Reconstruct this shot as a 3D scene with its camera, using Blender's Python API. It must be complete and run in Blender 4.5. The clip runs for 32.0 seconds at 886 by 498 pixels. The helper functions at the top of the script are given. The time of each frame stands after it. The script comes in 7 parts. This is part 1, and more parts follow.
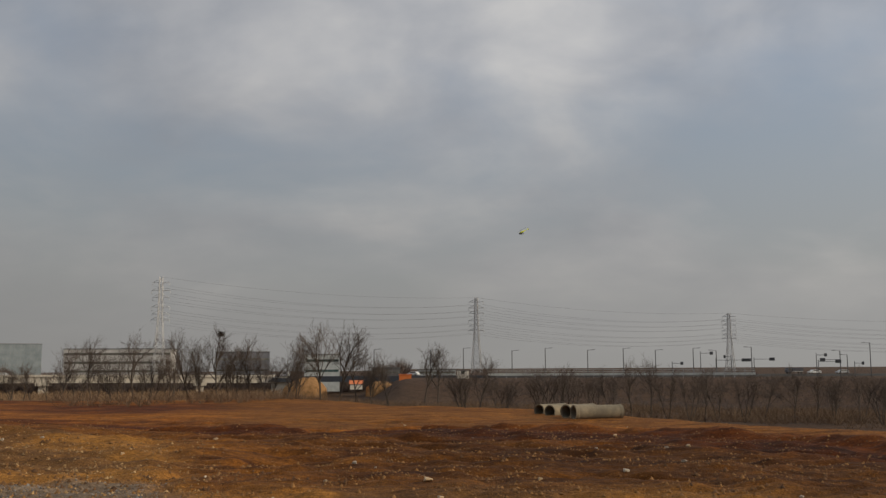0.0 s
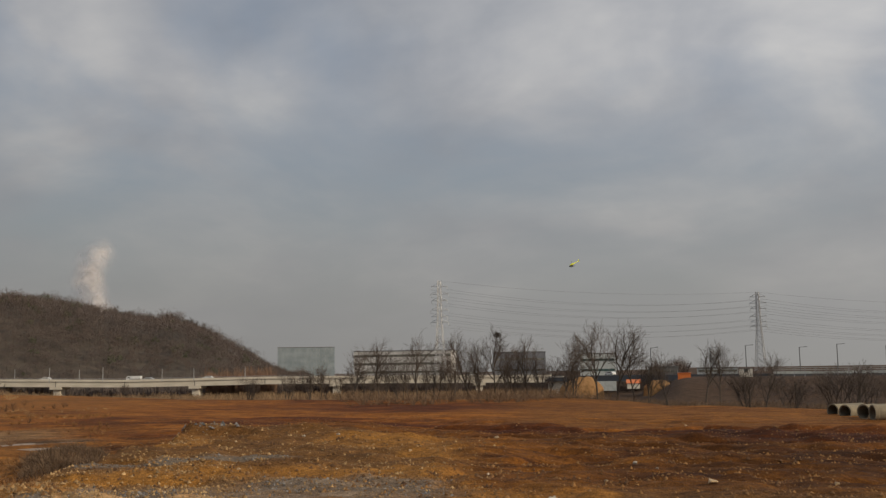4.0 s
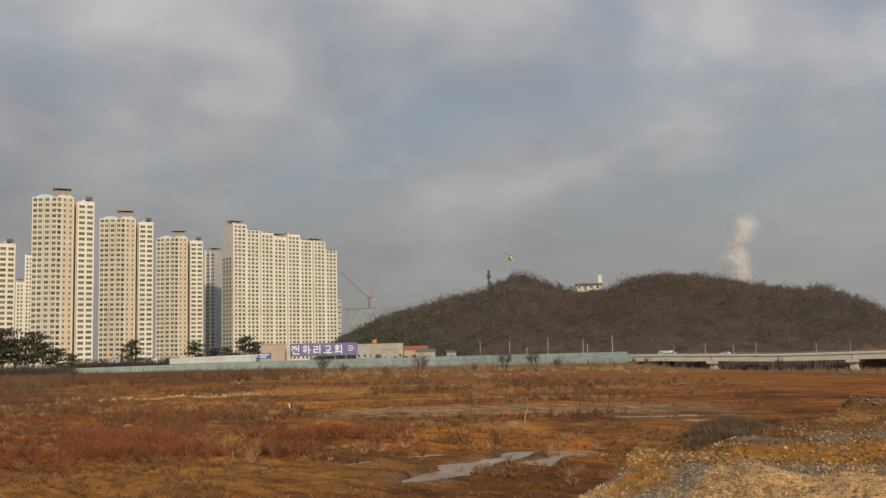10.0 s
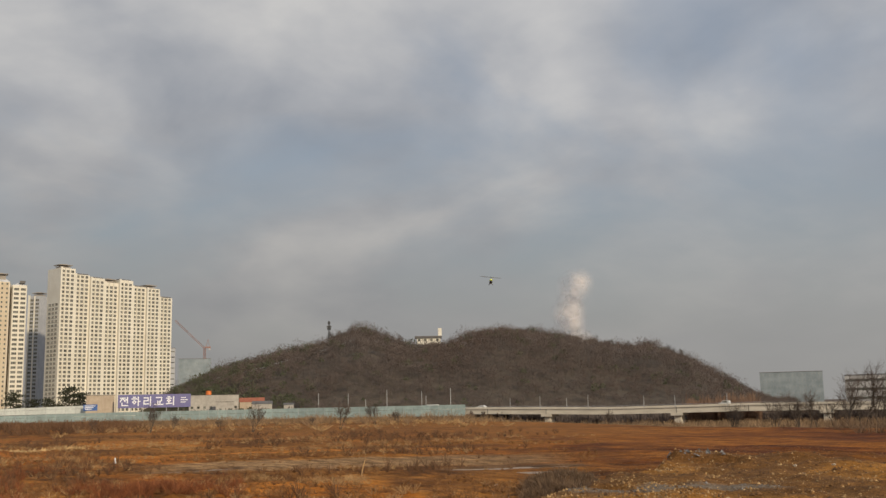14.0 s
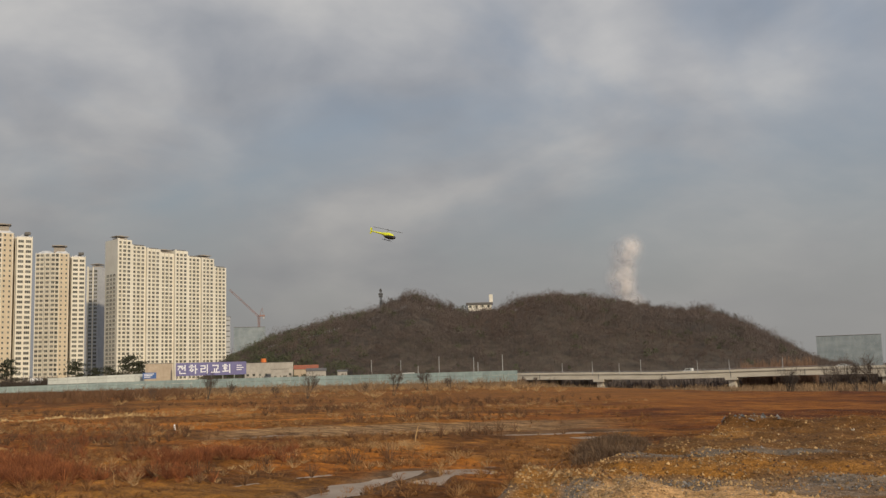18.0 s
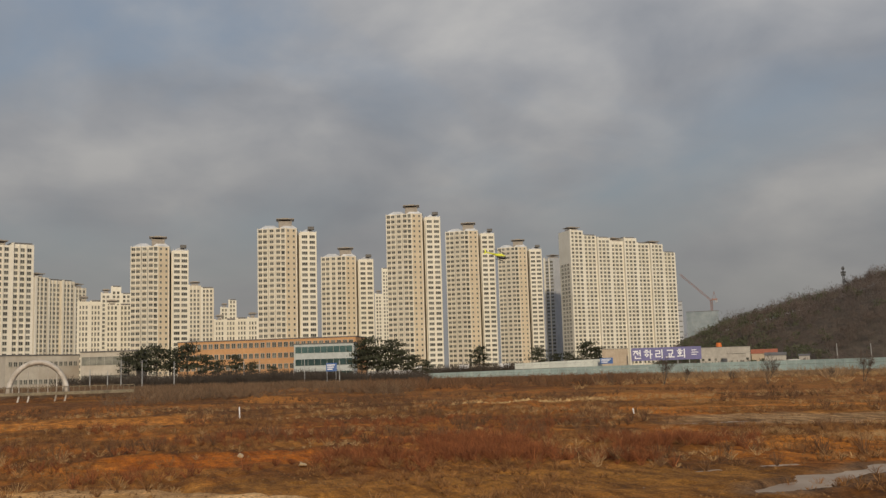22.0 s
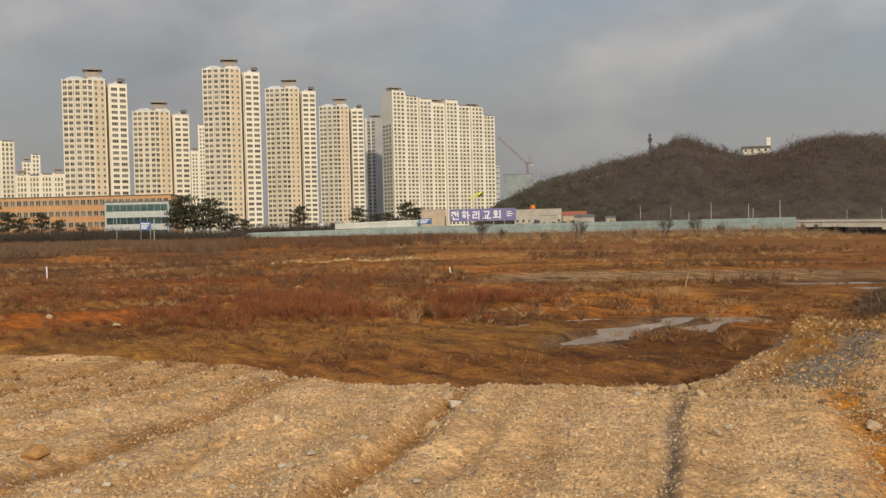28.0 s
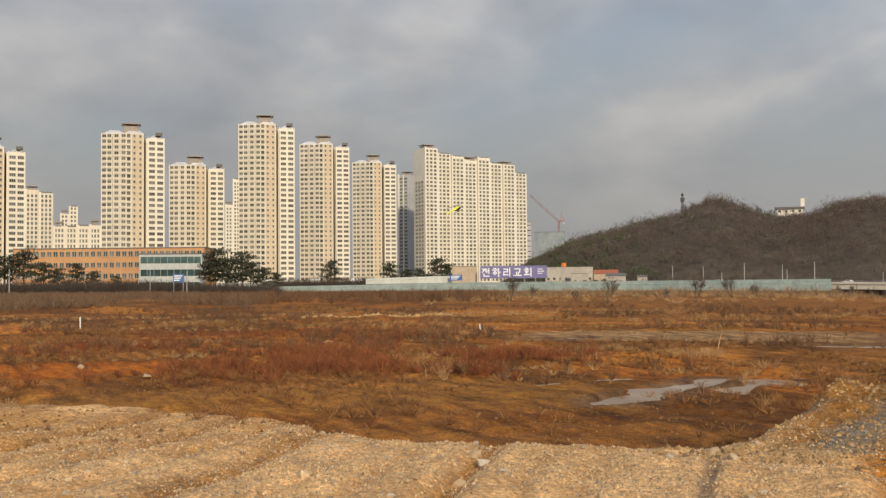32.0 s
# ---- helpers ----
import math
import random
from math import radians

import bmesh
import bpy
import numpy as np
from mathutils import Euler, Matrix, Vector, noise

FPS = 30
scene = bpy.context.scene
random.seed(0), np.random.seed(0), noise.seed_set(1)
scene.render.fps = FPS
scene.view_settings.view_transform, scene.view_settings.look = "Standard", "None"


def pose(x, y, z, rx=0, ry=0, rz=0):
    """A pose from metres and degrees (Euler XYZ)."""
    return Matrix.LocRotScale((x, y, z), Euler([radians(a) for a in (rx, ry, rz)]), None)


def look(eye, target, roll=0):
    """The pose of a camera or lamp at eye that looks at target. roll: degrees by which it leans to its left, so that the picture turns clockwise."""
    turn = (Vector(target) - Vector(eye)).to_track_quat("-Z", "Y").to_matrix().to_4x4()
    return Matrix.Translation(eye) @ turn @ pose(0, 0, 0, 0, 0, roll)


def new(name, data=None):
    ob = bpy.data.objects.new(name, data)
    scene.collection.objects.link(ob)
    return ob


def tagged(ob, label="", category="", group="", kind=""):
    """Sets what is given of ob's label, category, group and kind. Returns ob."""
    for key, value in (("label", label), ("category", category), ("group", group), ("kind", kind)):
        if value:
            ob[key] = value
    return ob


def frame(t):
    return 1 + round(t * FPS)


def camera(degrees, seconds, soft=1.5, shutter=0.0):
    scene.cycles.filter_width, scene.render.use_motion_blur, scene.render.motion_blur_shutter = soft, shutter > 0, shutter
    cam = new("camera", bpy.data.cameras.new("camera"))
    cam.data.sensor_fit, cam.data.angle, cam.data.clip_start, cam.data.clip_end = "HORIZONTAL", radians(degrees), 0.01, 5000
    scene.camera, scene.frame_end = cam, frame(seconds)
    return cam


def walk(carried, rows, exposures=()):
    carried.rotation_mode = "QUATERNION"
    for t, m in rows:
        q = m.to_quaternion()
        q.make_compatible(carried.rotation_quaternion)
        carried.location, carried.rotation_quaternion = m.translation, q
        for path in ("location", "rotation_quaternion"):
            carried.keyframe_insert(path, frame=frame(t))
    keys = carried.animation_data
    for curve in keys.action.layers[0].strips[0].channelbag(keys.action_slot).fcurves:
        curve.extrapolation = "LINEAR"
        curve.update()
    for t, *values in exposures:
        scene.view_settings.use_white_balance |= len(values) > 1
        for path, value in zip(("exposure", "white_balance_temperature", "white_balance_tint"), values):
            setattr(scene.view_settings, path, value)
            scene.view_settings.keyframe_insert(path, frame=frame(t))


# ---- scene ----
EYE = 1.65
cam = camera(48.2, 32.0, soft=1.4)
# seconds, heading to the left of +y, tilt up, lean (degrees); the viewer stands on one spot and turns
PATH = [
    (0, 0.00, 6.86, -0.30),
    (0.5, -0.51, 6.80, -0.15),
    (1, 0.48, 7.08, 0.01),
    (1.5, 1.60, 7.45, -0.25),
    (2, 2.77, 7.74, -0.20),
    (2.5, 4.82, 6.90, -0.03),
    (3, 6.54, 6.41, 0.02),
    (3.5, 11.43, 6.57, -0.29),
    (5.5, 26.00, 8.28, -2.09),
    (6, 31.78, 8.26, -2.07),
    (6.5, 39.08, 7.13, -1.79),
    (7, 47.53, 6.50, -2.12),
    (7.5, 52.53, 6.73, -1.97),
    (8, 54.73, 7.01, -1.09),
    (8.5, 54.59, 7.36, -0.69),
    (9, 54.19, 7.90, -0.78),
    (9.5, 53.01, 7.58, -0.96),
    (10, 51.91, 6.20, -1.43),
    (10.5, 51.23, 4.26, -1.74),
    (11, 50.80, 1.88, -1.87),
    (11.5, 50.20, 0.91, -1.76),
    (12, 48.13, 1.74, -1.28),
    (12.5, 45.64, 2.89, -1.12),
    (13, 43.95, 4.80, -1.21),
    (13.5, 43.05, 7.57, -1.19),
    (14, 42.64, 8.97, -1.24),
    (14.5, 41.69, 9.61, -1.79),
    (16.5, 40.90, 7.57, -1.50),
    (17, 41.74, 7.54, -1.39),
    (17.5, 43.33, 7.47, -1.29),
    (18, 45.62, 7.12, -1.59),
    (18.5, 52.37, 7.33, -2.20),
    (19, 54.38, 7.65, -1.76),
    (19.5, 56.12, 7.92, -1.70),
    (20, 59.98, 8.11, -1.64),
    (20.5, 64.02, 8.17, -2.02),
    (21, 67.08, 8.29, -1.81),
    (21.5, 69.31, 7.90, -1.66),
    (22, 71.32, 7.00, -1.70),
    (22.5, 71.60, 6.86, -1.27),
    (23, 70.58, 6.73, -0.95),
    (23.5, 69.63, 6.54, -0.79),
    (24, 68.11, 6.14, -0.92),
    (24.5, 66.91, 5.39, -0.67),
    (25, 65.19, 3.80, -0.56),
    (25.5, 62.72, 2.50, -0.47),
    (27.5, 59.80, 1.10, -1.22),
    (28, 61.22, -1.34, -1.38),
    (28.5, 62.67, -1.74, -1.08),
    (29, 63.44, -0.73, -1.26),
    (29.5, 64.22, 0.89, -0.90),
    (30, 64.53, 1.85, -0.75),
    (30.5, 63.80, 2.29, -0.42),
    (31, 63.23, 2.33, -0.45),
    (31.5, 63.39, 2.11, -0.53),
    (32, 62.94, 1.95, -0.51),
]


def aim(heading, tilt, lean):
    turn = Matrix.Rotation(radians(heading), 4, "Z") @ Matrix.Rotation(radians(90 + tilt), 4, "X") @ Matrix.Rotation(radians(lean), 4, "Z")
    return Matrix.Translation((0, 0, EYE)) @ turn


EXPOSURES = [(0, -0.26), (3.5, -0.23), (6, -0.18), (7, -0.08), (9, -0.1), (11.5, 0.15), (13, 0.3), (13.5, 0.2), (14, 0.0), (17, -0.06), (20, -0.18), (22, -0.25), (24, -0.25), (25, -0.05), (28, 0.07), (29, 0.22), (30, 0.2), (32, 0.2)]
walk(cam, [(t, aim(a, b, c)) for t, a, b, c in PATH], EXPOSURES)

# ---- light ----
SUN_AZ, SUN_EL = -102.0, 23.0      # heading of the sun (to the left of +y) and its height
world = bpy.data.worlds.new("sky")
scene.world = world
world.use_nodes = True
wn, wl = world.node_tree.nodes, world.node_tree.links
wn.clear()
sky = wn.new("ShaderNodeTexSky")
sky.sky_type, sky.sun_disc = "NISHITA", False
sky.sun_elevation, sky.sun_rotation = radians(SUN_EL), radians(-SUN_AZ)
sky.air_density, sky.dust_density = 1.3, 2.5
gain = wn.new("ShaderNodeVectorMath")
gain.operation = "SCALE"
gain.inputs["Scale"].default_value = 0.1
wl.new(sky.outputs[0], gain.inputs[0])
where = wn.new("ShaderNodeTexCoord")
sep = wn.new("ShaderNodeSeparateXYZ")
wl.new(where.outputs["Generated"], sep.inputs[0])
# the cloud deck: the direction is laid on a plane overhead, so that clouds crowd together towards the horizon
lift = wn.new("ShaderNodeMath")
lift.operation = "ADD"
lift.inputs[1].default_value = 0.38
high = wn.new("ShaderNodeMath")
high.operation = "MAXIMUM"
high.inputs[1].default_value = 0.0
wl.new(sep.outputs["Z"], high.inputs[0])
wl.new(high.outputs[0], lift.inputs[0])
plane = wn.new("ShaderNodeVectorMath")
plane.operation = "DIVIDE"
comb = wn.new("ShaderNodeCombineXYZ")
for k in ("X", "Y", "Z"):
    wl.new(lift.outputs[0], comb.inputs[k])
wl.new(where.outputs["Generated"], plane.inputs[0])
wl.new(comb.outputs[0], plane.inputs[1])


def cloud_noise(scale, detail, rough, shift, distort=0.0):
    mp = wn.new("ShaderNodeMapping")
    mp.inputs["Location"].default_value = shift
    wl.new(plane.outputs[0], mp.inputs["Vector"])
    n = wn.new("ShaderNodeTexNoise")
    n.inputs["Scale"].default_value, n.inputs["Detail"].default_value = scale, detail
    n.inputs["Roughness"].default_value, n.inputs["Distortion"].default_value = rough, distort
    wl.new(mp.outputs[0], n.inputs["Vector"])
    return n.outputs["Fac"]


def wramp(source, stops):
    r = wn.new("ShaderNodeValToRGB")
    while len(r.color_ramp.elements) < len(stops):
        r.color_ramp.elements.new(0.5)
    for e, (p, c) in zip(r.color_ramp.elements, stops):
        e.position, e.color = p, (*c, 1)
    wl.new(source, r.inputs[0])
    return r.outputs[0]


def wmix(fac, a, b):
    m = wn.new("ShaderNodeMix")
    m.data_type = "RGBA"
    if isinstance(fac, float):
        m.inputs[0].default_value = fac
    else:
        wl.new(fac, m.inputs[0])
    for sock, v in ((m.inputs[6], a), (m.inputs[7], b)):
        if isinstance(v, tuple):
            sock.default_value = (*v, 1)
        else:
            wl.new(v, sock)
    return m.outputs[2]


thick = cloud_noise(1.6, 6, 0.5, (3.1, 1.7, 0.4), 0.3)
shade = cloud_noise(3.4, 6, 0.48, (7.7, 4.2, 2.0), 0.2)
body = wramp(shade, [(0.3, (0.30, 0.325, 0.37)), (0.5, (0.44, 0.45, 0.475)), (0.7, (0.62, 0.61, 0.60))])
gap = wramp(thick, [(0.36, (0, 0, 0)), (0.56, (1, 1, 1))])
blue = wmix(0.55, gain.outputs[0], (0.32, 0.37, 0.47))
deck = wmix(gap, blue, body)
haze = wramp(sep.outputs["Z"], [(0.0, (1, 1, 1)), (0.07, (0.8, 0.8, 0.8)), (0.3, (0, 0, 0))])
full = wmix(haze, deck, (0.31, 0.303, 0.29))
# the sky is brighter on the sun's side
dot = wn.new("ShaderNodeVectorMath")
dot.operation = "DOT_PRODUCT"
dot.inputs[1].default_value = (-math.sin(radians(SUN_AZ)), math.cos(radians(SUN_AZ)), 0.25)
wl.new(where.outputs["Generated"], dot.inputs[0])
side = wn.new("ShaderNodeMapRange")
side.inputs["From Min"].default_value, side.inputs["From Max"].default_value = -1.0, 0.7
side.inputs["To Min"].default_value, side.inputs["To Max"].default_value = 0.86, 1.34
wl.new(dot.outputs["Value"], side.inputs["Value"])
back = wn.new("ShaderNodeBackground")
wl.new(side.outputs[0], back.inputs["Strength"])
wl.new(full, back.inputs["Color"])
out = wn.new("ShaderNodeOutputWorld")
wl.new(back.outputs[0], out.inputs["Surface"])

sun = new("sun", bpy.data.lights.new("sun", "SUN"))
sun.data.energy, sun.data.angle, sun.data.color = 2.6, radians(2.0), (1.0, 0.84, 0.62)
sx, sy, sz = -math.sin(radians(SUN_AZ)), math.cos(radians(SUN_AZ)), math.tan(radians(SUN_EL))
sun.matrix_world = look((sx * 100, sy * 100, sz * 100), (0, 0, 0))


# ---- materials ----
def mat(name, c1, c2, scale=4.0, rough=0.85, metal=0.0, bump=0.0, c3=None, scale2=0.4, vary=0.0, stretch=(1, 1, 1), island=0.0):
    """A noisy surface: c1 to c2 by fine grain, c3 in broad stains, each object a little lighter or darker by vary."""
    m = bpy.data.materials.new(name)
    m.use_nodes = True
    n, l = m.node_tree.nodes, m.node_tree.links
    bs = n["Principled BSDF"]
    bs.inputs["Roughness"].default_value, bs.inputs["Metallic"].default_value = rough, metal
    tc = n.new("ShaderNodeTexCoord")
    mp = n.new("ShaderNodeMapping")
    mp.inputs["Scale"].default_value = stretch
    l.new(tc.outputs["Object"], mp.inputs[0])

    def noise_fac(s, d=5, r=0.6):
        t = n.new("ShaderNodeTexNoise")
        t.inputs["Scale"].default_value, t.inputs["Detail"].default_value, t.inputs["Roughness"].default_value = s, d, r
        l.new(mp.outputs[0], t.inputs["Vector"])
        return t.outputs["Fac"]

    def ramp(src, a, b, lo=0.35, hi=0.65):
        r = n.new("ShaderNodeValToRGB")
        r.color_ramp.elements[0].position, r.color_ramp.elements[1].position = lo, hi
        r.color_ramp.elements[0].color, r.color_ramp.elements[1].color = (*a, 1), (*b, 1)
        l.new(src, r.inputs[0])
        return r.outputs[0]

    def mix(mode, fac, a, b):
        x = n.new("ShaderNodeMix")
        x.data_type, x.blend_type = "RGBA", mode
        if isinstance(fac, float):
            x.inputs[0].default_value = fac
        else:
            l.new(fac, x.inputs[0])
        for sock, v in ((x.inputs[6], a), (x.inputs[7], b)):
            if isinstance(v, tuple):
                sock.default_value = (*v, 1)
            else:
                l.new(v, sock)
        return x.outputs[2]

    grain = noise_fac(scale)
    col = ramp(grain, c1, c2)
    if c3:
        col = mix("MIX", ramp(noise_fac(scale2), (0, 0, 0), (1, 1, 1), 0.42, 0.66), col, c3)
    if vary:
        oi = n.new("ShaderNodeObjectInfo")
        col = mix("MULTIPLY", 1.0, col, ramp(oi.outputs["Random"], (1 - vary,) * 3, (1 + vary,) * 3, 0.0, 1.0))
    if island:
        ge = n.new("ShaderNodeNewGeometry")
        col = mix("MULTIPLY", 1.0, col, ramp(ge.outputs["Random Per Island"], (1 - island,) * 3, (1 + island,) * 3, 0.0, 1.0))
    l.new(col, bs.inputs["Base Color"])
    if bump:
        b = n.new("ShaderNodeBump")
        b.inputs["Strength"].default_value, b.inputs["Distance"].default_value = min(1.0, bump), 0.05
        l.new(grain, b.inputs["Height"])
        l.new(b.outputs[0], bs.inputs["Normal"])
    return m


def soil_material():
    """Earth whose colour is laid on the mesh, broken up by grain, grit, streaks left by blades and tracks, and dark pits."""
    m = bpy.data.materials.new("soil")
    m.use_nodes = True
    n, l = m.node_tree.nodes, m.node_tree.links
    bs = n["Principled BSDF"]
    bs.inputs["Roughness"].default_value = 0.95
    bs.inputs["Specular IOR Level"].default_value = 0.2
    tc, kind = n.new("ShaderNodeTexCoord"), n.new("ShaderNodeAttribute")
    kind.attribute_name = "soil"

    def noise_fac(s, d, r, vec=None):
        t = n.new("ShaderNodeTexNoise")
        t.inputs["Scale"].default_value, t.inputs["Detail"].default_value, t.inputs["Roughness"].default_value = s, d, r
        l.new(vec or tc.outputs["Object"], t.inputs["Vector"])
        return t.outputs["Fac"]

    def ramp(src, a, b, lo, hi):
        r = n.new("ShaderNodeValToRGB")
        r.color_ramp.elements[0].position, r.color_ramp.elements[1].position = lo, hi
        r.color_ramp.elements[0].color, r.color_ramp.elements[1].color = (*a, 1), (*b, 1)
        l.new(src, r.inputs[0])
        return r.outputs[0]

    def times(fac, a, b):
        x = n.new("ShaderNodeMix")
        x.data_type, x.blend_type = "RGBA", "MULTIPLY"
        if isinstance(fac, float):
            x.inputs[0].default_value = fac
        else:
            l.new(fac, x.inputs[0])
        l.new(a, x.inputs[6])
        l.new(b, x.inputs[7])
        return x.outputs[2]

    broad, grain, grit = noise_fac(1.3, 7.0, 0.62), noise_fac(7.0, 9.0, 0.72), noise_fac(34.0, 4.0, 0.7)
    col = times(1.0, kind.outputs["Color"], ramp(broad, (0.70, 0.67, 0.64), (1.30, 1.31, 1.32), 0.32, 0.68))
    col = times(1.0, col, ramp(grain, (0.66, 0.63, 0.60), (1.36, 1.37, 1.37), 0.32, 0.68))
    col = times(1.0, col, ramp(grit, (0.78, 0.76, 0.74), (1.22, 1.22, 1.22), 0.32, 0.68))
    streaks = n.new("ShaderNodeMapping")
    streaks.inputs["Scale"].default_value, streaks.inputs["Rotation"].default_value = (0.30, 1.5, 1.0), (0, 0, radians(-8))
    l.new(tc.outputs["Object"], streaks.inputs[0])
    col = times(kind.outputs["Alpha"], col, ramp(noise_fac(1.1, 8.0, 0.70, streaks.outputs[0]), (0.38, 0.32, 0.26), (1.50, 1.50, 1.50), 0.37, 0.61))
    stones = n.new("ShaderNodeTexVoronoi")
    stones.inputs["Scale"].default_value = 30.0
    l.new(tc.outputs["Object"], stones.inputs["Vector"])
    sp = n.new("ShaderNodeSeparateColor")
    l.new(stones.outputs["Color"], sp.inputs[0])
    col = times(1.0, col, ramp(sp.outputs[0], (0.74, 0.72, 0.70), (1.30, 1.30, 1.30), 0.0, 1.0))
    l.new(col, bs.inputs["Base Color"])
    last = None
    for src, far, inv in ((broad, 0.035, False), (grain, 0.022, False), (stones.outputs["Distance"], 0.012, True)):
        b = n.new("ShaderNodeBump")
        b.inputs["Strength"].default_value, b.inputs["Distance"].default_value, b.invert = 0.9, far, inv
        l.new(src, b.inputs["Height"])
        if last:
            l.new(last, b.inputs["Normal"])
        last = b.outputs[0]
    l.new(last, bs.inputs["Normal"])
    return m


M = {}
M["soil"] = soil_material()
M["cream"] = mat("cream_render", (0.66, 0.59, 0.465), (0.74, 0.67, 0.54), 0.6, 0.8, c3=(0.62, 0.55, 0.44), scale2=0.06)
M["white_wall"] = mat("white_render", (0.76, 0.71, 0.60), (0.82, 0.775, 0.67), 0.6, 0.8, c3=(0.71, 0.66, 0.55), scale2=0.07)
M["beige"] = mat("beige_render", (0.62, 0.52, 0.37), (0.69, 0.58, 0.42), 0.6, 0.8, c3=(0.58, 0.48, 0.34), scale2=0.06)
M["grey_wall"] = mat("grey_render", (0.42, 0.43, 0.44), (0.5, 0.5, 0.5), 0.5, 0.85, c3=(0.38, 0.38, 0.4), scale2=0.05)
M["window"] = mat("window_glass", (0.07, 0.072, 0.062), (0.19, 0.185, 0.155), 0.3, 0.2, vary=0.6)
M["roof"] = mat("dark_roof", (0.10, 0.095, 0.09), (0.16, 0.15, 0.14), 1.0, 0.7)
M["concrete"] = mat("concrete", (0.33, 0.32, 0.29), (0.42, 0.41, 0.37), 1.5, 0.9, bump=0.3, c3=(0.28, 0.27, 0.24), scale2=0.3)
M["hill"] = mat("leaf_litter", (0.06, 0.046, 0.034), (0.10, 0.078, 0.056), 0.2, 1.0)


# ---- mesh helpers ----
def rng(seed):
    return np.random.default_rng(seed)


def at(az, d, z=0.0):
    """A place d metres from the viewer at that heading."""
    return Vector((-math.sin(radians(az)) * d, math.cos(radians(az)) * d, z))


def height(el, d):
    return EYE + d * math.tan(radians(el))


def mesh_of(name, verts, faces, material, smooth=False):
    me = bpy.data.meshes.new(name)
    me.from_pydata([tuple(v) for v in verts], [], faces)
    for m in (material if isinstance(material, (list, tuple)) else [material]):
        me.materials.append(m)
    if smooth:
        me.shade_smooth()
    me.update()
    return me


def box_bm(bm, x0, x1, y0, y1, z0, z1):
    vs = [bm.verts.new(p) for p in ((x0, y0, z0), (x1, y0, z0), (x1, y1, z0), (x0, y1, z0), (x0, y0, z1), (x1, y0, z1), (x1, y1, z1), (x0, y1, z1))]
    for f in ((3, 2, 1, 0), (4, 5, 6, 7), (0, 1, 5, 4), (1, 2, 6, 5), (2, 3, 7, 6), (3, 0, 4, 7)):
        bm.faces.new([vs[i] for i in f])
    return vs


def prism_bm(bm, pts, z0, z1):
    lo = [bm.verts.new((x, y, z0)) for x, y in pts]
    hi = [bm.verts.new((x, y, z1)) for x, y in pts]
    n = len(pts)
    for i in range(n):
        bm.faces.new((lo[i], lo[(i + 1) % n], hi[(i + 1) % n], hi[i]))
    bm.faces.new(hi)
    bm.faces.new(lo[::-1])


def tube_bm(bm, a, b, r0, r1, sides=6):
    a, b = Vector(a), Vector(b)
    d = (b - a).normalized()
    u = d.orthogonal().normalized()
    w = d.cross(u)
    ring = []
    for p, r in ((a, r0), (b, r1)):
        ring.append([bm.verts.new(p + (u * math.cos(t) + w * math.sin(t)) * r) for t in (2 * math.pi * i / sides for i in range(sides))])
    for i in range(sides):
        bm.faces.new((ring[0][i], ring[0][(i + 1) % sides], ring[1][(i + 1) % sides], ring[1][i]))
    bm.faces.new(ring[0][::-1])
    bm.faces.new(ring[1])


def finish(bm, name, material, smooth=False):
    bmesh.ops.recalc_face_normals(bm, faces=bm.faces)
    me = bpy.data.meshes.new(name)
    bm.to_mesh(me)
    bm.free()
    for m in (material if isinstance(material, (list, tuple)) else [material]):
        me.materials.append(m)
    if smooth:
        me.shade_smooth()
    return me


def part(name, bm, material, parent, label="", m=None, smooth=False):
    """One mesh object under a thing or part; bm is a bmesh or a ready mesh."""
    me = bm if isinstance(bm, bpy.types.Mesh) else finish(bm, name, material, smooth)
    ob = new(name, me)
    ob.parent = parent
    if m is not None:
        ob.matrix_basis = m
    if label:
        tagged(ob, label)
    return ob


def thing(name, label, category, m=None, group="", kind=""):
    ob = new(name)
    if m is not None:
        ob.matrix_basis = m
    return tagged(ob, label, category, group, kind)


# ---- noise on arrays ----
def lattice(ix, iy, seed):
    h = (ix.astype(np.int64) * 374761393 + iy.astype(np.int64) * 668265263 + seed * 974634777) & 0x7FFFFFFF
    h = ((h ^ (h >> 13)) * 1274126177) & 0x7FFFFFFF
    return ((h ^ (h >> 16)) & 0xFFFF) / 65535.0


def value_noise(x, y, seed=0):
    ix, iy = np.floor(x), np.floor(y)
    fx, fy = x - ix, y - iy
    fx, fy = fx * fx * (3 - 2 * fx), fy * fy * (3 - 2 * fy)
    a, b = lattice(ix, iy, seed), lattice(ix + 1, iy, seed)
    c, d = lattice(ix, iy + 1, seed), lattice(ix + 1, iy + 1, seed)
    return (a * (1 - fx) + b * fx) * (1 - fy) + (c * (1 - fx) + d * fx) * fy


def fbm(x, y, scale, octaves=4, seed=0, gain=0.5):
    total, amp, norm = 0.0, 1.0, 0.0
    for k in range(octaves):
        total = total + amp * value_noise(x / scale + 17.3 * k, y / scale - 9.1 * k, seed + k)
        norm += amp
        amp *= gain
        scale *= 0.5
    return total / norm


def smooth(a, b, x):
    t = np.clip((x - a) / (b - a), 0, 1)
    return t * t * (3 - 2 * t)


def curve(az, table):
    t = sorted(table)
    return np.interp(az, [p[0] for p in t], [p[1] for p in t])


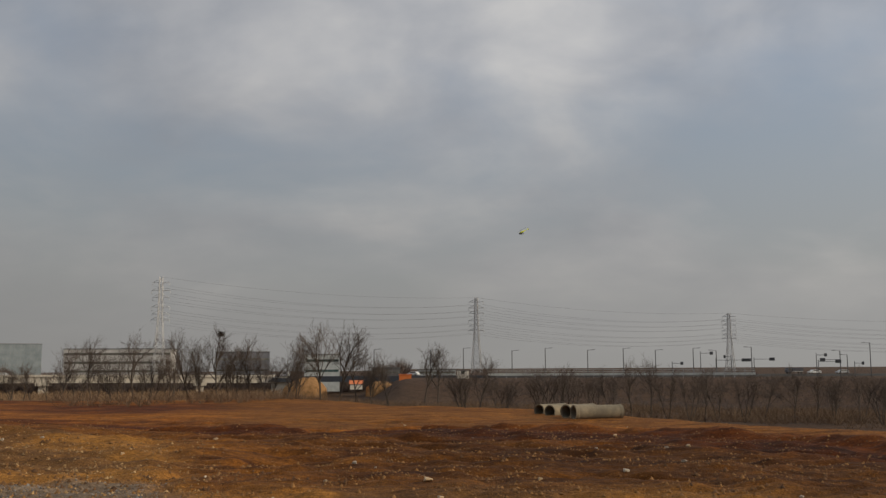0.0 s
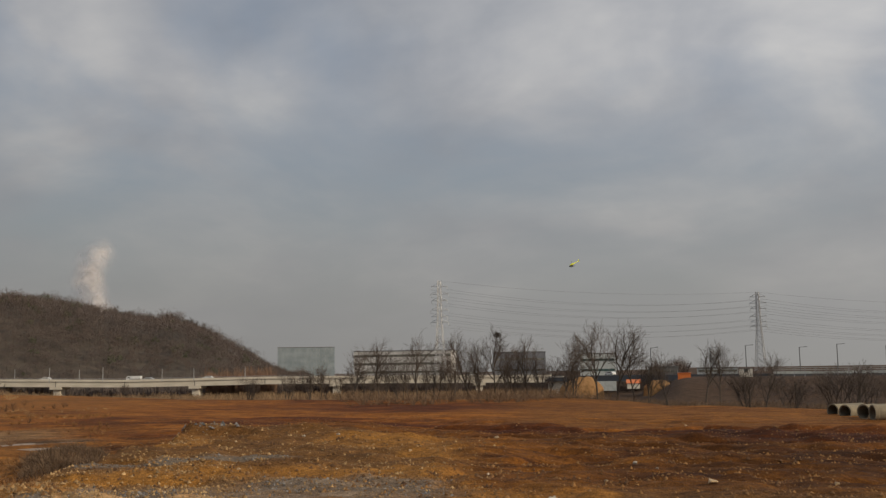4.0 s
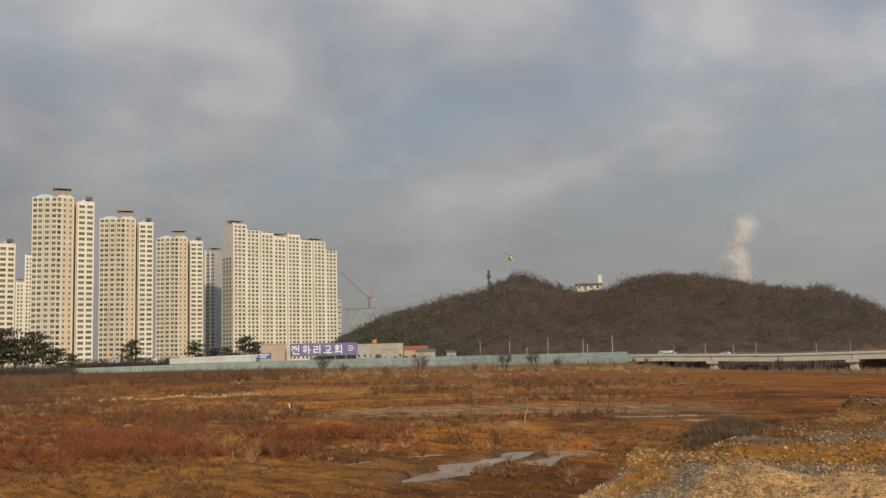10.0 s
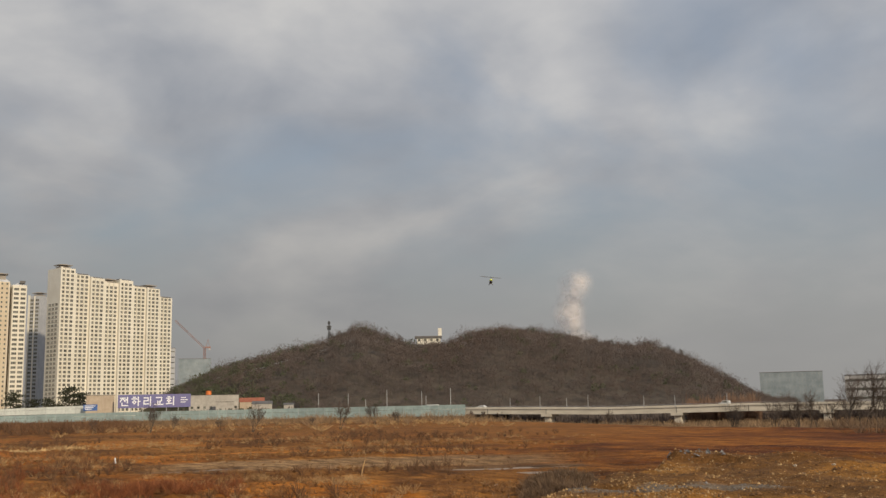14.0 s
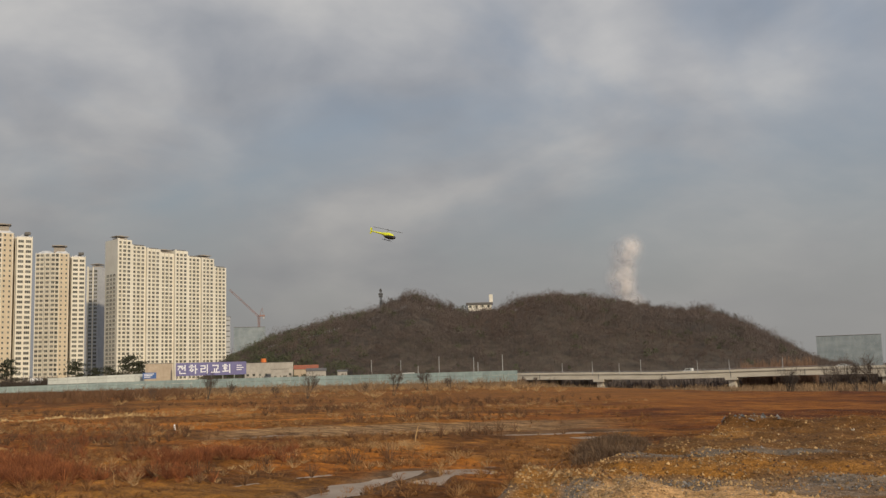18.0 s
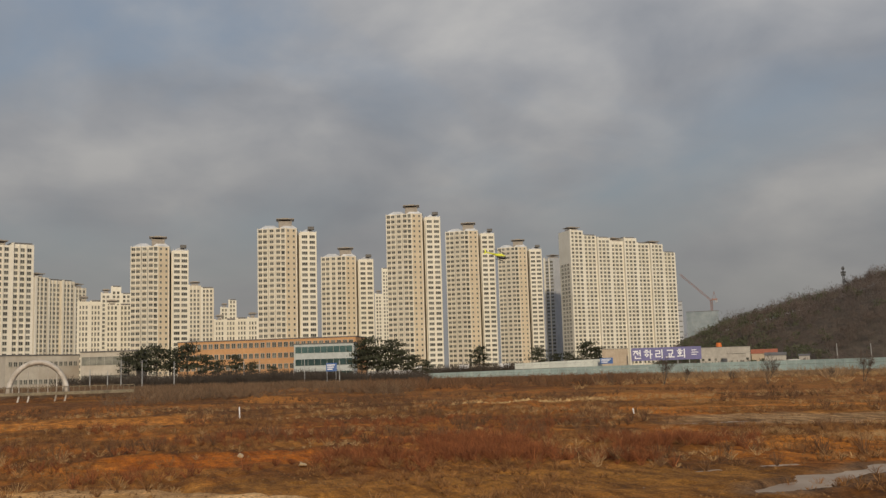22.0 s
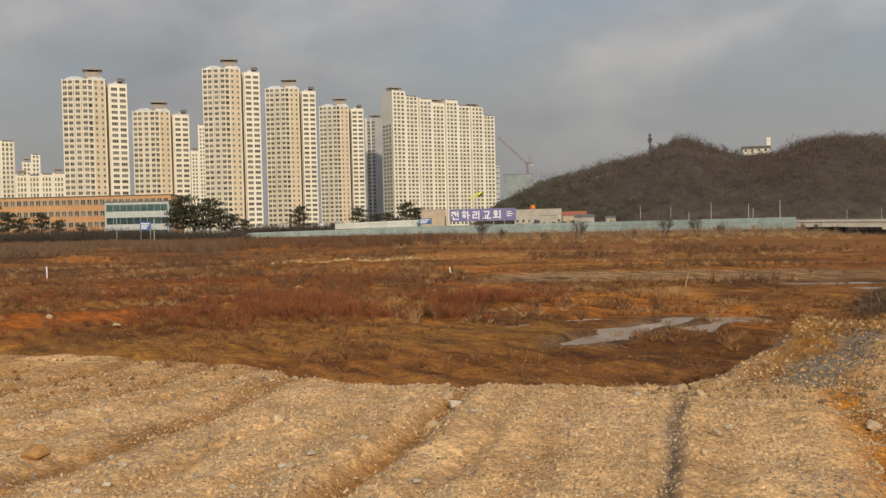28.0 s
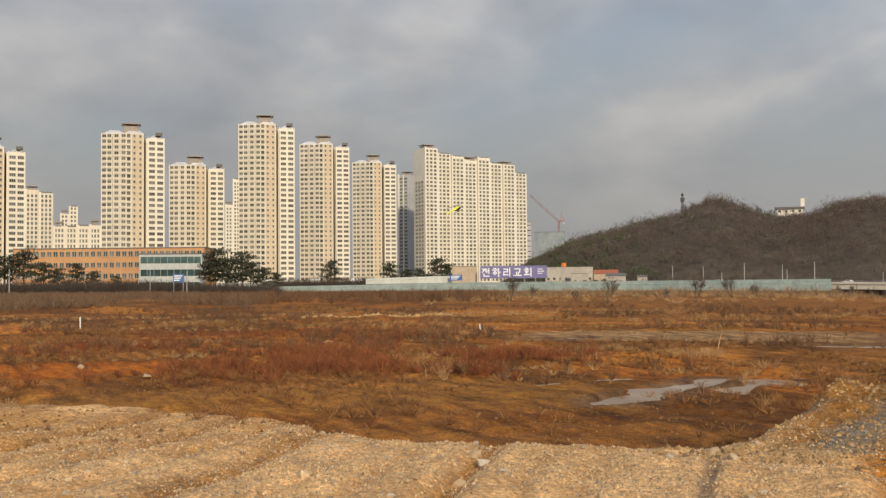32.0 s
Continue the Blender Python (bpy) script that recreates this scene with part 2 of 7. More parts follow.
# ---- ground ----
FILL_EDGE = [(-180, 15), (-40, 24), (-25, 25), (-10, 29), (0, 32), (20, 34), (27, 31), (31, 25), (36, 19), (40, 15.5), (43, 12.5), (45.5, 10.8), (48, 10.1), (52, 10.0), (57, 10.0), (62, 10.5), (66, 10.7), (70, 11.4), (72, 12.2), (77.5, 13.4), (83.4, 14.8), (87, 15.7), (95, 17), (120, 17), (180, 15)]
CREST = [(-180, 45), (-24, 42.5), (-16, 46), (-10, 55), (-5, 62), (2.7, 68), (4.7, 79), (8.5, 88), (13, 88), (24, 95), (30, 105), (34, 125), (42, 170), (46, 240), (52, 260), (100, 260), (180, 48)]
SCARP = [(-60, 27), (-24, 27.5), (-7, 32), (3, 36), (15, 38), (22, 43), (40, 54)]
# wheel ruts on the fill: offset across the way they run, half width, depth
RUTS = [(-9.4, 0.22, 0.045), (-8.6, 0.12, 0.03), (-7.7, 0.22, 0.06), (-6.9, 0.10, 0.03), (-6.3, 0.18, 0.05), (-5.5, 0.10, 0.03), (-4.75, 0.20, 0.075), (-3.9, 0.10, 0.03), (-3.3, 0.13, 0.035), (-2.55, 0.15, 0.12), (-1.9, 0.09, 0.03), (-1.4, 0.16, 0.035), (-0.45, 0.07, 0.07), (-0.1, 0.14, 0.02), (1.08, 0.24, 0.09)]
LOW = -1.0
# shallow puddles: heading and distance along each, half width
PUDDLES = [([(53.2, 21.9), (51.4, 23.4), (49.4, 25.3), (47.4, 27.6)], 0.62), ([(47.0, 24.6), (45.9, 26.2), (44.6, 27.6)], 0.40), ([(41.6, 43.0), (39.0, 43.5), (36.5, 44.0)], 0.8), ([(57.5, 47), (55.0, 48)], 0.7)]


def strip_distance(x, y, line):
    """Distance from each place to a broken line given by headings and distances."""
    best = np.full(np.shape(x), 1e9)
    pts = [(-math.sin(radians(a)) * d, math.cos(radians(a)) * d) for a, d in line]
    for (ax, ay), (bx, by) in zip(pts, pts[1:]):
        ux, uy = bx - ax, by - ay
        t = np.clip(((x - ax) * ux + (y - ay) * uy) / (ux * ux + uy * uy), 0, 1)
        best = np.minimum(best, np.hypot(x - ax - t * ux, y - ay - t * uy))
    return best


def ridged(x, y, scale, octaves, seed):
    return 1 - 2 * np.abs(fbm(x, y, scale, octaves, seed, 0.55) - 0.5)


def ground_z(x, y):
    """Height of the ground: the gravel fill by the viewer, the stripped field, and the lower land beyond its edge."""
    x, y = np.asarray(x, float), np.asarray(y, float)
    r = np.hypot(x, y)
    az = np.degrees(np.arctan2(-x, y))
    edge = curve(az, FILL_EDGE) + (fbm(x, y, 1.6, 3, 5) - 0.5) * 0.7
    wide = 1.0 + 13.0 * (1 - smooth(22, 34, az)) + 3.0 * np.exp(-((az - 46.0) / 2.6) ** 2)
    fill = 1 - smooth(edge - 0.1 * wide, edge + wide, r)
    z = LOW + fill * (0.0 - LOW)
    right = 1 - smooth(30, 46, az)
    mid = smooth(14, 20, r) * (1 - smooth(85, 115, r))
    scarp0 = curve(az, SCARP)
    rough = 1 - 0.8 * smooth(1, 4, r - scarp0) * (1 - smooth(9, 14, az))
    # bulldozed soil: lumps, and furrows that run across the slope
    z = z + (fbm(x, y, 7.0, 4, 11, 0.55) - 0.5) * (0.08 + 0.30 * mid * (0.35 + right))
    z = z + (ridged(x * 0.30 + 0.1 * y, y, 3.2, 6, 13) - 0.72) * 0.36 * mid * (0.22 + 0.78 * right) * (1 - smooth(45, 75, r)) * rough
    z = z + (fbm(x * 0.45, y, 1.7, 5, 17, 0.7) - 0.5) * 0.30 * mid * right * (1 - smooth(40, 60, r)) * rough
    # clods and dug holes
    z = z + (0.5 - ridged(x * 0.6, y, 0.75, 4, 19)) * 0.16 * smooth(10, 14, r) * (1 - smooth(36, 50, r)) * right * rough
    z = z - 0.16 * smooth(0.60, 0.72, fbm(x * 0.5, y, 1.5, 3, 23)) * smooth(14, 18, r) * (1 - smooth(44, 60, r)) * (0.3 + 0.7 * right)
    dry = (1 - fill) * smooth(40, 46, az)
    z = z + (fbm(x, y, 0.8, 3, 3) - 0.5) * 0.12 * (1 - smooth(25, 60, r)) * (1 - 0.6 * fill * smooth(42, 46, az))
    z = z + (fbm(x, y, 0.22, 2, 4) - 0.5) * 0.05 * (1 - smooth(14, 22, r)) * (1 - 0.3 * fill)
    # broken crust: sharp little ridges and lumps
    z = z + (0.7 - ridged(x, y, 0.7, 4, 41)) * 0.055 * (1 - smooth(22, 34, r)) * (0.45 + 0.55 * smooth(0.42, 0.62, fbm(x, y, 2.2, 2, 43)))
    z = z + (fbm(x * 0.7, y, 1.6, 5, 27, 0.7) - 0.5) * 0.26 * dry * smooth(16, 20, r) * (1 - smooth(70, 100, r))
    # the low scarp between the dug ground and the smooth terrace behind it
    scarp = curve(az, SCARP) + (fbm(x, y, 3.0, 3, 15) - 0.5) * 3.0
    z = z - 0.32 * (1 - smooth(scarp, scarp + 1.4, r)) * smooth(scarp - 16, scarp - 3, r) * (1 - smooth(18, 26, az))
    # heaps of gravel on the edge of the fill
    for ha, hr, ra, rr, hh in ((34.8, 12.4, 2.4, 0.85, 0.27), (30.6, 12.2, 2.4, 0.8, 0.26), (26.0, 12.0, 3.0, 0.8, 0.18), (38.2, 13.6, 1.7, 1.1, 0.24), (41.8, 14.2, 2.2, 1.4, 0.38), (44.6, 12.8, 1.6, 1.0, 0.14), (36.5, 17.3, 3.0, 0.7, 0.10), (28.0, 17.6, 6.0, 0.7, 0.10), (36.2, 30, 2.2, 2.2, 0.45), (31.5, 27, 3.6, 1.2, 0.35), (24, 26, 5, 1.5, 0.2)):
        bump = np.exp(-((az - ha) / ra) ** 2 - ((r - hr) / rr) ** 2)
        z = z + bump * hh * (0.6 + 0.8 * fbm(x, y, 0.7, 3, 21))
    # wheel ruts that run out over the fill
    across = 0.707 * x + 0.707 * y + (fbm(x, y, 2.5, 2, 8) - 0.5) * 0.35
    on = fill * (1 - smooth(9.6, 10.4, r) * (1 - smooth(42, 44, az))) * (1 - smooth(17, 22, r)) * smooth(30, 34, az)
    for off, half, deep in RUTS:
        u = (across - off) / half
        z = z + on * deep * (-np.exp(-u * u) + 0.2 * np.exp(-((np.abs(u) - 1.9) / 0.7) ** 2)) * (0.6 + 0.8 * fbm(x, y, 1.3, 2, 33)) * (1 - 0.7 * smooth(edge - 1.6, edge - 0.2, r))
    for line, w in PUDDLES:
        s = strip_distance(x, y, line) + (fbm(x, y, 1.4, 3, 35) - 0.5) * 1.5
        k = 1 - smooth(w * 0.75, w * 1.5, s)
        near = 1 - smooth(w * 1.5, w * 4.0, s)
        z = z + (np.maximum(z, LOW - 0.01) - z) * near
        z = z + (LOW - 0.10 - z) * k
    # the edge of the field falls to the wooded strip
    crest = curve(az, CREST)
    z = z - 1.6 * smooth(crest, crest + 14, r) * (1 - smooth(40, 50, az))
    # beyond it the land sinks towards the stream under the road bridge
    sink = curve(az, [(-180, 3), (-60, 7.0), (36, 6.4), (41, 2.9), (75, 2.0), (80, 0), (180, 0)])
    start = np.where(az < 41, crest + 8, 130.0)
    z = z - sink * smooth(start, np.where(az < 41, 300.0, 440.0), r)
    bank = smooth(-3.5, -0.5, -az + 1.5) * smooth(250, 325, r) * smooth(-90, -60, az)
    z = z + bank * 7.4
    return z


GREY_BANDS = (([(41.9, 10.5), (40.0, 11.6), (37.8, 13.0)], 0.26), ([(45.6, 12.0), (44.2, 12.9)], 0.35), ([(35.9, 9.7), (34.4, 8.8), (32.8, 7.6)], 0.28), ([(35.6, 19.2), (31.0, 19.4), (25.0, 20.0)], 0.45), ([(38.4, 28.5), (35.0, 26.5)], 1.3))


def gravel_cover(x, y, az, r):
    """How far grey gravel covers the soil: a lot behind the heaps, and streaks down them."""
    n = 0.55 * fbm(x, y, 14, 5, 61) + 0.45 * fbm(x, y, 3.5, 4, 71)
    wob = 1.2 * (fbm(x, y, 1.1, 4, 73) - 0.5)
    lot = smooth(13.2, 13.7, r + wob) * (1 - smooth(15.9, 16.5, r + wob)) * smooth(14, 17, az + 3 * wob) * (1 - smooth(35, 37, az + 3 * wob)) * (0.55 + 0.45 * smooth(0.42, 0.52, n))
    for line, w in GREY_BANDS:
        lot = np.maximum(lot, 1 - smooth(w * 0.6, w * 1.6, strip_distance(x, y, line) + wob * 0.6))
    return lot


def build_ground():
    az = np.concatenate([np.arange(-34, 104, 0.27), np.arange(104, 326, 3.0)])
    r = np.concatenate([[0.01, 1.0], np.geomspace(2.0, 4.5, 12)[:-1], np.geomspace(4.5, 62, 520)[:-1], np.geomspace(62, 4800, 170)])
    A, R = np.meshgrid(az, r)
    X, Y = -np.sin(np.radians(A)) * R + 0.15, np.cos(np.radians(A)) * R - 0.2
    Z = ground_z(X, Y)
    na, nr = len(az), len(r)
    i = np.arange(nr - 1)[:, None] * na
    j = np.arange(na)[None, :]
    k = (j + 1) % na
    faces = np.stack([i + j, i + k, i + na + k, i + na + j], -1).reshape(-1, 4)
    me = bpy.data.meshes.new("ground")
    verts = np.stack([X, Y, Z], -1).reshape(-1, 3)
    me.vertices.add(len(verts))
    me.vertices.foreach_set("co", verts.ravel())
    me.loops.add(faces.size)
    me.loops.foreach_set("vertex_index", faces[:, ::-1].ravel().astype(np.int32))
    me.polygons.add(len(faces))
    me.polygons.foreach_set("loop_start", np.arange(0, faces.size, 4, dtype=np.int32))
    me.polygons.foreach_set("loop_total", np.full(len(faces), 4, dtype=np.int32))
    me.update(calc_edges=True)
    me.materials.append(M["soil"])
    me.shade_smooth()
    # kinds of soil
    x, y = verts[:, 0], verts[:, 1]
    rr, aa = np.hypot(x, y), np.degrees(np.arctan2(-x, y))
    edge = curve(aa, FILL_EDGE)
    streak = fbm(x * 0.35, y, 5.0, 4, 51)
    n1, n2, n3 = fbm(x, y, 14, 5, 61), fbm(x, y, 3.5, 4, 71), fbm(x, y, 0.6, 3, 81)
    orange, rust, tan, gravel = np.array([0.30, 0.142, 0.036]), np.array([0.115, 0.040, 0.010]), np.array([0.60, 0.405, 0.215]), np.array([0.150, 0.127, 0.105])
    straw, brown, ochre, mud = np.array([0.27, 0.155, 0.058]), np.array([0.145, 0.076, 0.027]), np.array([0.43, 0.225, 0.066]), np.array([0.27, 0.225, 0.21])
    w = lambda v: v[:, None]
    mixc = lambda a, b, f: a + (b - a) * w(f)
    field = mixc(brown + 0 * x[:, None], straw, smooth(0.44, 0.62, 0.5 * n2 + 0.5 * streak))
    field = mixc(field, rust, 0.35 * smooth(0.52, 0.66, n1))
    furrow = fbm(0.2 * (0.97 * x - 0.24 * y), 0.24 * x + 0.97 * y, 6.0, 5, 53, 0.6)
    field = mixc(field, orange, smooth(0.52, 0.60, furrow) * smooth(18, 26, rr) * 0.9)
    field = mixc(field, brown * 0.6, smooth(0.53, 0.62, fbm(x * 0.5, y, 5.0, 5, 59, 0.6)) * 0.8)
    field = mixc(field, ochre, smooth(0.60, 0.70, fbm(x * 0.25, y, 9.0, 3, 55)) * smooth(50, 70, rr) * 0.8)
    flat = smooth(45.0, 46.5, rr + 2 * (n2 - 0.5)) * (1 - smooth(53, 55.5, rr + 3 * (n2 - 0.5))) * smooth(35, 38, aa) * (1 - smooth(56, 61, aa))
    field = mixc(field, mud, flat * 0.95)
    wob = 1.6 * (n2 - 0.5) + 1.0 * (n3 - 0.5)
    hot = np.array([0.30, 0.118, 0.018])
    for a0, a1, r0, r1, c, k in ((78.5, 90, 31.0, 36.0, hot, 1.0), (68, 77.5, 41.3, 42.9, orange * 1.25, 1.0), (36, 62, 61.5, 64.5, ochre, 0.9), (38, 60, 69, 75, straw, 0.8), (46, 57.5, 34.5, 37.5, ochre, 0.75), (74, 84, 50, 52, ochre, 0.5), (84, 102, 60, 74, ochre, 0.85), (84, 101, 40, 42.5, orange, 0.7)):
        field = mixc(field, c, k * smooth(a0 - 1, a0 + 1, aa + wob) * (1 - smooth(a1 - 1, a1 + 1, aa + wob)) * smooth(r0 - 0.5, r0 + 0.4, rr + wob) * (1 - smooth(r1 - 0.4, r1 + 0.6, rr + wob)))
    field = mixc(field, np.array([0.235, 0.145, 0.055]), smooth(20, 22, rr + wob) * (1 - smooth(25.5, 28, rr + wob)) * smooth(50, 55, aa) * 0.8)
    field = mixc(field, np.array([0.20, 0.113, 0.046]), (1 - smooth(17.5, 20.5, rr + wob)) * 0.85)
    bands = fbm(x * 0.28 + 0.08 * y, y, 4.2, 5, 57, 0.6)
    dug = mixc(rust + 0 * x[:, None], orange, smooth(0.40, 0.56, 0.3 * n1 + 0.2 * n2 + 0.5 * bands))
    dug = mixc(dug, ochre, smooth(0.56, 0.70, 0.5 * n2 + 0.5 * bands) * 0.6)
    scarp = curve(aa, SCARP)
    loose = mixc(np.array([0.205, 0.107, 0.034]) + 0 * x[:, None], np.array([0.115, 0.054, 0.017]), smooth(0.50, 0.60, fbm(x * 0.4, y, 3.0, 5, 63, 0.6)))
    dug = mixc(dug, loose, (1 - smooth(-6.5, -3.5, rr - scarp + 3 * (n2 - 0.5))) * 0.85)
    dug = mixc(dug, rust * 0.9, (1 - smooth(1.6, 4.2, np.abs(rr - scarp + 1.2))) * (1 - smooth(22, 30, aa)) * 0.9)
    dug = mixc(dug, np.array([0.25, 0.135, 0.046]), smooth(2, 6, rr - scarp) * (1 - smooth(9, 15, aa + 6 * (n2 - 0.5))) * 0.75)
    # dug soil darkens overall, most of all to the right before the scarp
    right_dark = (1 - smooth(-2, 16, aa + 10 * (n1 - 0.5))) * smooth(8, 12, rr) * (1 - smooth(-4, 2, rr - scarp))
    dug = dug * w(0.66 - 0.28 * right_dark)
    right = 1 - smooth(26, 44, aa + 8 * (n1 - 0.5) - 0.12 * (rr - 40))
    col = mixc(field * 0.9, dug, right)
    near = 1 - smooth(edge - 0.3, edge + 0.9, rr + 0.8 * (n2 - 0.5))
    # the trodden fill by the viewer, greyer towards the heaps
    apron = np.maximum(smooth(43, 47, aa), 1 - smooth(9.9, 10.5, rr + 0.7 * (n2 - 0.5)))
    fill = mixc(tan + 0 * x[:, None], np.array([0.47, 0.26, 0.085]), 0.7 * smooth(0.50, 0.64, n2))
    fill = mixc(fill, gravel * 1.5, smooth(0.5, 0.66, n3 * 0.4 + n2 * 0.6) * 0.3)
    fill = mixc(fill, np.array([0.40, 0.30, 0.225]), smooth(0.38, 0.55, 0.6 * n2 + 0.4 * n3) * (1 - smooth(36.5, 39.5, aa + 2 * (n2 - 0.5))) * 0.9)
    across = 0.707 * x + 0.707 * y + (fbm(x, y, 2.5, 2, 8) - 0.5) * 0.35
    for off, half, deep in RUTS:
        c = gravel * 1.3 if off == -0.45 else np.array([0.40, 0.17, 0.024]) if off == 1.08 else np.array([0.29, 0.145, 0.042])
        only = smooth(33, 35, aa) if off == 1.08 else smooth(37.5, 39.5, aa)
        fill = mixc(fill, c, np.exp(-((across - off) / (half * 1.1)) ** 2) * min(1.0, deep * 12.0) * only)
    near = near * np.where(aa < 42, 1 - smooth(24, 32, rr), 1.0)
    sandy = smooth(10.2, 10.8, rr) * (1 - smooth(12.6, 13.4, rr + 0.6 * (n2 - 0.5))) * smooth(18, 24, aa) * (1 - smooth(37.5, 39.5, aa))
    heap = mixc(np.array([0.28, 0.138, 0.033]) + 0 * x[:, None], np.array([0.15, 0.078, 0.027]), smooth(0.48, 0.6, n2))
    heap = mixc(heap, np.array([0.50, 0.325, 0.165]), sandy * 0.95)
    heap = mixc(heap, gravel * 1.15, gravel_cover(x, y, aa, rr))
    fill = mixc(fill, gravel, gravel_cover(x, y, aa, rr) * (1 - smooth(40, 42, aa)) * 0.55)
    fill = mixc(heap, fill, apron)
    near = near * (1 - (1 - smooth(12, 18, aa)) * smooth(12, 16, rr))
    col = mixc(col, np.array([0.195, 0.115, 0.052]) * w(0.7 + 0.6 * n1), 0.75 * smooth(62, 110, rr + 30 * (n1 - 0.5)) * smooth(24, 40, aa) * (1 - 0.8 * smooth(57, 66, aa)))
    col = col * np.array([1.17, 0.93, 0.53])
    col = mixc(col, fill, near)
    far = smooth(0, 12, rr - curve(aa, CREST))
    col = mixc(col, np.array([0.062, 0.045, 0.034]), far * 0.9)
    for line, wd in PUDDLES:
        col = mixc(col, np.array([0.13, 0.08, 0.045]), 1 - smooth(wd, wd * 2.2, strip_distance(x, y, line)))
    at_ = me.color_attributes.new("soil", "FLOAT_COLOR", "POINT")
    at_.data.foreach_set("color", np.concatenate([col * np.array([1.04, 0.98, 0.88]), w(0.8 - 0.68 * near)], 1).ravel().astype(np.float32))
    return tagged(new("ground", me), "bare ochre building land with gravel fill and dry grass", "ground", kind="structure")


build_ground()


# ---- buildings ----
def facing(az, d, z=LOW, turn=0.0):
    """A pose at that heading and distance whose x runs to the viewer's right and whose y points away."""
    return Matrix.Translation(at(az, d, z)) @ Matrix.Rotation(radians(az + turn), 4, "Z")


WINDOW_MESHES = {}


def window_mesh(w, h, bars):
    """A window of w by h: a white frame round dark panes set back in it."""
    key = (round(w, 2), round(h, 2), bars)
    if key not in WINDOW_MESHES:
        t, front, back = 0.11, -0.16, -0.03
        xs, zs, cells = [-w / 2], [-h / 2, -h / 2 + t, h / 2 - t, h / 2], []
        for i in range(bars):
            x0 = -w / 2 + (w - t) * i / bars
            cells.append(len(xs))
            xs += [x0 + t, x0 + (w - t) / bars]
        xs.append(w / 2)
        verts, faces, mats = [(x, front, z) for x in xs for z in zs], [], []
        q = lambda i, k: i * 4 + k
        for i in range(len(xs) - 1):
            for k in range(3):
                if k == 1 and i in cells:
                    n = len(verts)
                    verts += [(x, back, z) for x, z in ((xs[i], zs[1]), (xs[i + 1], zs[1]), (xs[i + 1], zs[2]), (xs[i], zs[2]))]
                    ring = (q(i, 1), q(i + 1, 1), q(i + 1, 2), q(i, 2))
                    for j in range(4):
                        faces.append((ring[j], ring[(j + 1) % 4], n + (j + 1) % 4, n + j))
                        mats.append(0)
                    faces.append((n, n + 1, n + 2, n + 3))
                    mats.append(1)
                else:
                    faces.append((q(i, k), q(i + 1, k), q(i + 1, k + 1), q(i, k + 1)))
                    mats.append(0)
        n, last = len(verts), len(xs) - 1
        verts += [(x, 0.0, z) for x, z in ((-w / 2, -h / 2), (w / 2, -h / 2), (w / 2, h / 2), (-w / 2, h / 2))]
        corner = [q(0, 0), q(last, 0), q(last, 3), q(0, 3)]
        for j in range(4):
            faces.append((corner[(j + 1) % 4], corner[j], n + j, n + (j + 1) % 4))
            mats.append(0)
        me = mesh_of("window", verts, faces, [M["frame"], M["window"]])
        me.polygons.foreach_set("material_index", mats)
        WINDOW_MESHES[key] = me
    return WINDOW_MESHES[key]


M["frame"] = mat("window_frame", (0.34, 0.325, 0.28), (0.44, 0.42, 0.37), 1.0, 0.6)


def windows_on(wall, a, b, z0, floors, storey, columns, w, h, bars=2, limit=300):
    """Rows of windows on the wall face that runs from a to b (local x, y) with its outside to the right of that way."""
    a, b = Vector((*a, 0)), Vector((*b, 0))
    way = b - a
    ang = math.atan2(way.y, way.x)
    me = window_mesh(w, h, bars)
    made = 0
    for k in range(floors):
        for c in range(columns):
            p = a + way * ((c + 0.5) / columns)
            ob = new("window", me)
            ob.parent = wall
            ob.matrix_basis = Matrix.Translation((p.x, p.y, z0 + (k + 0.55) * storey)) @ Matrix.Rotation(ang, 4, "Z")
            made += 1
    return made


def balconies(wall, a, b, z0, floors, storey, out=0.45):
    """A parapet that stands out along a face, one a storey."""
    a, b = Vector((*a, 0)), Vector((*b, 0))
    bm = bmesh.new()
    L = (b - a).length
    box_bm(bm, 0, L, -out, 0, 0.1, 1.05)
    me = finish(bm, "balcony", M["cream"])
    turn = Matrix.Rotation(math.atan2((b - a).y, (b - a).x), 4, "Z")
    for k in range(floors):
        ob = new("balcony", me)
        ob.parent = wall
        ob.matrix_basis = Matrix.Translation((a.x, a.y, z0 + k * storey)) @ turn


def crown_bm(bm, x0, x1, y0, y1, z, over=0.7):
    """A stepped roof house with an overhanging slab on posts."""
    box_bm(bm, x0 + 0.5, x1 - 0.5, y0 + 0.5, y1 - 0.5, z - 1.6, z + 2.6)
    box_bm(bm, x0 - over, x1 + over, y0 - over, y1 + over, z + 3.5, z + 3.9)
    for x in (x0 + 0.3, x1 - 0.6):
        for y in (y0 + 0.3, y1 - 0.6):
            box_bm(bm, x, x + 0.3, y, y + 0.3, z + 2.6, z + 3.5)
    box_bm(bm, (x0 + x1) / 2 - 1.6, (x0 + x1) / 2 + 1.6, y0 + 1, y1 - 1, z + 3.9, z + 4.4)


def hip_bm(bm, x0, x1, y0, y1, z, h):
    vs = [bm.verts.new(p) for p in ((x0, y0, z), (x1, y0, z), (x1, y1, z), (x0, y1, z))]
    ins = min(x1 - x0, y1 - y0) * 0.35
    ws = [bm.verts.new(p) for p in ((x0 + ins, y0 + ins, z + h), (x1 - ins, y0 + ins, z + h), (x1 - ins, y1 - ins, z + h), (x0 + ins, y1 - ins, z + h))]
    for i in range(4):
        bm.faces.new((vs[i], vs[(i + 1) % 4], ws[(i + 1) % 4], ws[i]))
    bm.faces.new(ws)


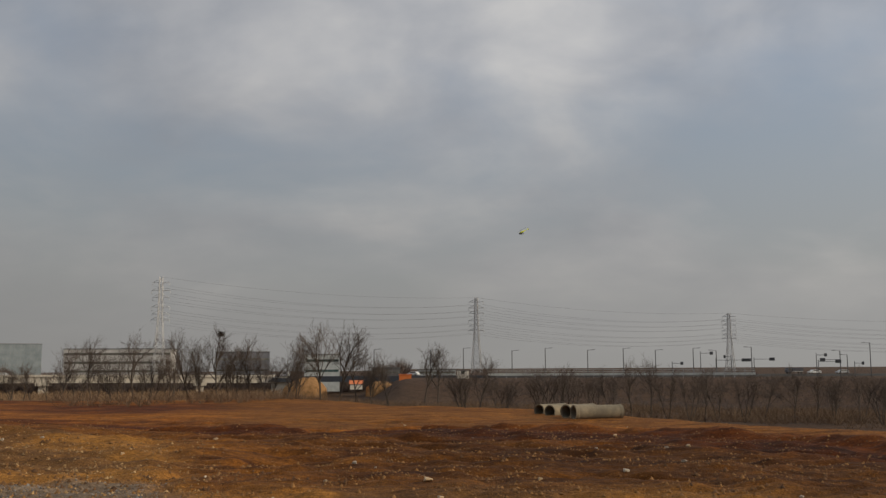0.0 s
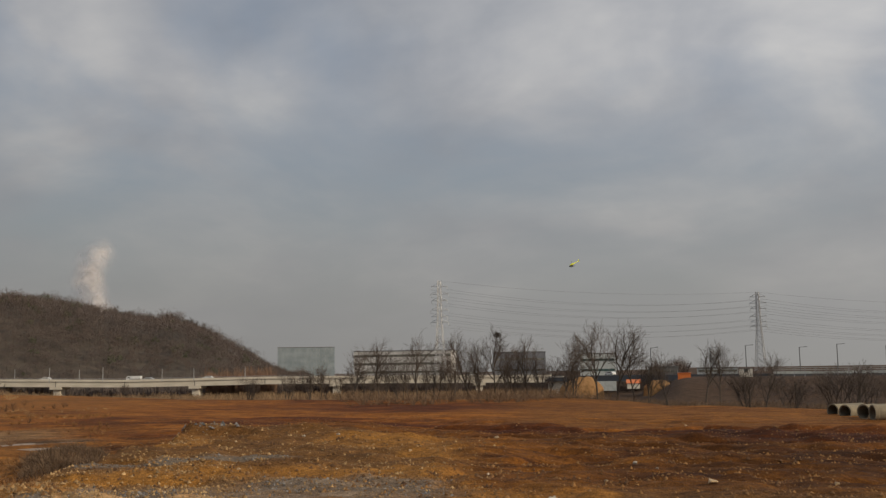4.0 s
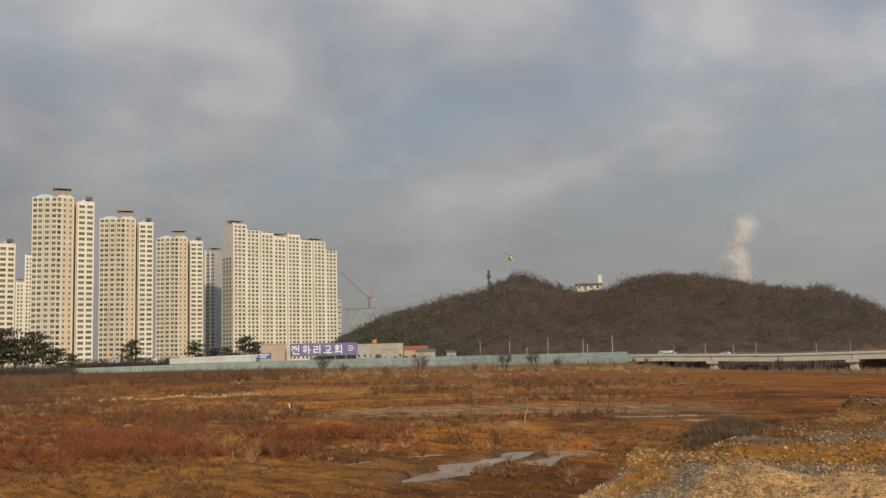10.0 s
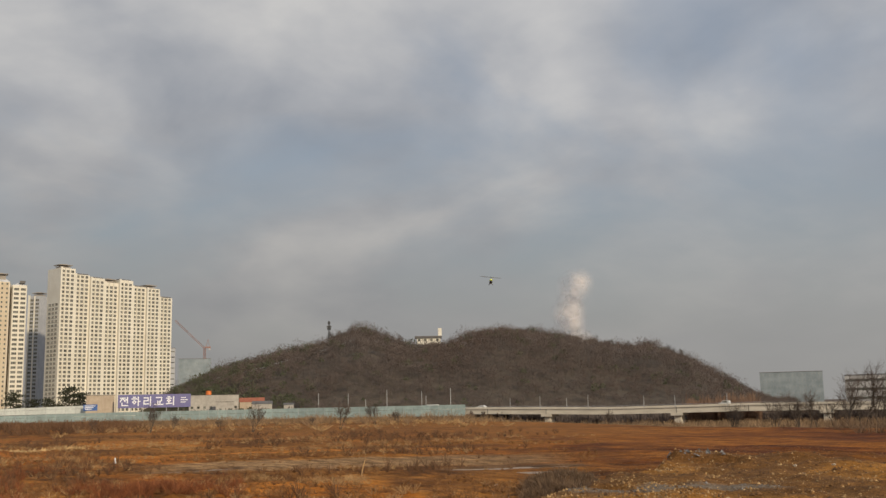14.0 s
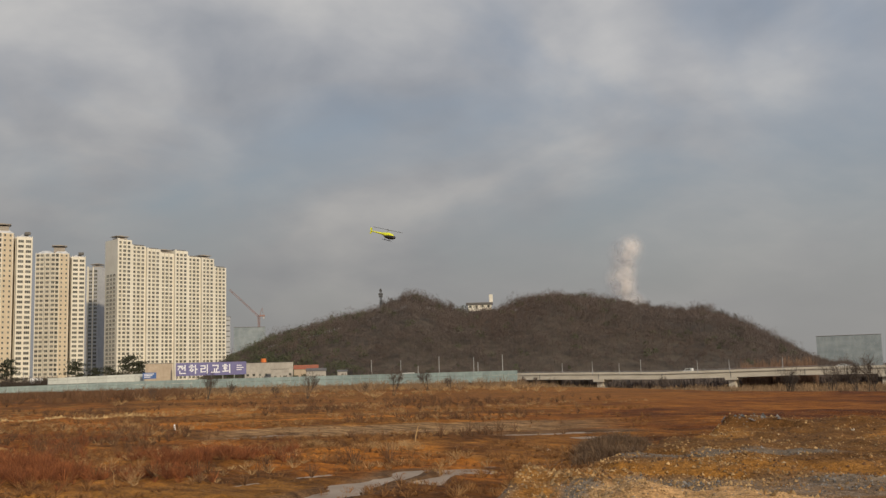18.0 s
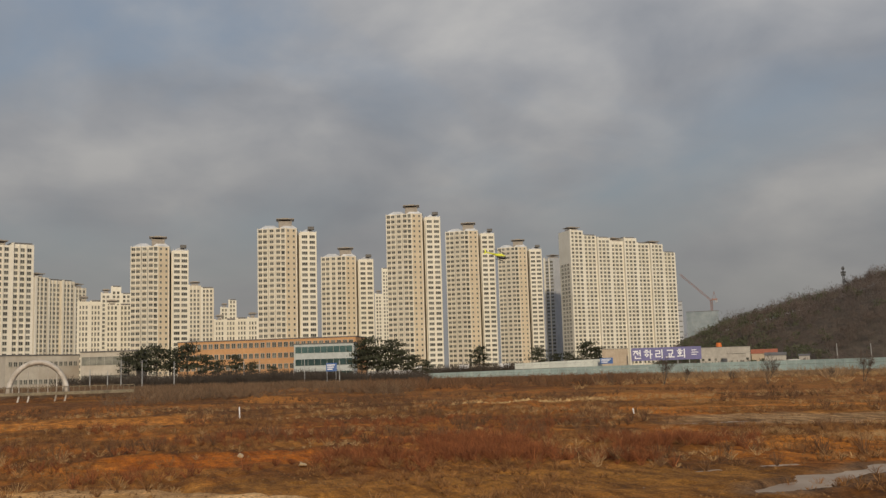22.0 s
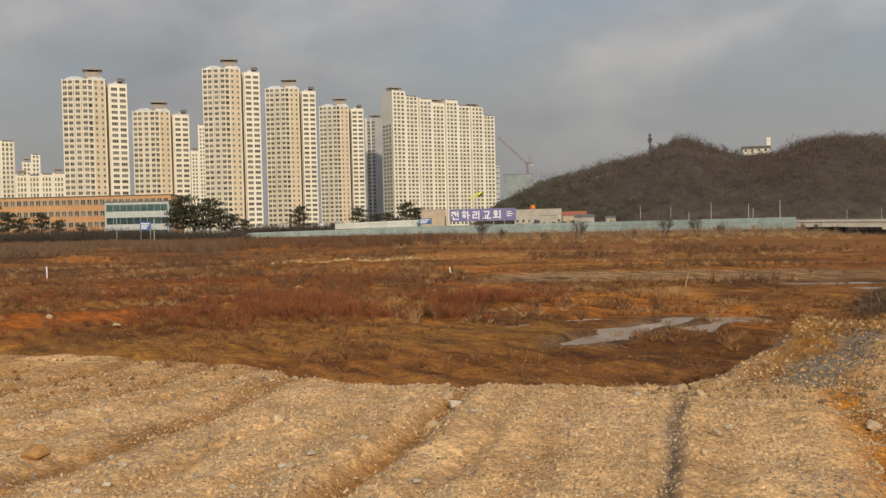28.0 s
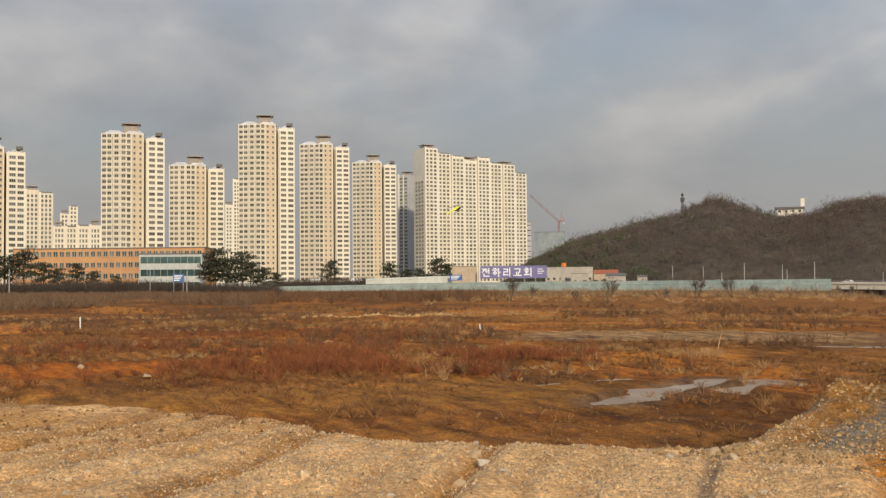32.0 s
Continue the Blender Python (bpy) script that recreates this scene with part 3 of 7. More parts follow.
def apartment_tower(az0, az1, d, top_el, label):
    """A point block of three wings: a cream wing in two facets, a beige wing and a white wing set back."""
    mid, w = (az0 + az1) / 2, 2 * d * math.tan(radians((az0 - az1) / 2))
    top = height(top_el, d) - LOW
    floors = int(round((top - 3) / 2.9))
    storey = (top - 4.0) / floors
    tw = thing("apartment_tower", label, "apartment tower", facing(mid, d), "apartment towers")
    X = lambda f: (f - 0.5) * w
    z0 = 4.0
    front = [(0.0, 4.2), (0.165, 2.6), (0.165, 5.6), (0.192, 5.6), (0.192, 2.3), (0.28, 1.42), (0.28, 4.4), (0.305, 4.4), (0.305, 1.2), (0.39, 0.4), (0.47, 0.0), (0.66, 2.2)]
    pts = [(X(f), y) for f, y in front]
    body = bmesh.new()
    prism_bm(body, pts[::1] + [(X(0.70), 15.0), (X(0.0), 17.0)], 0, top)
    wall = part("wall", body, M["cream"], tw)
    beige = bmesh.new()
    a, b = Vector((*pts[10], 0)), Vector((*pts[11], 0))
    n = Vector(((b - a).y, -(b - a).x, 0)).normalized() * 0.08
    prism_bm(beige, [(a + n)[:2], (b + n)[:2], (b - n * 0.5)[:2], (a - n * 0.5)[:2]], 0.3, top - 0.4)
    side = part("side_wall", beige, M["beige"], tw, "warm beige rendered side wall")
    wing_top = top - 1.6
    wing = bmesh.new()
    wp = [(X(0.735), 3.4), (X(1.0), 4.6), (X(0.985), 15.0), (X(0.70), 15.0), (X(0.705), 6.0), (X(0.735), 6.0)]
    prism_bm(wing, wp, 0, wing_top)
    ww = part("wing_wall", wing, M["white_wall"], tw, "white rendered wing wall")
    base = bmesh.new()
    prism_bm(base, [(X(-0.01), 3.4), (X(0.46), -0.6), (X(0.68), 1.6), (X(1.01), 3.8), (X(1.0), 16), (X(0.0), 17.5)], -1.0, 3.6)
    part("plinth", base, M["grey_wall"], tw, "grey stone-clad plinth")
    # windows, wing by wing
    fw = floors
    for p in (pts[0], tuple((Vector(pts[0]) + Vector(pts[1])) / 2), pts[1], pts[4], pts[5], pts[8], pts[9], pts[10], pts[11], wp[0], tuple((Vector(wp[0]) + Vector(wp[1])) / 2), wp[1]):
        rib = bmesh.new()
        box_bm(rib, p[0] - 0.2, p[0] + 0.2, p[1] - 0.42, p[1] + 0.25, 3.604, (top if p[0] < X(0.7) else wing_top) + 0.35)
        part("rib", rib, M["white_wall"], tw)
    windows_on(wall, pts[0], pts[1], z0, fw, storey, 2, 2.0, 1.6)
    balconies(wall, pts[0], pts[1], z0 - 0.25, fw, storey, 0.35)
    windows_on(wall, pts[4], pts[5], z0, fw, storey, 1, 2.1, 1.6)
    balconies(wall, pts[4], pts[5], z0 - 0.25, fw, storey, 0.35)
    windows_on(wall, pts[8], pts[9], z0, fw, storey, 1, 2.1, 1.6)
    balconies(wall, pts[8], pts[9], z0 - 0.25, fw, storey, 0.35)
    windows_on(wall, pts[9], pts[10], z0, fw, storey, 1, 1.8, 2.0, 1)
    a2, b2 = a + n * 1.02, b + n * 1.02
    windows_on(side, a2[:2], b2[:2], z0, fw, storey, 2, 1.1, 1.3, 1)
    windows_on(ww, wp[0], wp[1], z0, int((wing_top - 4) / storey + 0.3), storey, 2, 2.9, 1.6, 3)
    balconies(wall, pts[9], pts[10], z0 - 0.6, fw, storey, 0.6)
    roof = bmesh.new()
    hip_bm(roof, X(0.01), X(0.40), 4.4, 15, top, 2.4)
    hip_bm(roof, X(0.36), X(0.68), 2.6, 13, top, 2.8)
    part("roof", roof, M["pale_roof"], tw, "pale hipped metal roof")
    rw = bmesh.new()
    hip_bm(rw, X(0.74), X(0.99), 5.4, 14, wing_top, 1.9)
    part("wing_roof", rw, M["pale_roof"], tw)
    cr = bmesh.new()
    crown_bm(cr, X(0.34), X(0.60), 4.2, 11, top + 1.6)
    part("roof_house", cr, M["penthouse"], tw, "brown roof house under a flat canopy")
    ps = bmesh.new()
    box_bm(ps, X(0.86), X(0.97), 4.9, 8, wing_top + 1.5, wing_top + 3.0)
    part("stair_head", ps, M["roof"], tw)
    return tw


M["pale_roof"] = mat("pale_roof", (0.62, 0.63, 0.64), (0.76, 0.76, 0.76), 0.8, 0.5, c3=(0.45, 0.45, 0.45), scale2=0.2)
M["penthouse"] = mat("penthouse_render", (0.27, 0.235, 0.20), (0.36, 0.32, 0.27), 0.8, 0.8)

LBL = "tall cream and white apartment tower with stepped wings"
for a0, a1, d, top_el in ((88.95, 85.85, 515, 7.35), (82.0, 78.66, 505, 8.38), (78.4, 75.4, 570, 6.72), (74.6, 71.45, 545, 9.1), (71.15, 68.32, 600, 8.02), (68.14, 65.62, 668, 6.98)):
    apartment_tower(a0, a1, d, top_el, LBL)


def slab_block(az0, d0, az1, d1, tops, label, columns=3, end=16.0, group="apartment blocks", wallm="white_wall", storey=2.75, limit=300):
    """A long block of joined bays that runs from one heading and distance to another; tops: the bays' heights (degrees at each bay's middle)."""
    p, q = at(az0, d0), at(az1, d1)
    way = q - p
    ang, length = math.atan2(way.y, way.x), way.length
    ob = thing("apartment_block", label, "apartment block", Matrix.Translation((p.x, p.y, LOW)) @ Matrix.Rotation(ang, 4, "Z"), group)
    n = len(tops)
    made, rest = 0, []
    for i, el in enumerate(tops):
        x0, x1 = length * i / n, length * (i + 1) / n
        c = p + way * ((i + 0.5) / n)
        top = height(el, c.length) - LOW
        floors = max(2, int((top - 3.0) / storey))
        step = 0.9 if i % 2 else 0.0
        bm = bmesh.new()
        box_bm(bm, x0, x1 - 0.004, step, end - 0.5 * (i % 2), -1, top)
        wall = part("wall", bm, M[wallm], ob)
        pier = bmesh.new()
        box_bm(pier, x0 + 0.02, x0 + 1.15, step - 1.0, step, 0, top + 0.5)
        part("pier", pier, M["white_wall"], ob)
        for c in range(1, columns):
            xr = x0 + 0.6 + (x1 - x0 - 1.2) * c / columns
            rib = bmesh.new()
            box_bm(rib, xr - 0.34, xr + 0.34, step - 0.6, step, 0, top)
            part("rib", rib, M["white_wall"], ob)
        ww = (x1 - x0 - 1.4) / columns * 0.64
        if made + floors * columns <= limit:
            made += windows_on(wall, (x0 + 0.6, step), (x1 - 0.6, step), 3.0, floors, storey, columns, ww, 1.75, 2)
        else:
            rest.append((x0 + 0.6, x1 - 0.6, step, floors, ww))
        if i % 3 == 0:
            cr = bmesh.new()
            crown_bm(cr, x0 + 1.5, x1 - 1.5, 3, 10, top - 1.2)
            part("roof_house", cr, M["penthouse"], ob, "brown roof house under a flat canopy")
        else:
            cr = bmesh.new()
            box_bm(cr, x0 + 0.6, x1 - 0.6, 2, 10, top, top + 0.9)
            part("parapet", cr, M["roof"], ob)
        if i == 0 and end > 8:
            fl = floors - 1
            windows_on(wall, (x0, end - 2), (x0, step + 1), 3.0, min(fl, 26), storey, 3, 3.2, 1.7, 3)
    if rest:
        # the bays farthest off share one mesh
        bm = bmesh.new()
        for x0, x1, step, fl, ww in rest:
            for k in range(fl):
                for c in range(columns):
                    x = x0 + (x1 - x0) * (c + 0.5) / columns
                    z = 3.0 + (k + 0.55) * storey
                    box_bm(bm, x - ww / 2, x - 0.04, step - 0.06, step, z - 0.85, z + 0.85)
                    box_bm(bm, x + 0.04, x + ww / 2, step - 0.06, step, z - 0.85, z + 0.85)
        g = part("window_field", bm, M["window"], ob)
        tagged(g, kind="stuff")
    return ob


slab_block(63.98, 690, 58.03, 735, (7.78, 7.45, 7.28, 7.05, 7.18, 6.85, 6.75, 6.25), "long white apartment block with many window bays", 3)
# lower blocks behind and beside the towers
slab_block(65.5, 790, 64.9, 785, (6.25,), "slim grey-white apartment block behind the others", 2, 14, storey=2.8, wallm="grey_wall")
slab_block(75.35, 760, 74.5, 760, (4.5, 5.95), "pale apartment block behind the cream towers", 2, 14)
slab_block(96.2, 500, 93.9, 505, (7.3, 7.36), "white apartment block with a wide blank end wall", 3)
slab_block(93.85, 620, 91.2, 640, (5.6, 5.45, 5.4, 5.05), "cream apartment block of stepped bays", 3, wallm="cream")
slab_block(91.7, 540, 90.45, 540, (4.3, 4.3), "low white apartment block with a dark roof", 3)
slab_block(90.5, 680, 88.9, 680, (4.75, 5.1, 4.7), "white apartment block behind lower ones", 2)
slab_block(90.25, 545, 88.85, 545, (4.1, 4.1), "low white apartment block with a dark roof", 3)
slab_block(85.85, 640, 84.45, 640, (5.15, 5.0), "cream apartment block behind a tower", 3, wallm="cream")
slab_block(84.45, 560, 82.0, 560, (3.2, 3.2, 3.25, 3.3), "low white apartment block with a grey roof", 3)
slab_block(84.1, 700, 83.2, 700, (3.9, 4.3), "white stepped apartment block behind lower ones", 2)


def office_block(name, label, az0, az1, d0, d1, top_el, floors, wallm, glassm, depth=14, band=1.3, columns=0, roofm="roof", base=-7.0, cat="building"):
    """A low block whose windows stand in rows between plain bands."""
    p, q = at(az0, d0), at(az1, d1)
    way = q - p
    ob = thing(name, label, cat, Matrix.Translation((p.x, p.y, LOW)) @ Matrix.Rotation(math.atan2(way.y, way.x), 4, "Z"))
    L, top = way.length, height(top_el, (d0 + d1) / 2) - LOW
    bm = bmesh.new()
    box_bm(bm, 0, L, 0, depth, base, top)
    wall = part("wall", bm, M[wallm], ob)
    r = bmesh.new()
    box_bm(r, -0.2, L + 0.2, -0.2, depth + 0.2, top, top + 0.35)
    part("roof", r, M[roofm], ob)
    st = top / floors
    for k in range(floors):
        if columns:
            windows_on(wall, (0.6, 0), (L - 0.6, 0), k * st - 0.1, 1, st, columns, (L - 1.2) / columns * 0.74, min(band, st * 0.55), 2)
        else:
            w = bmesh.new()
            box_bm(w, 0.4, L - 0.4, -0.08, 0, k * st + st * 0.3, k * st + st * 0.3 + band)
            strip = part("window_band", w, M[glassm], ob)
            mu = bmesh.new()
            nm = max(2, int(L / 2.4))
            for i in range(nm + 1):
                x = 0.4 + (L - 0.9) * i / nm
                box_bm(mu, x, x + 0.1, -0.14, -0.08, k * st + st * 0.3, k * st + st * 0.3 + band)
            part("mullion", mu, M["frame"], strip)
    return ob


M["orange"] = mat("orange_brick", (0.50, 0.27, 0.12), (0.60, 0.34, 0.16), 1.0, 0.85, c3=(0.46, 0.25, 0.12), scale2=0.1)
M["teal_glass"] = mat("teal_glass", (0.03, 0.065, 0.065), (0.07, 0.12, 0.115), 0.2, 0.12, vary=0.3)
M["pale_band"] = mat("pale_cladding", (0.40, 0.43, 0.42), (0.5, 0.53, 0.52), 0.7, 0.6)
# a paler grey-blue, since the distance haze is mixed into this colour
M["blue_glass"] = mat("blue_glass", (0.22, 0.26, 0.275), (0.31, 0.35, 0.365), 0.15, 0.2)
M["slate_wall"] = mat("slate_cladding", (0.17, 0.18, 0.20), (0.24, 0.25, 0.27), 0.5, 0.8, c3=(0.15, 0.15, 0.16), scale2=0.06)
M["works_wall"] = mat("weathered_white_cladding", (0.55, 0.53, 0.50), (0.66, 0.64, 0.60), 0.5, 0.8, c3=(0.46, 0.44, 0.41), scale2=0.06)
M["warm_wall"] = mat("warm_grey_cladding", (0.46, 0.42, 0.35), (0.56, 0.51, 0.43), 0.5, 0.8, c3=(0.40, 0.34, 0.27), scale2=0.08)
M["shed_wall"] = mat("weathered_shed_wall", (0.40, 0.37, 0.32), (0.52, 0.48, 0.42), 0.6, 0.85, c3=(0.33, 0.30, 0.26), scale2=0.12)
office_block("school_building", "long orange-brick building with rows of windows", 86.4, 76.5, 395, 372, 2.02, 4, "orange", "window", 16, 2.0, 30)
tb = office_block("glass_pavilion", "green-glazed front wing of the orange building", 80.0, 76.62, 364, 360, 1.72, 3, "pale_band", "teal_glass", 8, 2.3)
office_block("long_hall", "long pale hall with small upper windows", 95.2, 91.55, 330, 340, 1.42, 2, "warm_wall", "window", 14, 1.5, 14)
office_block("entrance_hall", "grey hall with a dark glazed entrance", 91.5, 88.6, 330, 325, 1.55, 2, "warm_wall", "window", 12, 2.6)
office_block("glass_office", "long glass office block in the haze", 25.2, 21.98, 820, 820, 1.38, 5, "blue_glass", "blue_glass", 30, 2.0)
office_block("factory_building", "long white works building with dark window bands", 20.9, 15.3, 540, 530, 1.12, 3, "works_wall", "window", 20, 1.2)
office_block("blue_hall", "blue-grey factory hall behind bare trees", 12.9, 9.9, 520, 520, 0.95, 2, "slate_wall", "window", 22, 0.8)
office_block("green_hall", "pale green shed behind bare trees", 7.95, 5.95, 430, 430, 0.8, 2, "pale_band", "teal_glass", 12, 1.0)
office_block("dark_shed", "dark flat-roofed shed on the far bank", 4.15, 2.5, 400, 400, 0.02, 1, "roof", "window", 8, 0.5)
office_block("site_cabin", "long pale site cabin with a dark roof", 1.5, -0.7, 400, 400, -0.10, 1, "pale_band", "window", 6, 0.8)
office_block("grey_tower", "plain grey tower block in the haze", 58.2, 57.84, 900, 900, 3.45, 12, "grey_wall", "window", 18, 0.9)
office_block("grey_office", "hazy grey-green office block", 57.65, 55.9, 950, 950, 2.85, 8, "blue_glass", "blue_glass", 30, 1.6)


M["tan_wall"] = mat("tan_panel", (0.46, 0.37, 0.27), (0.54, 0.44, 0.33), 0.8, 0.8, c3=(0.42, 0.33, 0.24), scale2=0.3)
M["sign_blue"] = mat("sign_violet_blue", (0.14, 0.135, 0.31), (0.19, 0.18, 0.37), 0.4, 0.5, c3=(0.16, 0.145, 0.30), scale2=0.15)
M["letter"] = mat("white_letters", (0.80, 0.80, 0.82), (0.86, 0.86, 0.88), 1.0, 0.5)
M["red_tile"] = mat("red_roof", (0.28, 0.09, 0.05), (0.38, 0.13, 0.07), 1.0, 0.8)
M["orange_tank"] = mat("orange_plastic", (0.65, 0.16, 0.03), (0.72, 0.2, 0.04), 1.0, 0.5)


def small_house(name, label, az0, az1, d, top_el, wallm, roofm="roof", door=True, gable=0.0):
    mid, w = (az0 + az1) / 2, 2 * d * math.tan(radians((az0 - az1) / 2))
    ob = thing(name, label, "shed", facing(mid, d))
    h = height(top_el, d) - LOW
    bm = bmesh.new()
    box_bm(bm, -w / 2, w / 2, 0, 7, -4.0, h)
    part("wall", bm, M[wallm], ob)
    r = bmesh.new()
    if gable:
        pts = [(-w / 2 - 0.3, -0.3, h), (w / 2 + 0.3, -0.3, h), (w / 2 + 0.3, 7.3, h), (-w / 2 - 0.3, 7.3, h), (-w / 2 - 0.3, 3.5, h + gable), (w / 2 + 0.3, 3.5, h + gable)]
        vs = [r.verts.new(p) for p in pts]
        for f in ((0, 1, 5, 4), (2, 3, 4, 5), (1, 2, 5), (3, 0, 4), (3, 2, 1, 0)):
            r.faces.new([vs[i] for i in f])
    else:
        box_bm(r, -w / 2 - 0.15, w / 2 + 0.15, -0.2, 7.2, h, h + 0.18)
    part("roof", r, M[roofm], ob)
    if door:
        n = max(1, int(w / 3.0))
        for i in range(n):
            g = bmesh.new()
            x = -w / 2 + w * (i + 0.5) / n
            box_bm(g, x - 0.6, x + 0.6, -0.06, 0, h * 0.35, h * 0.35 + 1.1)
            part("window", g, M["window"], ob)
    return ob


small_house("tan_shed", "low tan shed beside a long sign", 62.42, 60.98, 508, 0.93, "tan_wall", door=False)
small_house("white_shed", "white flat-roofed shed behind the fence", 57.05, 54.35, 512, 0.84, "shed_wall")
small_house("white_shed", "small white shed with two windows", 55.6, 54.6, 500, 0.45, "shed_wall")
small_house("brick_house", "low house with a red roof", 54.3, 52.95, 520, 0.42, "tan_wall", "red_tile", gable=2.2)
small_house("brick_house", "low house with a grey roof", 53.6, 52.5, 500, 0.30, "shed_wall", "roof", gable=1.5)
small_house("white_shed", "small pale hut with a pitched roof", 51.85, 51.3, 503, 0.22, "shed_wall", "roof", gable=1.0)
small_house("site_container", "orange-red steel container on the far bank", 2.55, 1.85, 334, -0.36, "orange_tank", "orange_tank", door=False)
small_house("site_office", "white site office on the far bank", -0.75, -1.45, 334, -0.14, "white_wall")
small_house("orange_tent", "small tent with an orange roof in the yard", 5.35, 4.65, 322, -0.88, "white_wall", "orange_tank", door=False, gable=1.2)
bmt = bmesh.new()
tube_bm(bmt, (0, 0, 0), (0, 0, 2.0), 1.4, 1.3, 14)
tank = new("water_tank", finish(bmt, "water_tank", M["orange_tank"]))
tank.matrix_basis = facing(56.0, 515, height(0.84, 512) + 0.18)
tagged(tank, "round orange water tank on a shed roof", "water tank")

# the long violet sign: five white letters, built from strokes on a unit square
LETTERS = (
    (((0.05, 0.92), (0.6, 0.92)), ((0.33, 0.92), (0.05, 0.5)), ((0.33, 0.9), (0.6, 0.5)), ((0.88, 1.0), (0.88, 0.35)), ((0.62, 0.7), (0.88, 0.7)), ((0.25, 0.3), (0.25, 0.02)), ((0.25, 0.02), (0.92, 0.02))),
    (((0.2, 1.0), (0.42, 1.0)), ((0.05, 0.8), (0.6, 0.8)), ((0.12, 0.42), (0.32, 0.6)), ((0.32, 0.6), (0.52, 0.42)), ((0.52, 0.42), (0.32, 0.22)), ((0.32, 0.22), (0.12, 0.42)), ((0.78, 1.0), (0.78, 0.0)), ((0.78, 0.5), (0.98, 0.5))),
    (((0.1, 0.9), (0.58, 0.9)), ((0.58, 0.9), (0.58, 0.55)), ((0.1, 0.55), (0.58, 0.55)), ((0.1, 0.55), (0.1, 0.15)), ((0.1, 0.15), (0.62, 0.18)), ((0.86, 1.0), (0.86, 0.0))),
    (((0.18, 0.92), (0.82, 0.92)), ((0.82, 0.92), (0.78, 0.5)), ((0.38, 0.48), (0.38, 0.1)), ((0.62, 0.48), (0.62, 0.1)), ((0.02, 0.08), (0.98, 0.08))),
    (((0.22, 1.0), (0.42, 1.0)), ((0.05, 0.82), (0.6, 0.82)), ((0.15, 0.55), (0.32, 0.68)), ((0.32, 0.68), (0.5, 0.55)), ((0.5, 0.55), (0.32, 0.4)), ((0.32, 0.4), (0.15, 0.55)), ((0.32, 0.4), (0.32, 0.18)), ((0.05, 0.15), (0.68, 0.2)), ((0.88, 1.0), (0.88, 0.0))),
)


def long_sign():
    d = 500.0
    ob = thing("sign_board", "long violet-blue sign board with five white letters", "sign", facing(58.88, d, height(0.22, d)))
    w, h = 2 * d * math.tan(radians(1.92)), d * math.tan(radians(0.72))
    bm = bmesh.new()
    box_bm(bm, -w / 2, w / 2, 0, 0.35, 0, h)
    part("board", bm, M["sign_blue"], ob)
    for i in range(7):
        p = bmesh.new()
        x = -w / 2 + 0.3 + (w - 0.6) * i / 6
        box_bm(p, x - 0.15, x + 0.15, 0.36, 0.66, -6.5, h * 0.9)
        part("post", p, M["steel"], ob)
    size = h * 0.62
    for k, strokes in enumerate(LETTERS):
        x0 = -w / 2 + 0.9 + k * (w * 0.79) / 5
        g = bmesh.new()
        for j, (a, b) in enumerate(strokes):
            ax, az_, bx, bz = x0 + a[0] * size, h * 0.18 + a[1] * size, x0 + b[0] * size, h * 0.18 + b[1] * size
            dx, dz = bx - ax, bz - az_
            L = math.hypot(dx, dz)
            ux, uz = dx / L * 0.27, dz / L * 0.27
            q = [(ax - ux - uz, az_ - uz + ux), (bx + ux - uz, bz + uz + ux), (bx + ux + uz, bz + uz - ux), (ax - ux + uz, az_ - uz - ux)]
            y1 = -0.05 - 0.004 * j
            lo, hi = [g.verts.new((x, 0, z)) for x, z in q], [g.verts.new((x, y1, z)) for x, z in q]
            for n in range(4):
                g.faces.new((lo[n], lo[(n + 1) % 4], hi[(n + 1) % 4], hi[n]))
            g.faces.new(hi)
        part("letter", g, M["letter"], ob)
    for k in range(3):
        g = bmesh.new()
        box_bm(g, w * 0.36, w * 0.36 + 2.4 + 0.9 * (k % 2), -0.05, 0, h * (0.35 + 0.17 * k), h * (0.41 + 0.17 * k))
        part("text_bar", g, M["letter"], ob)
    return ob


M["steel"] = mat("galvanised_steel", (0.34, 0.34, 0.34), (0.44, 0.44, 0.43), 2.0, 0.55, 0.3)
M["dark_steel"] = mat("dark_steel", (0.06, 0.06, 0.06), (0.10, 0.10, 0.10), 2.0, 0.6, 0.2)
M["panel_teal"] = mat("pale_teal_panel", (0.24, 0.31, 0.30), (0.31, 0.38, 0.36), 0.8, 0.4, vary=0.10, c3=(0.22, 0.28, 0.27), scale2=0.5)
M["panel_pale"] = mat("pale_panel", (0.50, 0.52, 0.48), (0.58, 0.60, 0.55), 0.8, 0.6, vary=0.08)
long_sign()


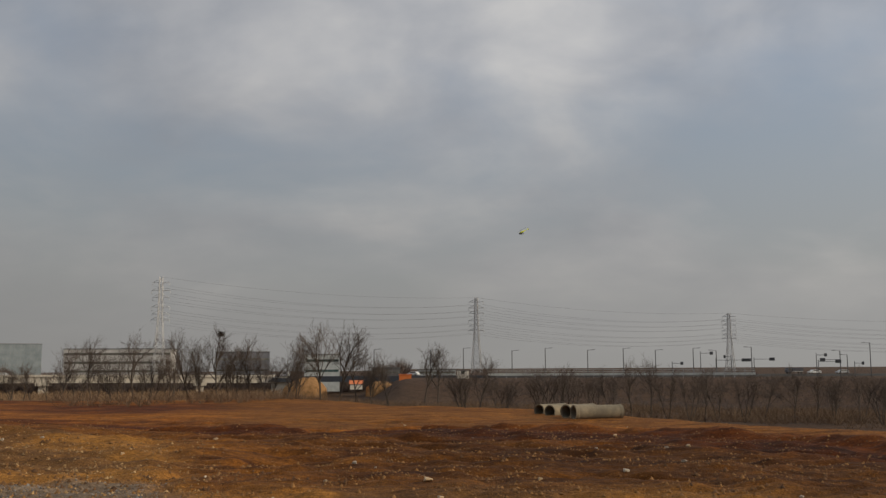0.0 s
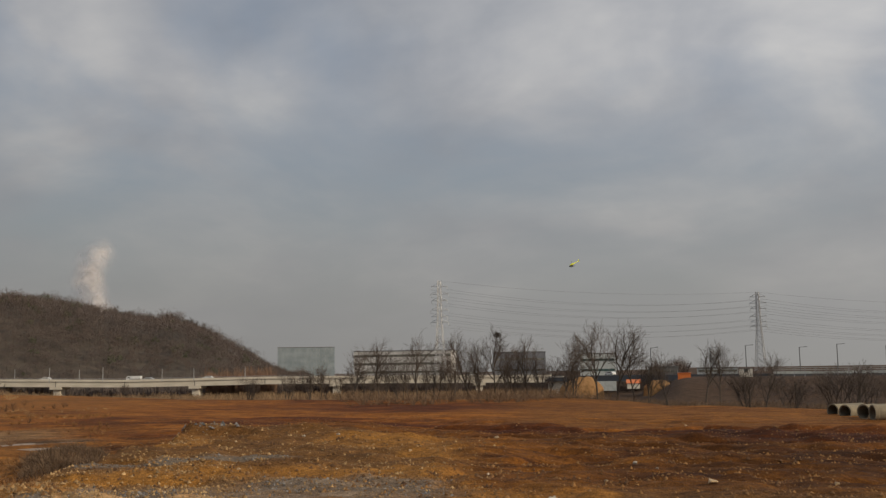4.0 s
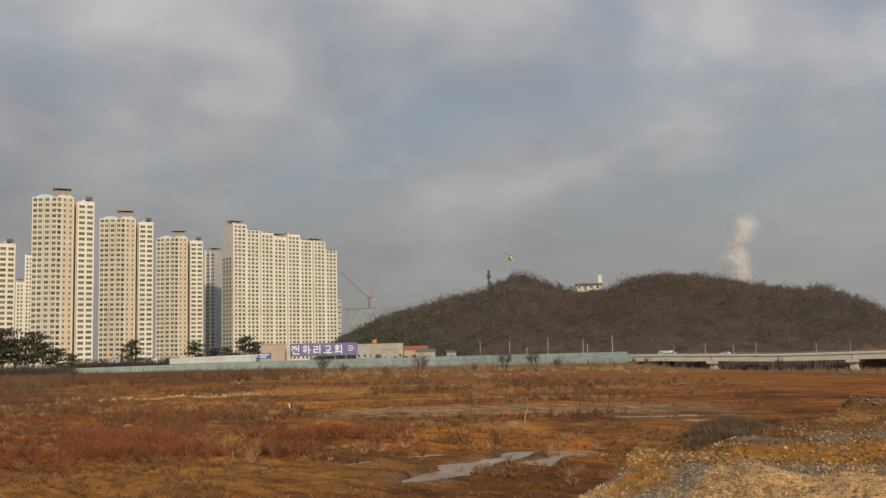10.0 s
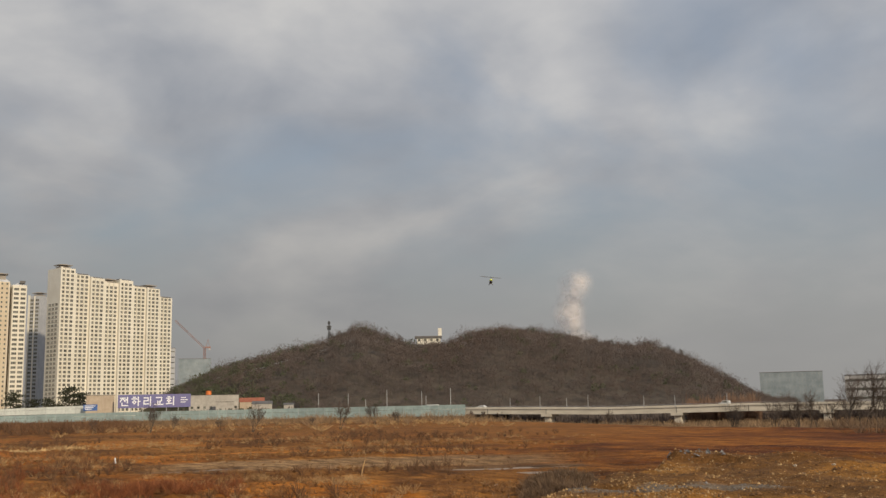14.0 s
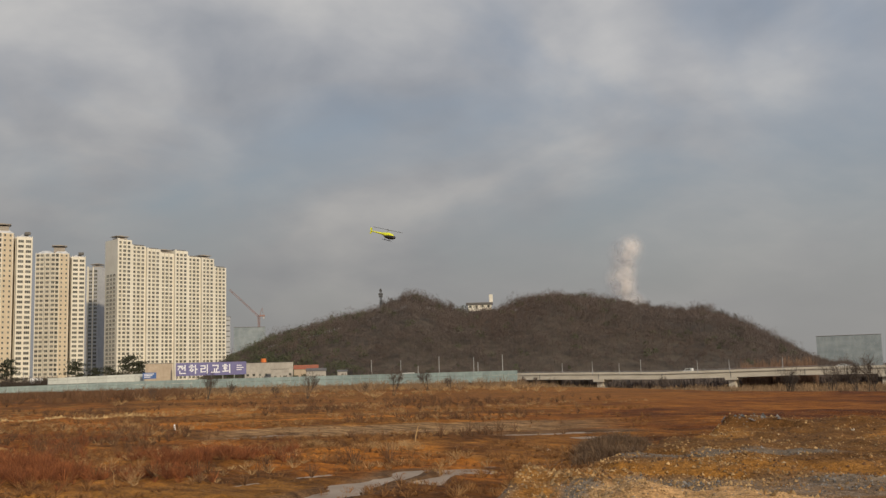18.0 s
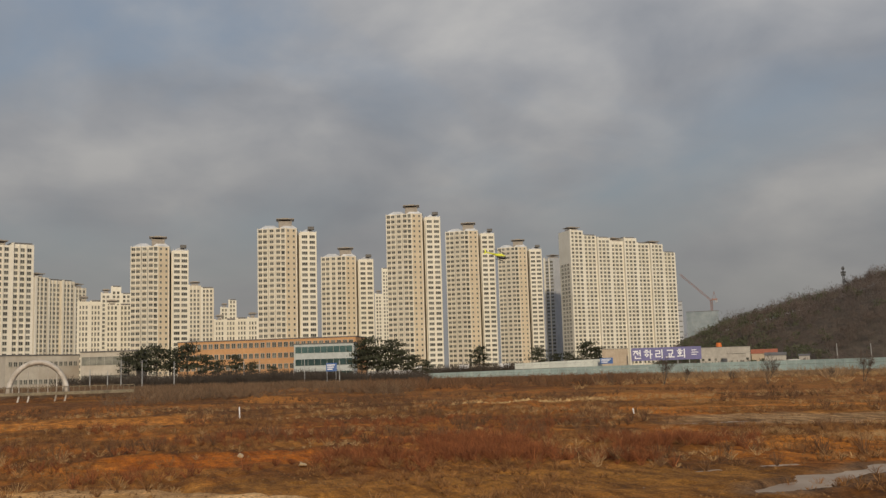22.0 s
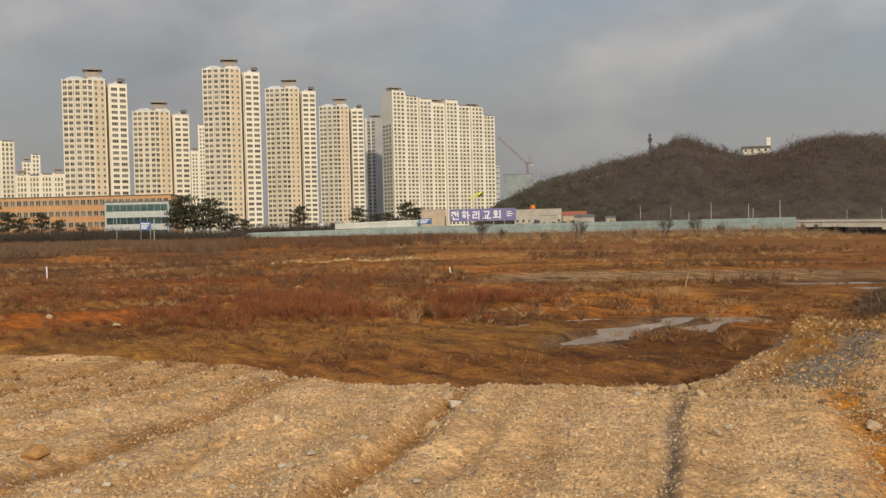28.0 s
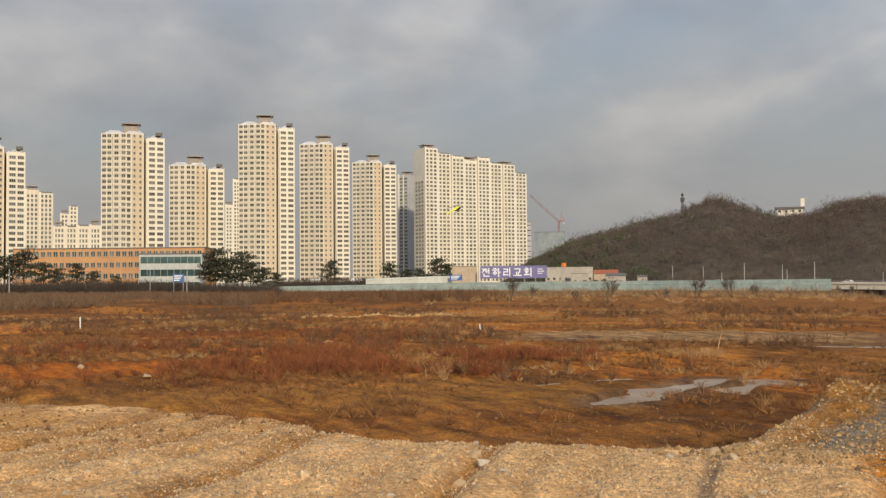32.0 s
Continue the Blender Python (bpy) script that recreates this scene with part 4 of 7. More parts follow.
def fence(name, label, line, bottom, top, material, every=2.6):
    """A run of panels between posts. line: heading and distance of its corners; bottom, top: heights at each corner."""
    ob = thing(name, label, "fence")
    k = 0
    for (a0, d0), (a1, d1), b0, b1, t0, t1 in zip(line, line[1:], bottom, bottom[1:], top, top[1:]):
        p, q = at(a0, d0), at(a1, d1)
        n = max(1, int((q - p).length / every))
        for i in range(n):
            u, v = p + (q - p) * (i / n), p + (q - p) * ((i + 1) / n)
            zb0, zb1 = b0 + (b1 - b0) * i / n, b0 + (b1 - b0) * (i + 1) / n
            zt0, zt1 = t0 + (t1 - t0) * i / n, t0 + (t1 - t0) * (i + 1) / n
            side = (v - u).cross(Vector((0, 0, 1))).normalized() * 0.06
            bm = bmesh.new()
            cut = 0.62
            for lo, hi, th in ((0.0, cut - 0.01, 1.0), (cut + 0.01, 1.0, 0.7)):
                ps = []
                for s in (side * th, -side * th):
                    for w_, zb, zt in ((u, zb0, zt0), (v, zb1, zt1)):
                        w2 = w_ + (v - u).normalized() * (0.05 if w_ is u else -0.05)
                        ps += [(w2 + s) + Vector((0, 0, zb + (zt - zb) * lo)), (w2 + s) + Vector((0, 0, zb + (zt - zb) * hi))]
                vs = [bm.verts.new(x) for x in ps]
                for f in ((0, 2, 3, 1), (4, 5, 7, 6), (1, 3, 7, 5), (0, 4, 6, 2), (0, 1, 5, 4), (2, 6, 7, 3)):
                    bm.faces.new([vs[j] for j in f])
            part("panel", bm, M[material], ob)
            pm = bmesh.new()
            box_bm(pm, u.x - 0.08, u.x + 0.08, u.y - 0.08, u.y + 0.08, zb0 - 0.3, zt0 + 0.05)
            part("post", pm, M["steel"], ob)
    return ob


FENCE = [(74.2, 480), (67.4, 474), (62.4, 470), (52, 464), (41.55, 452)]
fence("panel_fence", "long pale teal noise barrier along the road", FENCE, [height(e, d) for e, (_, d) in zip((-0.42, -0.44, -0.47, -0.55, -0.62), FENCE)], [height(e, d) for e, (_, d) in zip((-0.15, -0.08, 0.0, 0.01, 0.02), FENCE)], "panel_teal", 4.0)
fence("upper_fence", "whitish upper fence beside the sheds", [(67.4, 486), (62.45, 482)], [height(-0.05, 486), height(0.0, 482)], [height(0.28, 486), height(0.4, 482)], "panel_pale", 4.0)


# ---- roads, poles and lines ----
def zg(az, d):
    p = at(az, d)
    return float(ground_z(p.x, p.y))


M["bridge"] = mat("bridge_concrete", (0.66, 0.595, 0.48), (0.74, 0.67, 0.545), 0.6, 0.9, c3=(0.58, 0.52, 0.415), scale2=0.15, stretch=(1, 1, 3))
M["asphalt"] = mat("asphalt", (0.045, 0.045, 0.045), (0.06, 0.06, 0.06), 3.0, 0.9)
ROAD = [(-75, 900), (-40, 520), (-20, 385), (-9, 352), (-3, 352), (2, 372), (9.6, 420), (17, 421), (25, 430), (33, 448), (38, 465), (41, 478), (43.5, 490), (52, 500), (62.4, 512), (70, 522), (80, 600), (100, 720)]
ROAD_EL = [-0.4, -0.4, -0.4, -0.42, -0.42, -0.42, -0.42, -0.36, -0.30, -0.38, -0.27, -0.22, -0.2, -0.2, -0.2, -0.2, -0.2, -0.2]
ROAD_Z = [height(e, d) for (_, d), e in zip(ROAD, ROAD_EL)]


def along_road(s):
    """Point and heading at s metres along the road."""
    pts = [at(a, d, z) for (a, d), z in zip(ROAD, ROAD_Z)]
    for p, q in zip(pts, pts[1:]):
        L = (q - p).length
        if s <= L or q is pts[-1]:
            return p + (q - p) * (s / L), math.degrees(math.atan2((q - p).y, (q - p).x))
        s -= L


ROAD_STEP = 30.0


def road_length_at(az):
    """Metres along the road at which it passes that heading."""
    best, s = 1e9, 0.0
    for k in range(0, 1900):
        p, _ = along_road(k * 1.0)
        a = math.degrees(math.atan2(-p.x, p.y))
        if abs(a - az) < best:
            best, s = abs(a - az), k * 1.0
    return s


def road_bridge():
    ob = thing("road_bridge", "long low concrete road bridge on short piers", "bridge", kind="structure")
    start, end = road_length_at(9.6), road_length_at(43.3)
    n = int(round((end - start) / ROAD_STEP))
    step = (end - start) / n
    for i in range(n):
        p, h = along_road(start + i * step)
        q, _ = along_road(start + (i + 1) * step)
        L = (q - p).length
        slope = math.atan2(q.z - p.z, L)
        m = Matrix.Translation(p) @ Matrix.Rotation(math.atan2(q.y - p.y, q.x - p.x), 4, "Z") @ Matrix.Rotation(-slope, 4, "Y")
        bm = bmesh.new()
        box_bm(bm, 0, L - 0.03, -9.0, 2.2, -0.30, 0.0)
        part("deck", bm, M["bridge"], ob, m=m)
        gb = bmesh.new()
        box_bm(gb, 0, L - 0.05, -7.6, 1.75, -2.6, -0.304)
        part("girder", gb, M["bridge"], ob, m=m)
        pb = bmesh.new()
        box_bm(pb, 0, L - 0.05, 1.95, 2.2, 0.004, 0.62)
        part("parapet", pb, M["bridge"], ob, m=m)
        rb = bmesh.new()
        for z in (0.85, 1.12):
            box_bm(rb, 0, L, 2.03, 2.10, z, z + 0.07)
        for k in range(14):
            box_bm(rb, k * L / 14, k * L / 14 + 0.10, 2.01, 2.12, 0.62, 1.2)
        part("railing", rb, M["steel"], ob, m=m)
        jb = bmesh.new()
        box_bm(jb, -0.12, 0.12, 1.76, 1.80, -2.55, -0.32)
        part("joint", jb, M["roof"], ob, m=m)
        if i % 2 == 1:
            cp = bmesh.new()
            box_bm(cp, -2.6, 2.6, -7.0, 1.9, -3.7, -2.604)
            part("pier_cap", cp, M["bridge"], ob, m=m)
            pr = bmesh.new()
            box_bm(pr, -1.5, 1.5, -4.6, 0.4, -10.0, -3.704)
            part("pier", pr, M["bridge"], ob, m=m)
    # the abutment that ends it
    p, h = along_road(start)
    ab = bmesh.new()
    box_bm(ab, -9.0, -0.03, -8.6, 2.0, -9.0, 0.0)
    part("abutment", ab, M["bridge"], ob, m=Matrix.Translation(p) @ Matrix.Rotation(radians(h), 4, "Z"))
    return ob


road_bridge()


def road_strip(i0, i1):
    bm = bmesh.new()
    for k in range(i0, i1):
        p, q = at(*ROAD[k], ROAD_Z[k]), at(*ROAD[k + 1], ROAD_Z[k + 1])
        s = (q - p).cross(Vector((0, 0, 1))).normalized()
        ring = [bm.verts.new(v) for v in (p - s * 1.4, p + s * 5.5, q + s * 5.5, q - s * 1.4, p - s * 3.5 - Vector((0, 0, 2.2)), p + s * 8 - Vector((0, 0, 2.2)), q + s * 8 - Vector((0, 0, 2.2)), q - s * 3.5 - Vector((0, 0, 2.2)))]
        for f in ((0, 3, 2, 1), (4, 5, 6, 7), (0, 4, 7, 3), (1, 2, 6, 5), (0, 1, 5, 4), (2, 3, 7, 6)):
            bm.faces.new([ring[j] for j in f])
    tagged(new("road", finish(bm, "road", M["asphalt"])), "asphalt road on a low bank", "road", kind="structure")


road_strip(0, 6)
road_strip(12, len(ROAD) - 1)


def pole(az, d, top_el, label="slim grey roadside pole", r=0.12, base=None, group="roadside poles", name="pole"):
    z0 = zg(az, d) if base is None else base
    h = height(top_el, d) - z0
    ob = thing(name, label, "pole", Matrix.Translation(at(az, d, z0)), group)
    bm = bmesh.new()
    tube_bm(bm, (0, 0, -0.5), (0, 0, h), r, r * 0.6, 7)
    part("shaft", bm, M["steel"], ob)
    cap = bmesh.new()
    tube_bm(cap, (0, 0, h), (0, 0, h + 0.12), r * 0.9, r * 0.3, 7)
    part("cap", cap, M["steel"], ob)
    return ob


for az, top_el in ((49.91, 0.82), (48.23, 0.76), (47.24, 0.42), (46.03, 0.94), (44.04, 0.82), (43.8, 0.55), (42.39, 0.95)):
    pole(az, 505 if az > 44 else 490, top_el, r=0.24)
for az, d, top_el in ((41.9, 215, 0.22), (39.0, 172, 0.34), (37.3, 160, 0.38), (35.8, 155, 0.26), (34.6, 150, 0.4), (31.5, 141, 0.28), (29.8, 138, 0.26), (27.0, 132, 0.3)):
    pole(az, d * 2.74, top_el, base=height(-0.3, d * 2.74), r=0.14)
for az, d, top_el in ((82.81, 300, 0.87), (81.94, 310, 0.87), (80.02, 300, 0.80), (79.42, 290, 0.86), (77.45, 280, 0.72), (73.56, 330, 0.76), (72.3, 520, 0.7), (70.4, 520, 0.75), (68.6, 520, 0.72), (67.2, 520, 0.75), (66.4, 520, 0.7), (86.6, 270, 0.9), (88.3, 265, 1.0), (89.4, 255, 1.1), (90.1, 250, 0.5), (91.0, 245, 0.6)):
    pole(az, d, top_el, "pale street pole before the buildings", 0.16, group="street poles")


def street_lamp(az, d, top_el, arm=1.6, flip=1, base=-1.0, label="dark street lamp with a short arm"):
    h = height(top_el, d) - base
    ob = thing("street_lamp", label, "street lamp", facing(az, d, base), "street lamps")
    bm = bmesh.new()
    tube_bm(bm, (0, 0, -1.5), (0, 0, h), 0.17, 0.12, 8)
    part("post", bm, M["dark_steel"], ob)
    a = bmesh.new()
    tube_bm(a, (0, 0, h - 0.05), (arm * flip, 0, h + 0.1), 0.06, 0.05, 6)
    am = part("arm", a, M["dark_steel"], ob)
    l = bmesh.new()
    x0, x1 = sorted((arm * flip * 0.75, arm * flip * 1.25))
    box_bm(l, x0, x1, -0.16, 0.16, h + 0.06, h + 0.2)
    part("lamp_head", l, M["dark_steel"], am)
    return ob


for az, el in ((3.99, 1.09), (0.75, 1.04), (-1.14, 1.13), (-3.93, 0.98), (-5.83, 1.10), (-8.23, 0.98), (-10.23, 1.06), (-12.01, 0.95), (-14.07, 1.03), (-15.31, 0.9), (-17.18, 1.06), (-21.70, 0.82), (-22.05, 0.6), (-23.19, 1.22)):
    street_lamp(az, 352, el, 2.0, 1 if az > -15 else -1)


def signal_mast(az, d, el, reach, label):
    base = -1.0
    h = height(el, d) - base
    ob = thing("signal_mast", label, "traffic signal", facing(az, d, base), "signal masts")
    bm = bmesh.new()
    tube_bm(bm, (0, 0, -1), (0, 0, h + 0.6), 0.14, 0.1, 8)
    part("post", bm, M["dark_steel"], ob)
    a = bmesh.new()
    tube_bm(a, (0, 0, h), (reach, 0, h), 0.08, 0.06, 6)
    arm = part("arm", a, M["dark_steel"], ob)
    s = bmesh.new()
    x0, x1 = sorted((reach * 0.75, reach * 1.02))
    box_bm(s, x0, x1, -0.2, 0.1, h - 0.5, h + 0.5)
    part("signal_box", s, M["dark_steel"], arm)
    return ob


for az, el, reach in ((-12.91, 0.2, 1.8), (-14.46, 0.75, 2.0), (-15.28, 0.36, 5.5), (-16.1, 0.55, -1.2), (-17.3, 0.4, 3.2), (-20.51, 0.6, 1.6), (-20.6, 0.25, 3.4), (-21.7, 0.35, -3.0), (-22.4, 0.15, 1.4)):
    signal_mast(az, 346, el, reach * 2, "dark traffic signal mast with a long arm")


def barrier_run():
    """The pale see-through barrier along the top of the bank."""
    ob = thing("road_barrier", "pale see-through barrier along the bank's top", "barrier")
    for i in range(27):
        a0, a1 = -2.5 - i * 0.55, -2.5 - (i + 1) * 0.55
        p, q = at(a0, 338, -1.7), at(a1, 338, -1.7)
        bm = bmesh.new()
        u = (q - p).normalized()
        for lo, hi in ((0.7, 1.5), (1.9, 2.05), (2.5, 2.65)):
            s = u.cross(Vector((0, 0, 1))) * 0.06
            vs = [bm.verts.new(w + t + Vector((0, 0, z))) for z in (lo, hi) for w, t in ((p, s), (q, s), (q, -s), (p, -s))]
            for f in ((3, 2, 1, 0), (4, 5, 6, 7), (0, 1, 5, 4), (1, 2, 6, 5), (2, 3, 7, 6), (3, 0, 4, 7)):
                bm.faces.new([vs[j] for j in f])
        part("rail", bm, M["panel_pale"], ob)
        pm = bmesh.new()
        box_bm(pm, p.x - 0.09, p.x + 0.09, p.y - 0.09, p.y + 0.09, -1.9, 1.0)
        part("post", pm, M["steel"], ob)
    return ob


barrier_run()


def lattice_segs(top, base_w, waist_w, arms, waist=0.62):
    """Members of a pylon of that height: legs, bracing and cross-arms at the given heights."""
    segs = []
    def half(z):
        t = z / top
        return (base_w + (waist_w - base_w) * min(1, t / waist)) / 2 if t < waist else waist_w / 2 * (1 - 0.28 * (t - waist) / (1 - waist))
    levels = [top * (i / 14) ** 0.9 for i in range(15)]
    corner = ((-1, -1), (1, -1), (1, 1), (-1, 1))
    for z0, z1 in zip(levels, levels[1:]):
        h0, h1 = half(z0), half(z1)
        for (ax, ay), (bx, by) in zip(corner, corner[1:] + corner[:1]):
            segs.append(((ax * h0, ay * h0, z0), (ax * h1, ay * h1, z1), 0.17))
            segs.append(((ax * h0, ay * h0, z0), (bx * h1, by * h1, z1), 0.08))
            segs.append(((bx * h0, by * h0, z0), (ax * h1, ay * h1, z1), 0.08))
            segs.append(((ax * h1, ay * h1, z1), (bx * h1, by * h1, z1), 0.05))
    arm_segs = []
    for z, reach in arms:
        h = half(z)
        for s in (-1, 1):
            a = []
            for y in (-1, 1):
                a.append(((s * h, y * h, z), (s * reach, 0, z + 0.1), 0.14))
                a.append(((s * h, y * h, z + 1.5), (s * reach, 0, z + 0.1), 0.07))
            a.append(((s * reach, 0, z), (s * reach, 0, z - 1.5), 0.10))
            arm_segs.append(a)
    return segs, arm_segs


def segs_mesh(name, segs, material, sides=3):
    """Many tapered rods in one mesh. segs: from, to, radius, or radius at both ends."""
    n = len(segs)
    A = np.array([s[0] for s in segs], float)
    B = np.array([s[1] for s in segs], float)
    r0 = np.array([s[2] for s in segs], float)
    r1 = np.array([s[3] if len(s) > 3 else s[2] for s in segs], float)
    D = B - A
    D /= np.maximum(np.linalg.norm(D, axis=1, keepdims=True), 1e-9)
    ref = np.where(np.abs(D[:, 2:3]) < 0.9, np.array([[0, 0, 1.0]]), np.array([[1.0, 0, 0]]))
    U = np.cross(D, ref)
    U /= np.linalg.norm(U, axis=1, keepdims=True)
    V = np.cross(D, U)
    ring = []
    for P, r in ((A, r0), (B, r1)):
        for k in range(sides):
            t = 2 * math.pi * k / sides
            ring.append(P + (U * math.cos(t) + V * math.sin(t)) * r[:, None])
    verts = np.stack(ring, 1).reshape(-1, 3)
    base = np.arange(n)[:, None] * (2 * sides)
    quads = np.concatenate([np.stack([base[:, 0] + k, base[:, 0] + (k + 1) % sides, base[:, 0] + sides + (k + 1) % sides, base[:, 0] + sides + k], -1) for k in range(sides)])
    return poly_mesh(name, verts, quads, material)


def poly_mesh(name, verts, faces, material):
    """A mesh from arrays of places and of equal-sided faces."""
    me = bpy.data.meshes.new(name)
    k = faces.shape[1]
    me.vertices.add(len(verts))
    me.vertices.foreach_set("co", np.ascontiguousarray(verts, np.float32).ravel())
    me.loops.add(faces.size)
    me.loops.foreach_set("vertex_index", faces.ravel().astype(np.int32))
    me.polygons.add(len(faces))
    me.polygons.foreach_set("loop_start", np.arange(0, faces.size, k, dtype=np.int32))
    me.polygons.foreach_set("loop_total", np.full(len(faces), k, dtype=np.int32))
    me.update(calc_edges=True)
    me.materials.append(material)
    return me


def rope_mesh(name, pts, r, material, sides=4):
    """One bent rod through the points."""
    verts, n = [], len(pts)
    for i, p in enumerate(pts):
        d = (pts[min(i + 1, n - 1)] - pts[max(i - 1, 0)]).normalized()
        u = d.cross(Vector((0, 0, 1))).normalized() if abs(d.z) < 0.95 else Vector((1, 0, 0))
        w = d.cross(u)
        verts += [p + (u * math.cos(2 * math.pi * k / sides) + w * math.sin(2 * math.pi * k / sides)) * r for k in range(sides)]
    faces = [(i * sides + k, i * sides + (k + 1) % sides, (i + 1) * sides + (k + 1) % sides, (i + 1) * sides + k) for i in range(n - 1) for k in range(sides)]
    return mesh_of(name, verts, faces, material)


M["pylon_white"] = mat("pale_galvanised_steel", (0.60, 0.60, 0.60), (0.72, 0.72, 0.71), 1.0, 0.5)
# light grey that carries the haze over the farther pylons in its colour
M["pylon_grey"] = mat("grey_galvanised_steel", (0.40, 0.40, 0.41), (0.5, 0.5, 0.5), 1.0, 0.5)
PYLONS = ((15.94, 480, 5.13, "pylon_white"), (-1.9, 540, 4.04, "pylon_grey"), (-16.05, 620, 2.95, "pylon_grey"), (-33, 680, 2.3, "pylon_grey"))
ARMS = (0.94, 0.86, 0.79, 0.69, 0.62, 0.56)
tips = []
for az, d, el, pm in PYLONS:
    top = height(el, d) - LOW
    segs, arms = lattice_segs(top, 5.2, 1.9, [(top * f, 4.3 if k % 2 else 3.9) for k, f in enumerate(ARMS)])
    ob = thing("power_pylon", "tall steel lattice power pylon with six cross-arms", "power pylon", facing(az, d, LOW, -12), "power pylons")
    part("tower", segs_mesh("tower", segs, M[pm], 3), None, ob)
    for a in arms:
        part("cross_arm", segs_mesh("cross_arm", a, M[pm], 3), None, ob)
    base = facing(az, d, LOW, -12)
    tips.append([base @ Vector((s * (4.3 if k % 2 else 3.9), 0, top * f - 1.5)) for k, f in enumerate(ARMS) for s in (-1, 1)] + [base @ Vector((0, 0, top))])
# cable grey is lightened to imitate haze on the far lines
M["cable"] = mat("cable", (0.16, 0.16, 0.16), (0.22, 0.22, 0.22), 1.0, 0.5)
for a, b in zip(tips, tips[1:]):
    for p, q in zip(a, b):
        sag = 0.03 * (q - p).length if p is not a[-1] else 0.02 * (q - p).length
        pts = [p + (q - p) * (i / 16) - Vector((0, 0, 4 * sag * (i / 16) * (1 - i / 16))) for i in range(17)]
        wire = new("power_line", rope_mesh("power_line", pts, 0.035, M["cable"]))
        tagged(wire, "thin dark power line between the pylons", "power line", "power lines")


def soil_heap(az, d, half, tall, top_el, seed, label):
    """A dumped heap of earth with a rough outline."""
    h = height(top_el, d) - tall
    xs, ys = np.meshgrid(np.linspace(-1, 1, 34), np.linspace(-1, 1, 18))
    dome = np.clip(1 - xs ** 2 - ys ** 2, 0, 1) ** 0.7
    zs = tall * (dome * (0.75 + 0.5 * fbm(xs * 6, ys * 6, 2.0, 4, seed)) - 0.9 * (dome <= 0))
    V = np.stack([xs * half, ys * half * 0.5, zs], -1).reshape(-1, 3)
    i, j = np.meshgrid(np.arange(17), np.arange(33), indexing="ij")
    F = np.stack([i * 34 + j, i * 34 + j + 1, (i + 1) * 34 + j + 1, (i + 1) * 34 + j], -1).reshape(-1, 4)
    ob = new("soil_heap", poly_mesh("soil_heap", V, F, M["dumped_soil"]))
    ob.matrix_basis = facing(az, d, h)
    return tagged(ob, label, "soil heap", "soil heaps")


M["dumped_soil"] = mat("dumped_soil", (0.24, 0.125, 0.045), (0.38, 0.21, 0.085), 0.9, 0.95, bump=0.6)
soil_heap(7.9, 330, 7.5, 4.5, -0.5, 11, "tan heap of dumped earth at the bridge's end")
soil_heap(3.6, 326, 5.0, 2.6, -0.72, 12, "brown heap of earth in the yard")


# the mast and the house on the hill, and the crane beyond it
def hill_mast():
    az, d = 49.3, 660
    z0, z1 = height(3.3, d), height(4.92, d)
    ob = thing("radio_mast", "dark radio mast with antennas on the hill", "radio mast", facing(az, d, z0))
    h = z1 - z0
    part("mast", segs_mesh("mast", lattice_segs(h, 1.6, 0.9, [], 0.8)[0], M["dark_steel"], 3), None, ob)
    for f, w in ((0.93, 0.9), (0.8, 1.5), (0.72, 1.3)):
        b = bmesh.new()
        box_bm(b, -w, w, -0.35, 0.35, h * f - 0.6, h * f + 0.6)
        part("antenna", b, M["dark_steel"], ob)


hill_mast()


def hill_house():
    az, d = 43.6, 668
    z0 = height(3.5, d)
    w = d * math.radians(44.36 - 42.8)
    ob = thing("hill_house", "white flat-roofed house with a stair tower on the hill", "house", facing(az, d, z0))
    h = height(3.95, d) - z0
    b = bmesh.new()
    box_bm(b, -w / 2 + 1.5, w / 2 - 1, 0, 8, 0, h - 1.2)
    part("wall", b, M["white_wall"], ob)
    r = bmesh.new()
    box_bm(r, -w / 2, w / 2, -0.8, 8.8, h - 1.2, h + 0.2)
    part("roof", r, M["roof"], ob)
    t = bmesh.new()
    box_bm(t, w / 2 - 2.4, w / 2, 1, 4, h + 0.2, height(4.42, d) - z0)
    part("stair_tower", t, M["white_wall"], ob)
    for i in range(4):
        g = bmesh.new()
        x = -w / 2 + 3 + i * (w - 6) / 3
        box_bm(g, x - 0.8, x + 0.8, -0.06, 0, h - 3.2, h - 1.7)
        part("window", g, M["window"], ob)


hill_house()


